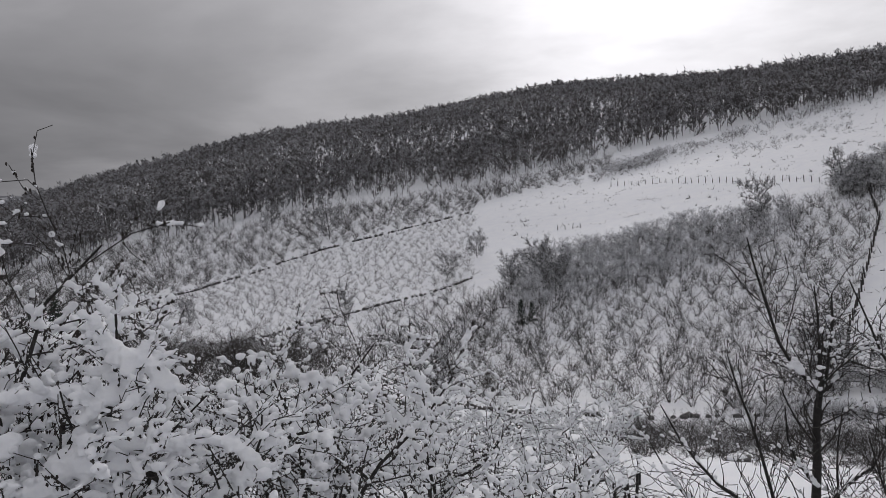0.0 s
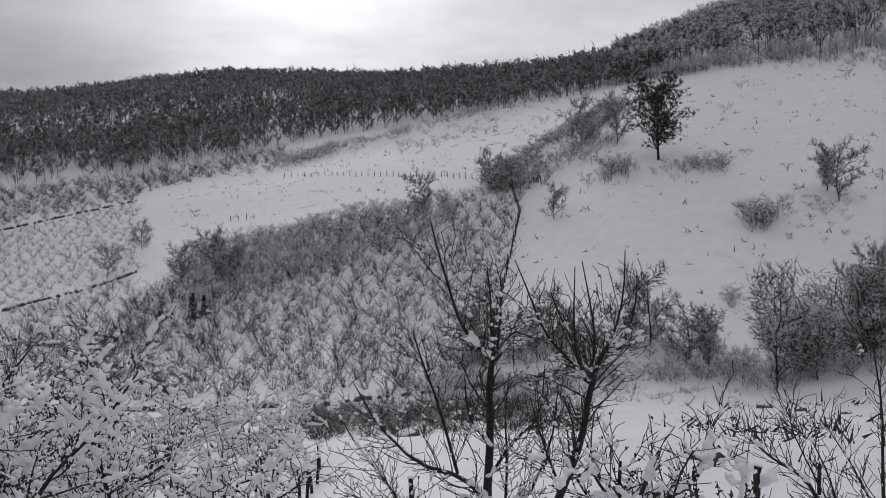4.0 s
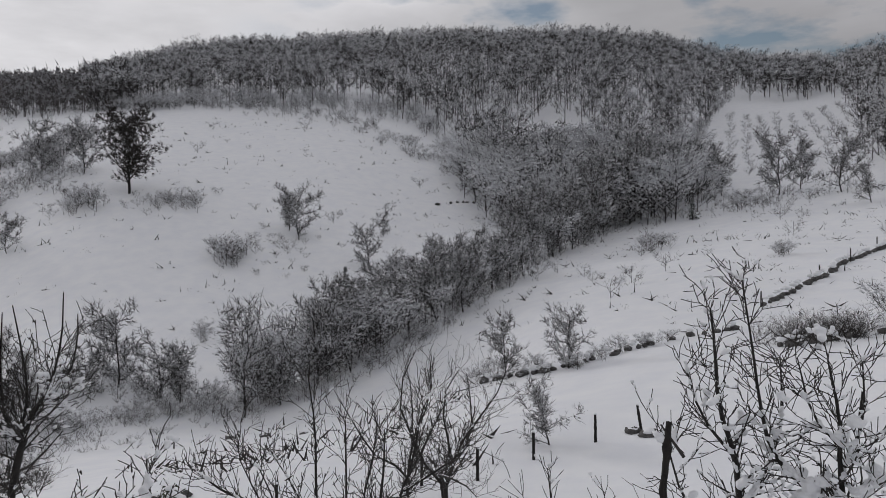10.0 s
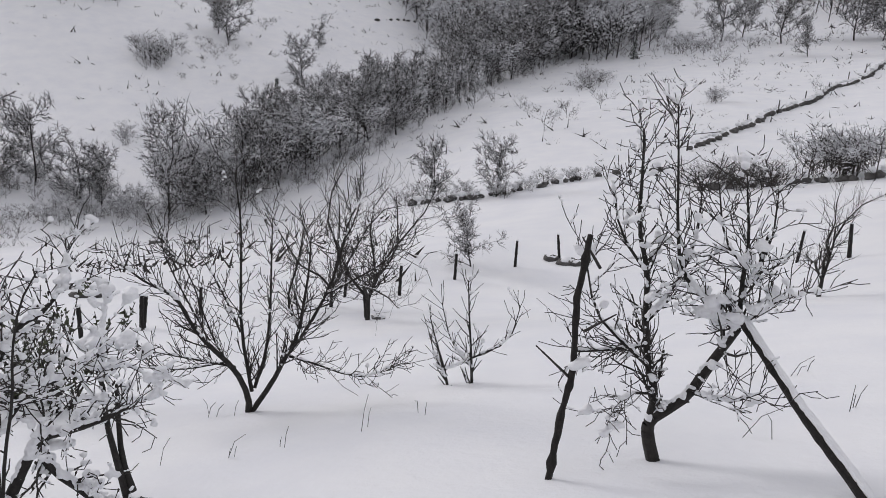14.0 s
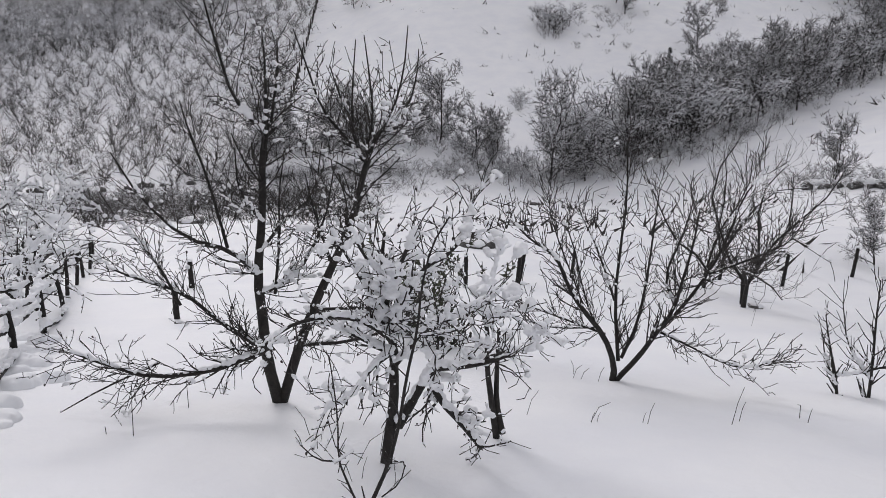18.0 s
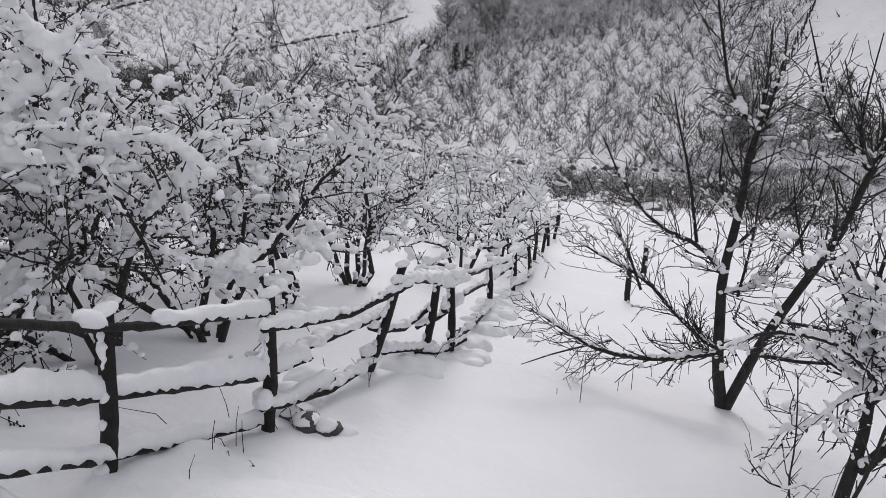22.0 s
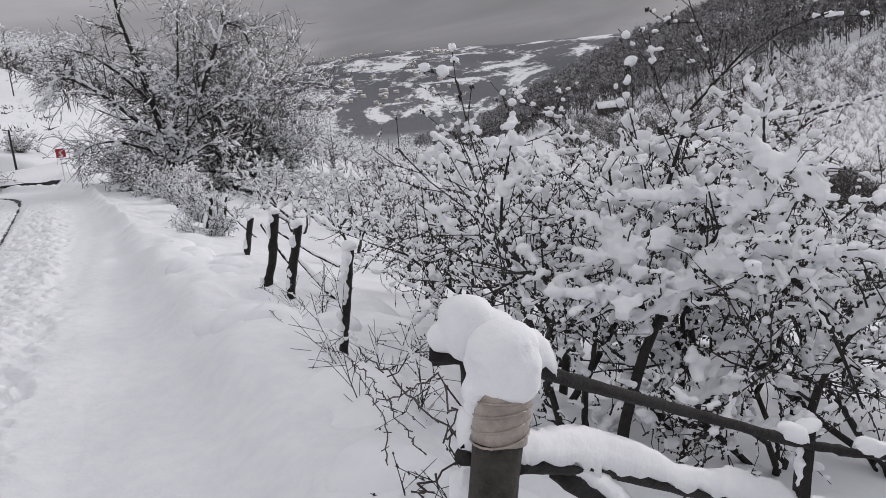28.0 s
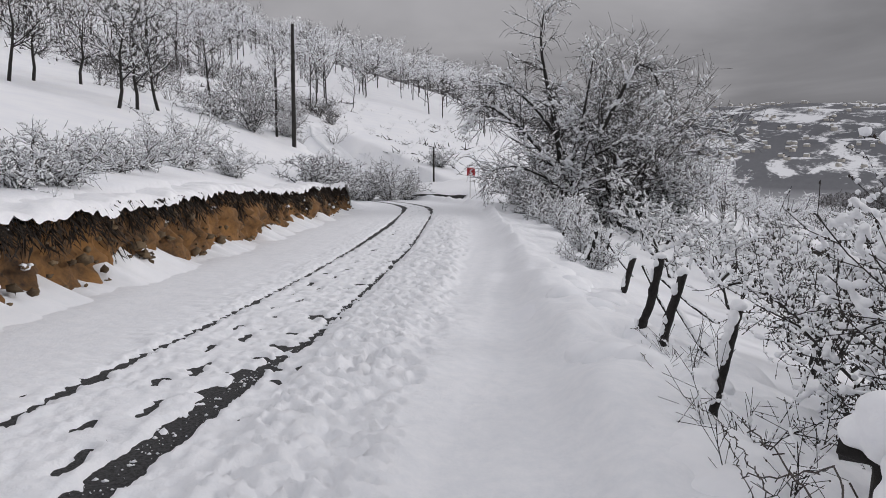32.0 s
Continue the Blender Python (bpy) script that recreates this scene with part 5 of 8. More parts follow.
def snow_ridge(name, points, width, deep, parent, seed=0, step=0.035, label=""):
    """A crust of snow lying along points: steep ragged sides, a soft uneven top."""
    g = np.random.default_rng(seed)
    p = np.array(points, float)
    ln = np.linalg.norm(np.diff(p, axis=0), axis=1).sum()
    n = max(7, int(ln / step))
    t = np.linspace(0, 1, n)
    seg = np.linspace(0, 1, len(p))
    c = np.stack([np.interp(t, seg, p[:, k]) for k in range(3)], -1)
    d = np.gradient(c, axis=0)
    flat = unit(np.column_stack([-d[:, 1], d[:, 0], np.zeros(n)]))
    along = t * ln
    soft = 1 + 0.30 * value_noise(along, along * 0 + seed, 0.30, 1) + 0.16 * value_noise(along, along * 0 + seed, 0.09, 2)
    ends = np.minimum(1, np.minimum(np.arange(n), np.arange(n)[::-1]) / 2.0 + 0.3)
    m = 13
    ang = np.linspace(0, math.pi, m)
    cx = np.sign(np.cos(ang)) * np.abs(np.cos(ang)) ** 0.6
    cz = np.sin(ang) ** 0.62
    w = (width * ends)[:, None] * (1 + 0.14 * value_noise(np.repeat(along[:, None], m, 1), np.repeat(ang[None], n, 0) * 0.06, 0.06, seed % 7))
    h = (deep * soft * ends)[:, None] * cz[None]
    rag = g.normal(size=(n, m)) * 0.0035 + (cz < 0.25)[None] * (g.normal(size=(n, m)) * 0.010 - 0.006)
    v = c[:, None] + flat[:, None] * (cx[None] * w)[..., None] + np.array([0, 0, 1.0]) * (h + rag)[..., None]
    i, j = np.meshgrid(np.arange(n - 1), np.arange(m), indexing="ij")
    j2 = (j + 1) % m
    q = np.stack([i * m + j, i * m + j2, (i + 1) * m + j2, (i + 1) * m + j], -1).reshape(-1, 4)[:, ::-1]
    caps = []
    for b in (0, (n - 1) * m):
        caps += [[b, b + k, b + k + 1, b + k + 2] for k in range(1, m - 2, 2)]
    me = mesh_of(name, v.reshape(-1, 3), np.concatenate([q, caps]), smooth_faces=True, slots=[M["snow_cap"]])
    return part_mesh(name, me, parent, label)


def spot(az, d, z=0.0):
    p = place_at(az, d)
    return np.array([p.x, p.y, p.z + z])


# prop and leaning stake of the apple tree
prop = thing("tree_prop", None, "long snow-topped wooden prop leaning under an apple tree", "prop")
a0, b0 = spot(85.9, 5.62) + np.array([0.0, -0.42, 1.21]), spot(100.6, 5.02, -0.05)
round_pole("pole", [a0, (a0 + b0) / 2 + np.array([0, 0, -0.03]), b0], 0.03, 0.042, M["post"], prop, seed=3)
snow_ridge("snow_load", [a0 + np.array([0, 0, 0.02]), (a0 + b0) / 2 + np.array([0, 0, 0.0]), b0 + np.array([0, 0, 0.04])], 0.026, 0.035, prop, 4, label="strip of snow")
stake = thing("tree_stake", None, "leaning dark stake with short snags beside an apple tree", "stake")
s0 = spot(77.9, 5.11, -0.1)
right = np.array([math.cos(radians(78)), -math.sin(radians(78)), 0])
round_pole("pole", [s0, s0 + right * 0.04 + [0, 0, 0.6], s0 + right * 0.09 + [0, 0, 0.95], s0 + right * 0.06 + [0, 0, 1.5], s0 + right * 0.10 + [0, 0, 1.92]], 0.024, 0.017, M["post"], stake, seed=5, rough=0.7)
for k, (h, o, w) in enumerate([(0.9, -0.25, 0.2), (1.25, 0.2, 0.15), (1.7, -0.14, 0.2)]):
    q0 = s0 + right * (0.07 + 0.06 * k) + [0, 0, h]
    round_pole("snag", [q0, q0 + right * o + [0, 0, w]], 0.012, 0.005, M["twig"], stake, 5, seed=k)
snow_ridge("snow_load", [s0 + right * 0.05 + [0, 0, 0.98], s0 + right * 0.2 + [0, 0, 1.02]], 0.05, 0.07, stake, 2)

# ---------------------------------------------------------------- garden: split-rail fence
fence = thing("rail_fence", None, "old split-rail fence with thick snow on each rail", "fence")
FENCE = [(-42.6, 1.87, 1.12, 0, 0), (-22.6, 3.43, 0.90, 0.14, 0), (-10.1, 4.35, 0.90, 0.09, 0), (-2.2, 5.76, 0.95, 0.36, 0), (2.6, 6.59, 0.85, 0.18, 0), (5.1, 6.85, 0.90, 0.0, 0),
         (8.2, 9.5, 0.8, 0.0, 0), (10.1, 11.6, 0.8, 0.02, 0), (11.5, 14.0, 0.85, -0.1, 0), (11.7, 15.6, 0.9, 0.05, 0), (12.3, 17.5, 0.9, 0.1, 0), (12.8, 19.6, 0.9, -0.05, 0), (13.2, 22.0, 0.9, 0.1, 0), (13.5, 24.7, 0.9, 0, 0)]
tops = []
for k, (az, d, h, lean, _) in enumerate(FENCE):
    b = spot(az, d, -0.15)
    r_ = np.array([math.cos(radians(az)), -math.sin(radians(az)), 0])
    t_ = b + r_ * lean + np.array([0, 0, h + 0.15])
    tops.append((b + np.array([0, 0, 0.15]), t_))
    if k == 0:
        continue
    post = round_pole("post", [b, (b + t_) / 2 + r_ * 0.02, t_], 0.042, 0.034, M["post"], fence, 7, 0.2, 40 + k)
    v, q = lumps(np.random.default_rng(k), [t_ + [0, 0, 0.005], t_ + r_ * 0.02 + [0, 0, 0.02], t_ - r_ * 0.03], [0.05, 0.04, 0.035], 0.6, 5, 8, 0.2)
    part_mesh("snow_load", fused("snow_load", v, q, 0.009, M["snow_cap"]), fence)
    if k < 8:
        near = -np.array([math.sin(radians(az)), math.cos(radians(az)), 0])
        for s_, e_ in ((0.28, 0.52), (0.60, 0.92)):
            crust("snow_load", b * (1 - s_) + t_ * s_, b * (1 - e_) + t_ * e_, 0.024, near * 0.024 - r_ * 0.018, fence, 50 + k + int(s_ * 100), 16)
g = np.random.default_rng(8)
for k in range(len(FENCE) - 1):
    (b0, t0), (b1, t1) = tops[k], tops[k + 1]
    for n_, s_ in enumerate((0.86, 0.50, 0.14)):
        if (k > 7 and n_ == 2) or k < 2:
            continue
        a = b0 * (1 - s_) + t0 * s_
        b = b1 * (1 - s_) + t1 * s_
        a = a + np.array([0, 0, g.normal() * 0.04])
        b = b + np.array([0, 0, g.normal() * 0.04])
        over = unit(b - a)
        off = np.array([over[1], -over[0], 0]) * 0.045 * (-1 if n_ == 1 else 1)
        a, b = a - over * 0.12 + off, b + over * 0.18 + off
        mid = (a + b) / 2 + np.array([0, 0, -0.03 - abs(g.normal()) * 0.03])
        rr = 0.021
        bow = np.array([0, 0, 0.05 * g.normal()])
        path = [a, a * 0.7 + mid * 0.3 + bow * 0.6, mid + bow, mid * 0.4 + b * 0.6 + bow * 0.4, b]
        rail = round_pole("rail", path, rr, rr * 0.85, M["rail"], fence, 9, 0.34, 100 + 3 * k + n_)
        over_ = [p_ + np.array([0, 0, rr * 0.55]) for p_ in path]
        v, q = clots(g, limb_path(over_, rr, rr), 0.055, 0.0, 1.0, 0.4, 10)
        part_mesh("snow_load", fused("snow_load", v, q, 0.012, M["snow_cap"]), rail)["kind"] = "stuff"
# long rails of the first bays, which sag and rise as grown
LONG = [("top", 0.021, 0.017, [(-1.375, 1.383, 1.393), (-1.329, 1.561, 1.309), (-1.347, 1.987, 1.089), (-1.339, 2.516, 0.823), (-1.208, 3.125, 0.499), (-1.06, 3.40, 0.37), (-0.85, 3.9, 0.17), (-0.66, 4.36, -0.03)]),
        ("middle", 0.027, 0.022, [(-1.374, 1.312, 1.162), (-1.344, 1.508, 1.064), (-1.375, 1.906, 0.87), (-1.338, 2.685, 0.423), (-1.272, 3.153, 0.155), (-1.02, 3.70, -0.12), (-0.756, 4.233, -0.382), (-0.502, 4.673, -0.495)]),
        ("bottom", 0.023, 0.018, [(-1.363, 1.395, 0.894), (-1.389, 1.706, 0.736), (-1.393, 2.195, 0.445), (-1.302, 3.087, -0.124), (-1.06, 3.68, -0.43), (-0.828, 4.219, -0.704), (-0.373, 4.886, -0.776)]),
        ("brace", 0.030, 0.036, [(-1.376, 1.717, 0.943), (-1.393, 2.016, 0.666), (-1.415, 2.3, 0.345), (-1.381, 2.663, -0.06), (-1.36, 2.86, -0.26)])]
for n_, (which, r0_, r1_, path) in enumerate(LONG):
    path = [np.array(p_) for p_ in path]
    rail = round_pole("brace" if which == "brace" else "rail", path, r0_, r1_, M["rail"], fence, 10, 0.34, 130 + n_)
    over_ = [p_ + np.array([0, 0, r0_ * 0.5]) for p_ in path]
    if which == "top":
        snow_ridge("snow_load", [over_[0], over_[1] * 0.75 + over_[2] * 0.25], 0.045, 0.105, rail, 1)
        snow_ridge("snow_load", [over_[3] * 0.2 + over_[4] * 0.8, over_[4] * 0.8 + over_[5] * 0.2], 0.04, 0.085, rail, 2)
        snow_ridge("snow_load", over_[5:], 0.035, 0.07, rail, 3)
    else:
        snow_ridge("snow_load", over_, (0, 0.040, 0.036, 0.046)[n_], (0, 0.105, 0.085, 0.075)[n_], rail, 3 + n_)

# snow slumped against the foot of the fence
g = np.random.default_rng(19)
slump_c, slump_s = [], []
for k in range(1, 8):
    for m_ in range(9):
        f_ = g.random()
        c = tops[k - 1][0] * (1 - f_) + tops[k][0] * f_ + np.array([g.normal() * 0.22 + 0.12, g.normal() * 0.22, 0])
        s_ = g.uniform(0.09, 0.24)
        slump_c.append([c[0], c[1], float(ground(c[0], c[1])) - s_ * 0.15])
        slump_s.append(s_)
v, q = lumps(g, slump_c, np.array(slump_s), 0.55, 7, 11, 0.2)
tagged(new("fence_snow", fused("fence_snow", v, q, 0.025, M["snow"])), "soft lumps of snow slumped along the fence foot", "snow", kind="stuff")

# corner post with a wrapped head and a tall cap of snow
corner = thing("corner_post", None, "stout grey fence post with wrapped head and tall snow cap", "post")
c1 = np.array([-1.277, 1.380, 1.335])
c0 = np.array([-1.355, 1.11, 0.15])
round_pole("post", [c0, c1], 0.042, 0.064, M["grey_post"], corner, 14, 0.08, 9)
w0, w1 = c0 * 0.11 + c1 * 0.89, c0 * 0.0 + c1 * 1.0
round_pole("wrapping", [w0, w1], 0.0675, 0.068, M["tape"], corner, 20, 0.02, 10, "creased translucent plastic wrapped round the post head")
for k in range(4):
    f_ = 0.12 + 0.22 * k
    m_ = w0 * (1 - f_) + w1 * f_
    ring = [m_ + np.array([math.cos(a) * 0.0705, math.sin(a) * 0.0705, 0.008 * math.sin(a + k)]) for a in np.linspace(0, 2 * math.pi, 17)]
    round_pole("wrapping_fold", ring, 0.003, 0.003, M["tape"], corner, 5, 0.05, k)
v, q = lumps(np.random.default_rng(3), [c1 + np.array(o_) for o_ in ((0, 0, 0.02), (0.0, 0.0, 0.055), (0.005, 0, 0.09), (0.0, 0, 0.105), (-0.045, -0.03, -0.005), (-0.06, -0.035, -0.05), (-0.055, -0.04, -0.09))], [0.086, 0.088, 0.080, 0.066, 0.05, 0.036, 0.024], 0.72, 9, 14, 0.03)
part_mesh("snow_load", fused("snow_load", v, q, 0.008, M["snow_cap"]), corner, "tall rounded cap of snow")
crust("snow_load", c1 + [-0.015, -0.03, -0.30], c1 + [-0.06, -0.10, -0.85], 0.045, np.array([-0.045, -0.03, 0]), corner, 5, 30)
second = thing("corner_post", None, "split dark fence post crowned with snow behind the corner", "post")
d1 = np.array([-1.445, 1.455, 1.385])
d0 = np.array([-1.40, 1.50, 0.0])
round_pole("post", [d0 + [0.03, 0.03, 0], d1], 0.026, 0.03, M["post"], second, 9, 0.3, 12)
round_pole("rail_end", [d1 + [-0.085, -0.05, -0.02], d1 + [0.10, 0.06, -0.02]], 0.030, 0.032, M["rail"], second, 9, 0.35, 13)
v, q = lumps(np.random.default_rng(4), [d1 + np.array(o_) for o_ in ((0.01, 0, 0.045), (-0.05, -0.03, 0.03), (0.0, 0.0, 0.09), (0.05, 0.035, 0.035))], [0.082, 0.055, 0.066, 0.06], 0.85, 9, 14, 0.04)
part_mesh("snow_load", fused("snow_load", v, q, 0.009, M["snow_cap"]), second, "rounded heap of snow")
crust("snow_load", d1 * 0.8 + d0 * 0.2, d1 * 0.4 + d0 * 0.6, 0.05, np.array([-0.03, -0.03, 0]), second, 8, 34)
g = np.random.default_rng(5)
wire = thing("barbed_wire", None, "loose rusty barbed wire hanging from the corner post", "wire")
pts = [d1 + [-0.06, -0.04, -0.1]]
for k in range(20):
    pts.append(d1 + np.array([-0.05 - 0.012 * k + 0.02 * math.sin(k * 1.3), 0.0 + 0.006 * k + 0.02 * math.cos(k * 0.9), -0.2 - 0.038 * k + 0.05 * math.sin(k * 0.45)]))
round_pole("strand", pts, 0.0028, 0.0028, M["wire"], wire, 4, 0.1, 1)
for k in range(2, 20, 2):
    round_pole("barb", [pts[k] + [-0.015, 0, -0.015], pts[k] + [0.015, 0.01, 0.015]], 0.003, 0.002, M["wire"], wire, 4, 0.1, k)


WIRES = [[(-6.04, 3.92, 0.42), (-5.46, 3.71, 0.34), (-4.84, 3.55, 0.34), (-4.09, 3.21, 0.43), (-3.41, 2.77, 0.46), (-2.85, 2.37, 0.53), (-2.48, 2.02, 0.58)],
         [(-4.09, 3.21, 0.43), (-3.07, 2.57, 0.58), (-2.41, 2.10, 0.67), (-2.08, 1.87, 0.77)],
         [(-3.10, 2.53, 0.54), (-2.40, 2.11, 0.87), (-1.96, 1.86, 1.10), (-1.65, 1.60, 1.11), (-1.61, 1.49, 1.07)],
         [(-1.41, 1.34, 1.18), (-1.72, 1.53, 1.14), (-2.14, 1.80, 1.08), (-2.66, 2.11, 1.01)],
         [(-1.35, 1.20, 0.97), (-1.36, 1.21, 1.04), (-1.43, 1.25, 1.03), (-1.53, 1.29, 1.04), (-1.44, 1.24, 1.09), (-1.38, 1.31, 1.15)]]
for k, path in enumerate(WIRES):
    wire = thing("barbed_wire", None, "slack rusty barbed wire strung from the corner post", "wire", "wires")
    pts = []
    for a_, b_ in zip(path[:-1], path[1:]):
        n_ = max(3, int(np.linalg.norm(np.subtract(b_, a_)) / 0.09))
        for m_ in range(n_):
            pts.append(np.array(a_) + np.subtract(b_, a_) * m_ / n_ + g.normal(size=3) * 0.008)
    pts.append(np.array(path[-1]))
    round_pole("strand", pts, 0.0032, 0.0032, M["wire"], wire, 4, 0.1, 20 + k)
    for m_ in range(1, len(pts), 2):
        w_ = unit(g.normal(size=3)) * 0.02
        round_pole("barb", [pts[m_] - w_, pts[m_] + w_], 0.003, 0.002, M["wire"], wire, 4, 0.1, m_)


def bramble(az, d, h, seed):
    gg = np.random.default_rng(seed)
    wood, tw = spray(gg, h, 7, 0.32, 3, 0.006, 0.2, 0.9, 5)
    tw[:, 6:] = np.maximum(tw[:, 6:] * 0.7, 0.0022)
    tree_thing("bramble", wood, tw, gg, 0.022, facing(az, d), "tangled bare bramble with lumps of snow beside the fence", "bramble", "brambles", 4, 3, 0.3, 0.5, buds=60, bud_size=0.007, stems=7)


for k, (az, d, h) in enumerate([(-49.5, 4.6, 0.9), (-46.5, 3.5, 0.8), (-50.3, 5.7, 1.0), (-44.5, 3.1, 0.7), (-53.8, 7.8, 0.9)]):
    bramble(az, d, h, 140 + k)

# stones by the fence
g = np.random.default_rng(6)
for k, (az, d, s_) in enumerate([(-6.8, 4.45, 0.10), (-5.2, 4.4, 0.08), (-8.0, 4.6, 0.08), (-12.0, 3.75, 0.05), (5.9, 7.6, 0.10), (6.4, 7.3, 0.07), (7.3, 8.9, 0.08)]):
    st = thing("field_stone", None, "dark field stone half buried in snow beside the fence", "stone", "stones by the fence")
    c = spot(az, d, s_ * 0.2)
    v, q = lumps(g, [c], [s_], 0.6, 5, 8, 0.35)
    part_mesh("stone", mesh_of("stone", v, q, slots=[M["stone"]]), st)
    v, q = lumps(g, [c + [0, 0, s_ * 0.4]], [s_ * 0.85], 0.4, 5, 10, 0.1)
    part_mesh("snow_load", mesh_of("snow_load", v, q, smooth_faces=True, slots=[M["snow_cap"]]), st)

# stakes of the lower garden fence
for k, (az, d, h, ln) in enumerate([(45.0, 18.2, 0.95, 0.03), (41.0, 16.9, 0.9, -0.02), (49.1, 20.5, 0.9, 0.03), (45.1, 18.5, 0.9, 0.1), (61.6, 18.6, 1.0, -0.1), (59.8, 22.5, 1.0, 0.03), (64.0, 22.5, 1.05, 0.02),
                                  (68.2, 24.7, 1.0, 0.0), (72.7, 26.4, 1.05, 0.0), (76.0, 27.5, 1.0, -0.15), (92.3, 25.3, 1.1, 0.05), (98.7, 25.6, 1.0, 0.12), (90.0, 26.0, 1.0, 0.1), (103.7, 27, 1.0, 0.1), (95.4, 25.0, 1.1, -0.12), (20.1, 16.2, 0.7, 0), (19.0, 12.6, 0.7, 0)]):
    st = thing("garden_stake", None, "dark wooden stake of a lower garden fence in snow", "stake", "garden stakes")
    b = spot(az, d, -0.1)
    r_ = np.array([math.cos(radians(az)), -math.sin(radians(az)), 0])
    round_pole("pole", [b, b + r_ * ln + [0, 0, h]], 0.055, 0.045, M["post"], st, 6, 0.2, 200 + k)
    v, q = lumps(g, [b + r_ * ln + [0, 0, h + 0.02]], [0.06], 0.6)
    part_mesh("snow_load", mesh_of("snow_load", v, q, smooth_faces=True, slots=[M["snow_cap"]]), st)

# dry stalks that stand out of the snow
g = np.random.default_rng(17)
stalk = []
for az, d in [(-17, 3.7), (-15, 3.9), (-13, 4.0), (-12, 4.2), (-8, 4.4), (-5, 5.0), (-4, 5.3), (-2, 5.6), (4, 6.6), (5, 6.7), (-24, 3.9), (-27, 4.2), (-30, 4.5), (29.5, 5.3), (36, 5.0), (33, 4.6), (20, 6.5), (15, 6.0), (47, 6.5), (52, 6.4), (56, 6.8), (61, 10.0), (62, 6.8), (67, 7.2), (80, 7.6), (92, 6.4), (98, 7.5), (103, 8.2), (104, 9), (95, 9.0), (50, 8.4), (52.5, 8.2), (76, 16), (78, 15), (80, 15.5), (82, 16), (74, 17), (102, 12), (103.5, 13)]:
    for k in range(g.integers(1, 4)):
        b = spot(az + g.normal() * 0.6, d + g.normal() * 0.15, -0.03)
        h = g.uniform(0.12, 0.4) * (1.6 if d > 14 else 1)
        ln = g.normal(size=2) * h * 0.35
        stalk.append(limb_path([b, b + [ln[0] * 0.4, ln[1] * 0.4, h * 0.6], b + [ln[0], ln[1], h * 0.9]], 0.0016 + 0.0003 * d, 0.0009 + 0.0002 * d))
v, q = tubes(np.concatenate(stalk), 4)
tagged(new("dry_stalks", mesh_of("dry_stalks", v, q, slots=[M["twig"]])), "thin dry weed stalks poking out of garden snow", "dry weeds", kind="stuff")


def leafy_shrub(az, d, h, label, seed):
    gg = np.random.default_rng(seed)
    wood, tw = spray(gg, h, 12, 0.5, 3, 0.02)
    ob = tree_thing("evergreen_shrub", wood, tw, gg, 0.03, facing(az, d), label, "shrub", "", 5, 3, 0.6, 0.3, balls=40, ball=0.09)
    k = gg.integers(0, len(tw), 900)
    t = gg.uniform(0, 1, (900, 1))
    base = tw[k, :3] * (1 - t) + tw[k, 3:6] * t
    v, q = slivers(gg, base, unit(gg.normal(size=(900, 3))), gg.uniform(0.05, 0.11, 900), 0.045)
    part_mesh("foliage", mesh_of("foliage", v, (), q, slots=[M["evergreen"]]), ob, "olive green leaves")["kind"] = "stuff"


leafy_shrub(39.3, 10.5, 1.7, "olive green evergreen shrub bent under snow", 88)
leafy_shrub(36.5, 11.5, 1.3, "low olive green evergreen shrub under snow", 89)


# ---------------------------------------------------------------- orchard below the lane
def plum_limbs(g, h, r, stems, dense, droop, fine=0):
    """A bushy orchard tree: crooked stems from the ground, twigs that spread flat under snow."""
    mains = []
    for k in range(stems):
        a = 2 * math.pi * (k + g.uniform(-0.3, 0.3)) / stems
        p = np.array([math.cos(a) * 0.03, math.sin(a) * 0.03, -0.1])
        way = np.array([math.cos(a) * 0.45, math.sin(a) * 0.35, 1.0])
        pts = [p]
        ln = h * g.uniform(0.7, 1.05)
        for q in range(6):
            way = unit(way + g.normal(size=3) * 0.28 + np.array([math.cos(a), math.sin(a), 0]) * 0.16 * (q > 1))
            p = p + way * ln / 6
            pts.append(p)
        mains.append(limb_path(pts, r * g.uniform(0.7, 1.1), r * 0.16))
    mains = np.concatenate(mains)
    big = mains[mains[:, 2] > h * 0.18]
    a, _ = shoots(g, big, dense[0], h * 0.30, 60, droop, 3 + fine, 0.55, 0.1, 0.8, 0.004)
    b, _ = shoots(g, a, dense[1], h * 0.11, 55, droop, 1 + fine, 0.6, 0.1, 0.8, 0.0028)
    return mains, np.concatenate([a, b])


def laden(g, wood, twigs, size, level, chance, patch=0.4):
    """Lumps of snow for wood and twigs together, heavier on the wood."""
    a = clots(g, wood, size * 1.1, level, min(1.0, chance * 1.3), patch, 3)
    b = clots(g, twigs, size, level, chance, patch, 2)
    return merged([(*a, 0), (*b, 0)])[:2]


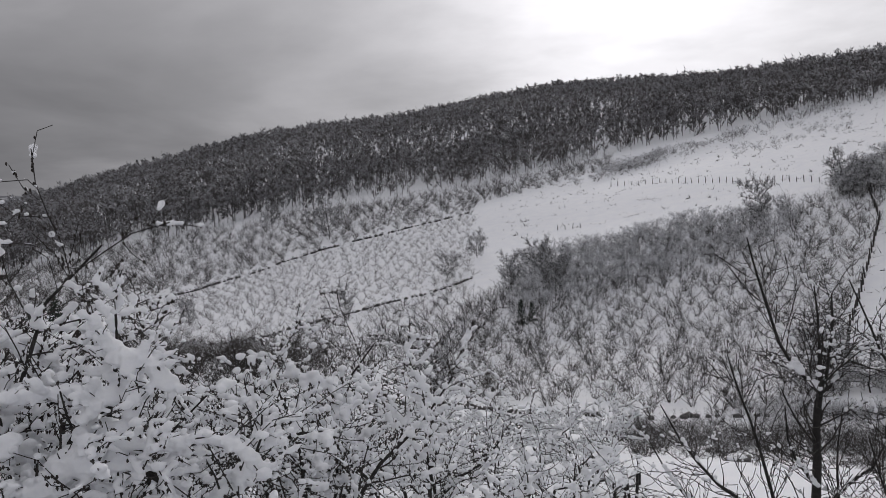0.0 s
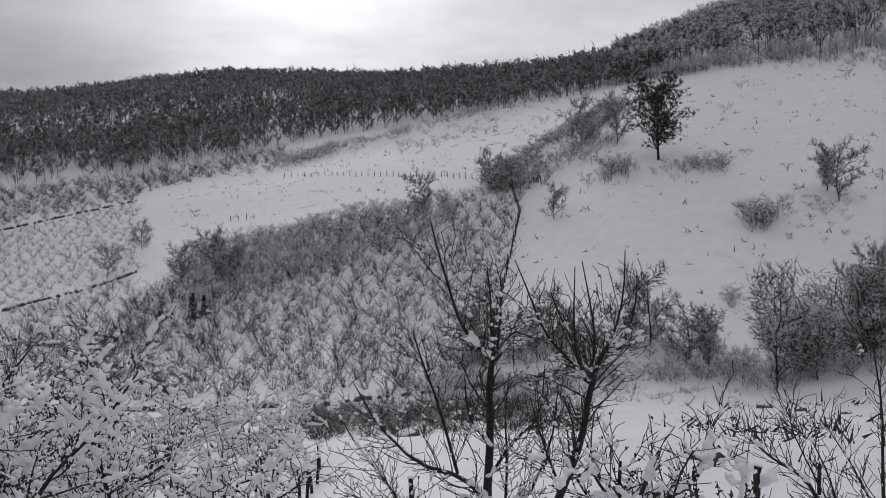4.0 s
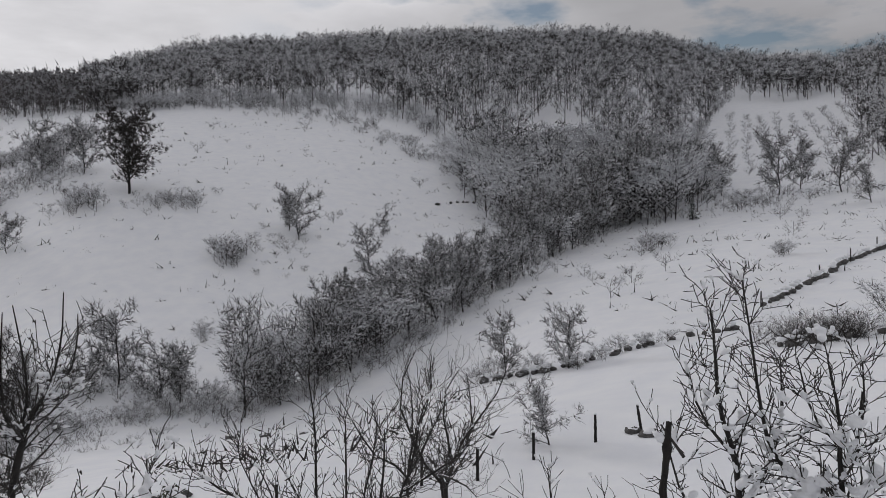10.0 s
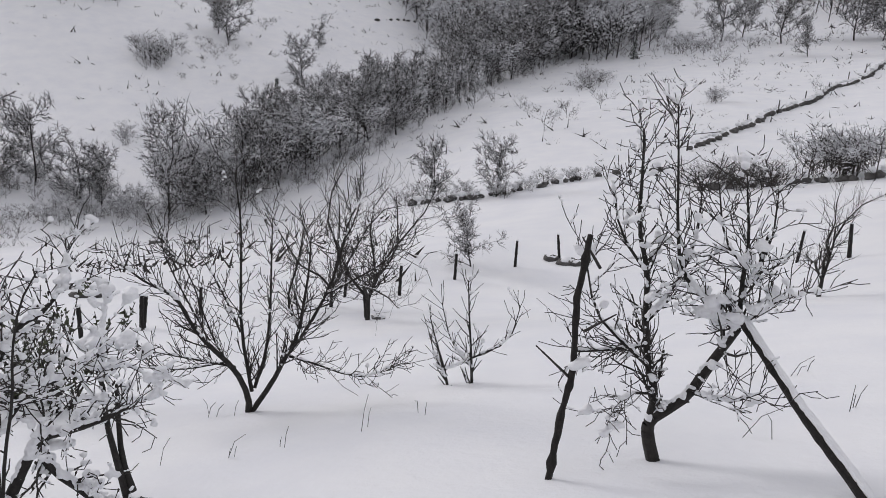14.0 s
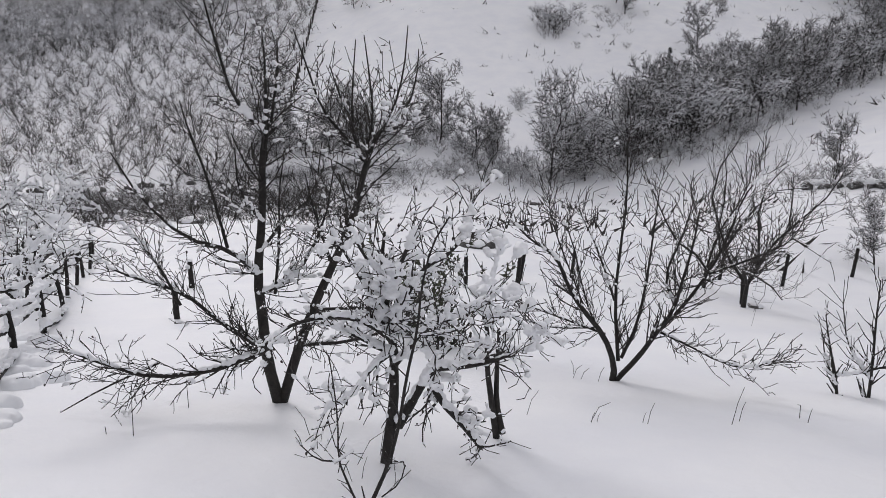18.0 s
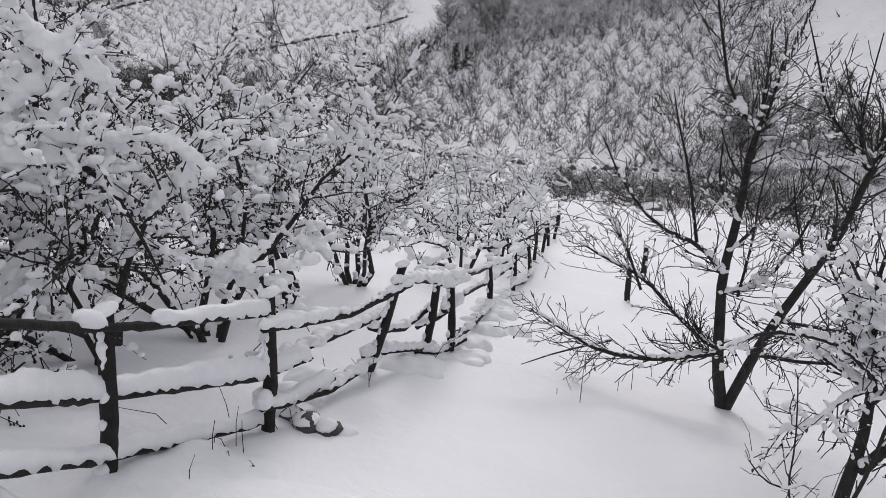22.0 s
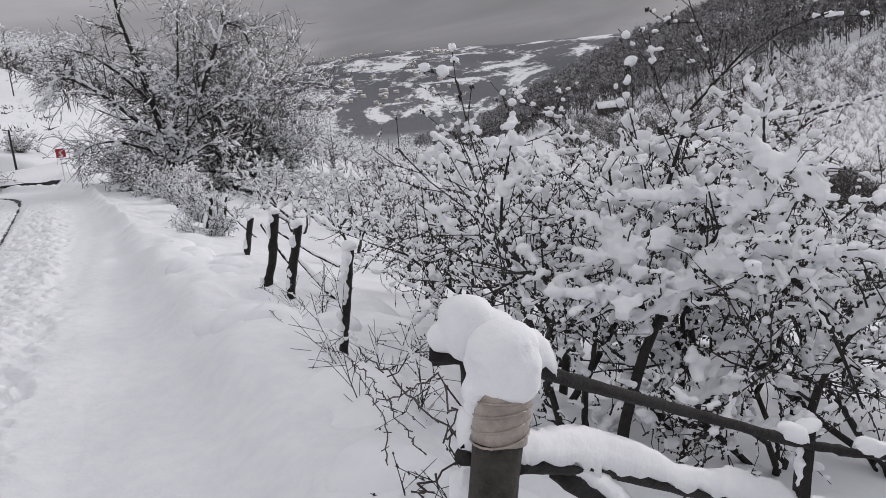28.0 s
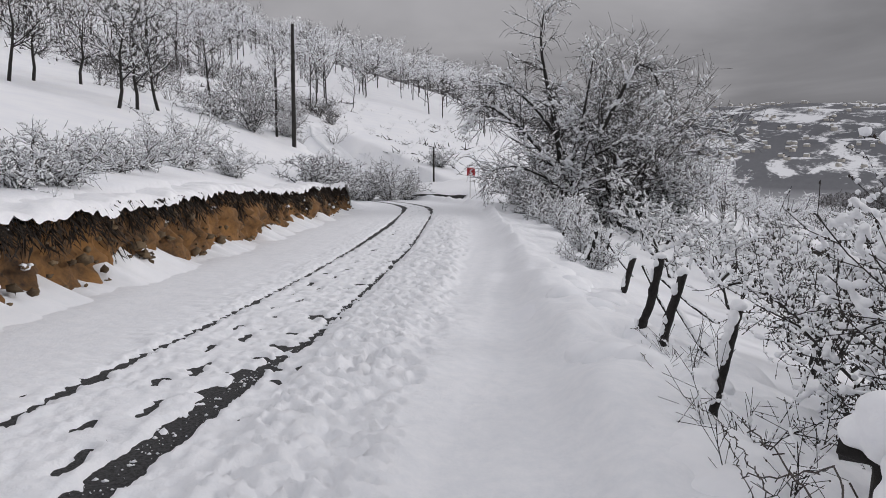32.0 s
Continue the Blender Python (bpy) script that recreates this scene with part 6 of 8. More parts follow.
def arched_plum():
    """The crooked tree close behind the first bay: an arching trunk and heavy level boughs."""
    g = np.random.default_rng(77)
    main = np.concatenate([
        limb([(-0.22, 0.1, 0), (-0.2, 0.35, 0.01), (-0.11, 0.65, 0.02), (0, 0.96, 0.03), (0.13, 1.16, 0.04), (0.28, 1.28, 0.05), (0.43, 1.37, 0.06), (0.61, 1.52, 0.07), (0.65, 1.75, 0.08), (0.7, 1.97, 0.09), (0.71, 2.25, 0.1)], 0.042, 0.006),
        limb([(0.43, 1.37, 0), (0.74, 1.35, -0.07), (0.9, 1.2, -0.15), (1.02, 0.86, -0.22), (1.08, 0.62, -0.3)], 0.022, 0.006),
        limb([(0, 0.96, 0), (-0.05, 1.32, 0.05), (-0.1, 1.46, 0.1), (-0.23, 1.68, 0.15), (-0.47, 1.75, 0.2)], 0.024, 0.005),
        limb([(0.61, 1.48, 0), (0.88, 1.42, -0.13), (1.17, 1.47, -0.27), (1.37, 1.25, -0.4)], 0.018, 0.005),
        limb([(0.83, 0.18, 0), (0.91, 0.57, 0.03), (1.06, 0.85, 0.07), (1.29, 1.08, 0.1), (1.56, 1.27, 0.13), (1.9, 1.3, 0.17), (2.05, 1.21, 0.2)], 0.030, 0.006),
        limb([(0.13, 1.16, 0), (-0.02, 1.27, -0.1), (-0.29, 1.28, -0.2), (-0.54, 1.35, -0.3)], 0.018, 0.005),
        limb([(-0.39, 0.15, 0), (-0.43, 0.55, 0.07), (-0.31, 0.9, 0.15), (-0.33, 1.25, 0.22), (-0.34, 1.49, 0.3)], 0.026, 0.005),
        limb([(-0.54, 0.26, 0), (-0.62, 0.65, 0.08), (-0.71, 1.06, 0.16), (-0.84, 1.42, 0.24), (-0.87, 1.78, 0.32), (-0.75, 2.23, 0.4)], 0.026, 0.005),
        limb([(0.1, -0.02, 0), (0.22, 0.44, 0.07), (0.4, 0.72, 0.15), (0.62, 0.87, 0.22), (0.63, 1.13, 0.3)], 0.022, 0.006),
        limb([(0.69, 1.94, 0), (0.85, 1.89, -0.05), (0.94, 1.75, -0.1)], 0.012, 0.005),
        limb([(1.31, 1.1, 0), (1.47, 1.31, 0), (1.49, 1.5, 0)], 0.012, 0.005),
        limb([(1.06, 0.81, 0), (1.31, 0.62, -0.1), (1.61, 0.5, -0.2), (1.72, 0.2, -0.3)], 0.016, 0.005),
        limb([(0.65, 1.71, 0), (0.37, 1.78, 0.1), (0.04, 1.78, 0.2), (-0.21, 1.77, 0.3)], 0.014, 0.005)])
    a, _ = shoots(g, main[main[:, 6] < 0.03], 2, 0.36, 55, 0.15, 3, 0.5, 0.1, 0.8, 0.0038)
    b, _ = shoots(g, a, 1, 0.15, 50, 0.1, 2, 0.6, 0.1, 0.8, 0.0028)
    tw = np.concatenate([a, b])
    load = merged([(*clots(g, main, 0.066, 0.45, 0.95, 0.35, 6), 0), (*clots(g, a, 0.046, 0.45, 0.75, 0.35, 2), 0), (*clots(g, b, 0.026, 0.4, 0.7, 0.3, 2), 0)])[:2]
    tree_thing("orchard_tree", main, tw, g, 0.0, facing(-30.0, 4.7), "arching plum tree with heavy draped snow and withered buds", "tree", "orchard trees", 7, 3, buds=900, bud_size=0.0095, melt=0.010, load=load)


def orchard():
    g = np.random.default_rng(31)
    near_kinds, mid_kinds, far_t = [], [], []
    for k in range(4):
        w, tw = plum_limbs(g, (2.6, 2.3, 2.8, 2.4)[k], 0.036, (4, 5, 4, 5)[k], (3, 2), (0.12, 0.05, 0.2, 0.1)[k], 1)
        near_kinds.append(tree_thing("orchard_tree", w, tw, g, 0.0, Matrix.Translation((0, 0, 0)), "bushy orchard tree thickly laden with fresh snow", "tree", "orchard trees", 6, 3, buds=1900, bud_size=0.010, melt=0.015, load=laden(g, w, tw, 0.038, 0.40, 0.82), stems=(4, 5, 4, 5)[k]))
    for k in range(4):
        w, tw = plum_limbs(g, 2.4, 0.04, 4, (3, 1), 0.05)
        tw[:, 6:] = np.maximum(tw[:, 6:], 0.006)
        mid_kinds.append(tree_thing("orchard_tree", w, tw, g, 0.0, Matrix.Translation((0, 0, 0)), "bushy orchard tree thickly laden with fresh snow", "tree", "orchard trees", 5, 3, buds=350, bud_size=0.012, melt=0.028, load=laden(g, w, tw, 0.054, 0.34, 0.9), stems=4))
    for k in range(5):
        w, tw = plum_limbs(g, 2.5, 0.06, 3, (2, 1), 0.1)
        tw[:, 6:] = np.maximum(tw[:, 6:], 0.016)
        far_t.append(template(g, w, tw, 0.070, 3, 0.92, 0.15))
    set_near = [(-21.5, 5.7), (-27.0, 6.0), (-37.0, 5.9),  (-13.5, 6.4), (-36.0, 7.6), (-8.0, 8.2), (-19.5, 8.4), (-28.0, 9.0), (-42.5, 9.0), (-44.5, 12.0), (-12.5, 10.2), (-2.5, 10.0), (-21.5, 11.0), (-35.5, 10.8)]
    placed = []
    for k, (az, d) in enumerate(set_near):
        src = near_kinds[k % 4]
        m = facing(az, d, 0.05, g.uniform(0, 360)) @ Matrix.Scale(g.uniform(0.92, 1.15), 4)
        if k < 4:
            src.matrix_world = m
        else:
            copy_thing(src, m)
        placed.append(spot(az, d)[:2])
    pts = sector(g, 900, -62, 13, 10, 48, test=lambda az, d: (az < np.interp(d, (4, 6, 8, 12, 15, 25, 48), (-13, -5, 2, 7.5, 10, 12, 13))) & (az > np.interp(d, (5, 8, 12, 17, 28, 44, 50), (-38, -43, -48, -52.5, -56, -58.5, -59))))
    pts = pts[np.argsort(np.hypot(pts[:, 0], pts[:, 1]))]
    far_pts, used = [], 0
    for p in pts:
        d = math.hypot(*p)
        gap = 1.9 + 0.012 * d
        if min(np.hypot(*(np.array(placed) - p).T)) < gap:
            continue
        placed.append(p)
        if d < 21:
            src = mid_kinds[used % 4]
            m = Matrix.Translation((p[0], p[1], float(ground(*p)) - 0.05)) @ Matrix.Rotation(g.uniform(0, 6.28), 4, "Z")
            if used < 4:
                src.matrix_world = m
            else:
                copy_thing(src, m)
            used += 1
        else:
            far_pts.append(p)
    sown(g, "orchard_thicket", far_t, far_pts, [M["twig"], M["snow_cap"]], "thicket of snow-covered orchard trees down the slope", "orchard trees", (0.85, 1.25))


arched_plum()
orchard()


# ---------------------------------------------------------------- the lane
def lane_point(u, v, z=0.0):
    """A place on the lane: metres along, metres to the lower side of its middle line."""
    vb = v + bend(u)
    return np.stack([u * ALONG[0] + vb * ACROSS[0], u * ALONG[1] + vb * ACROSS[1], z + 0 * vb], -1)


def cells(x, y, size, seed):
    """Rounded lumps like trodden snow: 1 at the top of each, 0 at the joints."""
    x, y = x / size, y / size
    i0, j0 = np.floor(x).astype(np.int64), np.floor(y).astype(np.int64)
    best = np.full(x.shape, 9.0)
    for di in (-1, 0, 1):
        for dj in (-1, 0, 1):
            i, j = i0 + di, j0 + dj
            h = (i * 73856093 ^ j * 19349663 ^ seed * 83492791) & 0xFFFFF
            a, b = (h * 1103515245 >> 7 & 1023) / 1023.0, (h * 134775813 >> 9 & 1023) / 1023.0
            best = np.minimum(best, (x - i - a) ** 2 + (y - j - b) ** 2)
    return np.clip(1 - best * 1.1, 0, 1)


def make_lane():
    us = np.concatenate([np.arange(-2.0, 3.2, 0.09), np.arange(3.2, 13, 0.05), np.arange(13, 22, 0.07), np.arange(22, 40, 0.11), np.arange(40, 74, 0.2)])
    vs = np.concatenate([np.arange(-6.6, -5.0, 0.1), np.arange(-5.0, -3.95, 0.07), np.arange(-3.95, -3.3, 0.03), np.arange(-3.3, -2.75, 0.045), np.arange(-2.75, -1.8, 0.03), np.arange(-1.8, -0.3, 0.045), np.arange(-0.3, 3.5, 0.085)])
    u, v = np.meshgrid(us, vs, indexing="ij")
    xyz = lane_point(u, v)
    x, y = xyz[..., 0], xyz[..., 1]
    n1, n2, n3 = value_noise(x, y, 0.28, 3), value_noise(x, y, 0.10, 4), value_noise(x, y, 0.9, 5)
    # trodden lumps, most towards the near track
    worn = smooth(-4.8, -3.9, v) * (1 - smooth(-0.9, -0.35, v + 0.2 * n3))
    worn = worn * (0.8 + 0.2 * smooth(-2.6, -2.0, v)) * (1 - 0.7 * smooth(28, 42, u))
    lump = cells(x + 0.04 * n1, y + 0.04 * n2, 0.12, 1) * 0.45 + cells(x, y, 0.07, 2) * 0.3 + 0.12 * n2
    h = 0.060 + 0.010 * n3 + worn * ((0.105 + 0.11 * smooth(-2.0, -1.75, v)) * lump - 0.040 + 0.018 * n1) + 0.03 * smooth(-5.0, -6.4, v)
    h = h + (1 - worn) * 0.006 * n1 * smooth(-1.0, -4.5, v)
    # wheel tracks: the near one worn wide to the asphalt close by, both ragged further on
    wob = 0.05 * value_noise(u, u * 0, 3.0, 8)
    rag = 0.035 * value_noise(x, y, 0.13, 20) + 0.02 * value_noise(x, y, 0.06, 21)
    tread = 0.5 + 0.5 * np.sin(u * 2 * math.pi / 0.24 + 3 * value_noise(u, v, 0.5, 22))
    wide = 0.072 + 0.061 * smooth(7.5, 6.6, u) + 0.02 * smooth(12, 8, u) + 0.14 * smooth(36, 48, u)
    near_rut = np.interp(u, (4, 5.2, 7.3, 9, 15, 21, 34, 49), (-2.56, -2.48, -2.34, -2.12, -2.03, -1.95, -2.1, -2.4))
    far_rut = np.interp(u, (6, 7, 9.2, 11.2, 14.3, 21, 29, 40), (-3.84, -3.82, -3.66, -3.56, -3.45, -3.4, -3.4, -3.7))
    t1 = smooth(0.05, -0.03, np.abs(v - near_rut - wob * 0.3) - wide + rag + 0.06 * tread * smooth(6.8, 8.0, u))
    t2 = smooth(0.05, -0.03, np.abs(v - far_rut - wob * 0.3) - 0.075 - 0.12 * smooth(36, 48, u) + rag + 0.055 * tread - 0.05 * smooth(18, 26, u) * smooth(36, 30, u))
    t3 = smooth(0.30, 0.12, np.abs(v + 1.80 - wob)) * 0.4 + smooth(0.25, 0.1, np.abs(v + 4.05 - wob)) * 0.5 + smooth(0.3, 0.1, np.abs(v + 5.1 - wob)) * 0.3
    h = h - 0.014 * t3
    bits = np.clip(value_noise(x, y, 0.16, 23) * 1.6 - 0.75, 0, 1) * 0.12
    h = h * (1 - t1) + (-0.02 + bits) * t1
    h = h * (1 - t2) + (-0.02) * t2
    # faint old ruts towards the lower side
    old = np.interp(u, (4, 8, 14, 22), (-0.35, 0.05, 0.5, 0.9))
    h = h - 0.03 * smooth(0.30, 0.05, np.abs(v - old + 0.95)) - 0.035 * smooth(0.30, 0.05, np.abs(v - old - 0.05 * np.sin(u))) + 0.025 * smooth(0.3, 0.0, np.abs(v - old + 0.45)) + 0.012 * n1 * smooth(-1.2, -0.6, v)
    g = np.random.default_rng(2)
    prints = []
    # boot prints beside the ruts, scuffed streaks between them, pits in the trodden strip, a lone trail further down
    for k in range(70):
        prints.append((6.7 + k * 0.62 + g.normal() * 0.05, float(np.interp(6.7 + k * 0.62, (6, 9, 15, 30), (-2.55, -2.42, -2.3, -2.25))) + g.normal() * 0.03, 0.085, 0.16, 1.1))
        prints.append((4.4 + k * 0.66 + g.normal() * 0.06, -3.05 + (0.16 if k % 2 else -0.13) + g.normal() * 0.04, 0.05, g.uniform(0.06, 0.14), 3.2))
    for k in range(210):
        prints.append((g.uniform(3.3, 30), g.uniform(-2.2, -1.0), g.uniform(0.028, 0.058), g.uniform(0.04, 0.14), g.uniform(1.0, 2.0)))
    for k in range(90):
        prints.append((g.uniform(12, 26), g.uniform(-1.9, -0.7), g.uniform(0.04, 0.08), g.uniform(0.05, 0.12), 1.0))
    for k in range(34):
        prints.append((4.0 + k * 0.62, float(np.interp(4 + k * 0.62, (4, 7, 12), (-1.15, -0.85, -0.65))) + (0.08 if k % 2 else -0.08) + g.normal() * 0.03, 0.075, 0.05, 1.8))
    for k in range(14):
        prints.append((4.0 + k * 0.7, float(np.interp(4 + k * 0.7, (4, 8, 14), (-0.35, 0.05, 0.55))) + (0.06 if k % 2 else -0.06), 0.06, g.uniform(0.03, 0.1), 1.3))
    for pu, pv, size, deep, long in prints:
        i0, i1 = np.searchsorted(us, (pu - 0.4, pu + 0.4))
        j0, j1 = np.searchsorted(vs, (pv - 0.3, pv + 0.3))
        du, dv = (u[i0:i1, j0:j1] - pu) / (size * 1.3 * long), (v[i0:i1, j0:j1] - pv) / size
        r2 = (du ** 2 + dv ** 2) * np.clip(1 + 1.3 * n2[i0:i1, j0:j1] + 0.8 * n1[i0:i1, j0:j1], 0.35, 3)
        h[i0:i1, j0:j1] += -deep * np.exp(-r2 ** 2) + 0.04 * deep * np.exp(-(np.sqrt(r2) - 1.5) ** 2 * 6)
    h = np.maximum(h, 0.0 + 0.05 * smooth(-1.1, -0.95, v))
    # soft swells of the verge, which run into the slope below
    edge = smooth(0.15, 0.95, v)
    soft = 0.05 + 0.20 * np.exp(-((v - 0.75) / 0.42) ** 2) * (0.7 + 0.6 * value_noise(x, y, 1.6, 33)) - 0.12 * smooth(0.95, 1.4, v) + 0.12 * np.abs(value_noise(x, y, 1.0, 30)) * smooth(0.8, 1.4, v) + 0.20 * cells(x, y, 0.75, 9) * smooth(0.85, 1.3, v) + 0.015 * value_noise(x, y, 0.35, 31)
    h = (h + 0.03) * (1 - edge) + (ground(x, y) + soft) * edge
    h = h - 0.22 * smooth(2.9, 3.45, v) - 0.30 * smooth(0.0, -1.0, u) * smooth(0.0, 0.7, v) - 0.14 * smooth(-1.3, -2.0, u)
    n = len(vs)
    i, j = np.meshgrid(np.arange(len(us) - 1), np.arange(n - 1), indexing="ij")
    q = np.stack([i * n + j, i * n + j + 1, (i + 1) * n + j + 1, (i + 1) * n + j], -1).reshape(-1, 4)[:, ::-1]
    snow = mesh_of("road_snow", np.stack([x, y, h], -1).reshape(-1, 3), q, smooth_faces=True, slots=[M["trodden"]])
    tagged(new("road_snow", snow), "trodden snow on the lane with wheel ruts and footprints", "snow", kind="structure")
    vs2 = np.array([-6.0, -3.0, -0.6])
    us2 = np.arange(-1.6, 74, 1.0)
    u, v = np.meshgrid(us2, vs2, indexing="ij")
    i, j = np.meshgrid(np.arange(len(us2) - 1), np.arange(2), indexing="ij")
    q = np.stack([i * 3 + j, i * 3 + j + 1, (i + 1) * 3 + j + 1, (i + 1) * 3 + j], -1).reshape(-1, 4)[:, ::-1]
    # crumbs of snow left on the bare track
    k = 420
    cu = 3.0 + 12 * g.random(k) ** 1.6
    c = lane_point(cu, np.interp(cu, (4, 5.2, 7.3, 9, 15), (-2.56, -2.48, -2.34, -2.12, -2.03)) + g.normal(size=k) * 0.075, 0.07)
    vv, qq = lumps(g, c, 0.004 + 0.02 * g.random(k) ** 4, 0.6, 3, 5, 0.3)
    tagged(new("snow_crumbs", mesh_of("snow_crumbs", vv, qq, smooth_faces=True, slots=[M["trodden"]])), "crumbs of snow on the bare wheel track", "snow", kind="stuff")
    tagged(new("road", mesh_of("road", lane_point(u, v, 0.066).reshape(-1, 3), q, slots=[M["asphalt"]])), "wet dark asphalt lane showing through the snow", "road", kind="structure")


make_lane()


def make_bank():
    """The raw cut above the lane: a broken wall of soil, stones in it, and a lip of snow."""
    bank = thing("cut_bank", None, "raw brown soil bank cut beside the lane, topped with snow", "bank", kind="structure")
    us = np.concatenate([np.arange(4, 28, 0.07), np.arange(28, 44.5, 0.12)])
    ts_ = np.linspace(0, 1, 26)
    u, t = np.meshgrid(us, ts_, indexing="ij")
    end = smooth(42.5, 39.5, u)
    top = (1.50 + 0.16 * value_noise(u, 0 * u, 3.1, 3) + 0.06 * value_noise(u, 0 * u, 0.7, 4)) * (0.15 + 0.85 * end)
    z = t * top - 0.05
    ledge = value_noise(u * 0.35 + 0.3 * z, z, 0.16, 8)
    out = 0.20 * value_noise(u, z, 0.9, 5) + 0.16 * value_noise(u, z, 0.33, 6) + 0.09 * value_noise(u, z, 0.12, 7) + 0.09 * np.round(ledge * 2) / 2
    v = -6.42 - 0.42 * t + out * np.sin(math.pi * np.clip(t, 0.08, 0.95))
    p = lane_point(u, v)
    p[..., 2] = z
    n = len(ts_)
    i, j = np.meshgrid(np.arange(len(us) - 1), np.arange(n - 1), indexing="ij")
    q = np.stack([i * n + j, i * n + j + 1, (i + 1) * n + j + 1, (i + 1) * n + j], -1).reshape(-1, 4)
    part_mesh("soil", mesh_of("soil", p.reshape(-1, 3), q, slots=[M["soil"]]), bank, "crumbling orange-brown soil face")
    g = np.random.default_rng(9)
    for k in range(280):
        uu, tt = 8 + 33 * g.random() ** 1.4, g.beta(1.3, 1.6)
        c = lane_point(np.array(uu), np.array(-6.40 - 0.40 * tt + 0.05))
        c[2] = tt * 1.4
        v_, q_ = lumps(g, [c], [0.03 + 0.12 * g.random() ** 3], 0.6, 4, 6, 0.55)
        part_mesh("stone", mesh_of("stone", v_, q_, slots=[M["clod"]]), bank)
    # dark mat of roots and dead grass under the turf edge
    def rim(u):
        return (1.50 + 0.16 * value_noise(u, 0 * u, 3.1, 3) + 0.06 * value_noise(u, 0 * u, 0.7, 4)) * (0.15 + 0.85 * smooth(42.5, 39.5, u))
    cnt = 8200
    uu = g.uniform(5, 43, cnt)
    drop = g.beta(1.1, 2.2, cnt) * 0.95 * (0.5 + 0.8 * np.abs(value_noise(uu, uu * 0, 1.7, 41)))
    base = lane_point(uu, -6.72 + 0.02 * g.normal(size=cnt) + drop * 0.22)
    base[:, 2] = rim(uu) + 0.04 - drop
    way = unit(np.column_stack([g.normal(size=(cnt, 2)) * 0.5, np.full(cnt, -1.0)]) + np.array([ACROSS[0], ACROSS[1], 0]) * 0.45)
    v_, q_ = slivers(g, base, way, g.uniform(0.08, 0.30, cnt), g.uniform(0.012, 0.05, cnt))
    part_mesh("root_mat", mesh_of("root_mat", v_, (), q_, slots=[M["root"]]), bank, "dark fringe of roots and dead grass")["kind"] = "stuff"
    # snow lip with hanging tongues
    u, t = np.meshgrid(us, np.linspace(0, 1, 12), indexing="ij")
    top = rim(u)
    tongue = 0.02 + 0.30 * np.clip(value_noise(u, 0 * u, 0.9, 12) - 0.15, 0, 1) + 0.16 * np.abs(value_noise(u, 0 * u, 0.22, 13)) + 0.05 * np.abs(value_noise(u, 0 * u, 0.09, 19))
    v = -7.9 + 1.18 * np.minimum(t / 0.6, 1) + 0.16 * smooth(0.6, 1.0, t) + 0.05 * value_noise(u, 0 * u, 0.5, 15)
    z = top + 0.09 + 0.06 * value_noise(u, t, 0.4, 14) + 0.05 * value_noise(u, v, 0.15, 24) - np.clip(t - 0.6, 0, 1) / 0.4 * (tongue * 0.6 + 0.07)
    z = np.where(t < 0.6, z + (1 - t / 0.6) * 0.05, z) - 0.16 * (t == 0)
    p = lane_point(u, v)
    p[..., 2] = z
    i, j = np.meshgrid(np.arange(len(us) - 1), np.arange(11), indexing="ij")
    q = np.stack([i * 12 + j, i * 12 + j + 1, (i + 1) * 12 + j + 1, (i + 1) * 12 + j], -1).reshape(-1, 4)[:, ::-1]
    part_mesh("snow_lip", mesh_of("snow_lip", p.reshape(-1, 3), q, smooth_faces=True, slots=[M["snow_cap"]]), bank, "ragged overhanging lip of snow")
    # patches caught on ledges
    c, sz = [], []
    for k in range(26):
        uu, tt = g.uniform(8, 41), g.uniform(0.35, 0.98)
        o_ = lane_point(np.array(uu), np.array(-6.36 - 0.40 * tt))
        o_[2] = tt * 1.4
        for _ in range(3):
            c.append(o_ + np.array([ALONG[0], ALONG[1], 0]) * g.normal() * 0.08 + [0, 0, g.normal() * 0.02])
            sz.append(g.uniform(0.025, 0.07))
    v_, q_ = lumps(g, c, np.array(sz), 0.6, 4, 7, 0.2)
    part_mesh("ledge_snow", mesh_of("ledge_snow", v_, q_, smooth_faces=True, slots=[M["snow_cap"]]), bank, "scraps of snow on ledges")["kind"] = "stuff"
    # snow drift at the foot, with pointed tongues up the soil
    u, t = np.meshgrid(us, np.linspace(0, 1, 16), indexing="ij")
    v = -6.85 + 1.45 * t
    peak = np.abs(value_noise(u, 0 * u, 1.5, 16))
    foot = 0.12 + 0.52 * peak ** 1.3 + 0.20 * np.abs(value_noise(u, 0 * u, 0.42, 17)) + 0.05 * value_noise(u, 0 * u, 0.13, 18)
    z = 0.03 + foot * (1 - t) ** 1.5 + 0.03 * value_noise(u, v, 0.3, 18) * (1 - t) - 0.04 * t
    p = lane_point(u, v)
    p[..., 2] = z
    i, j = np.meshgrid(np.arange(len(us) - 1), np.arange(15), indexing="ij")
    q = np.stack([i * 16 + j, i * 16 + j + 1, (i + 1) * 16 + j + 1, (i + 1) * 16 + j], -1).reshape(-1, 4)[:, ::-1]
    part_mesh("snow_drift", mesh_of("snow_drift", p.reshape(-1, 3), q, smooth_faces=True, slots=[M["snow"]]), bank, "drift of clean snow along the foot")


make_bank()

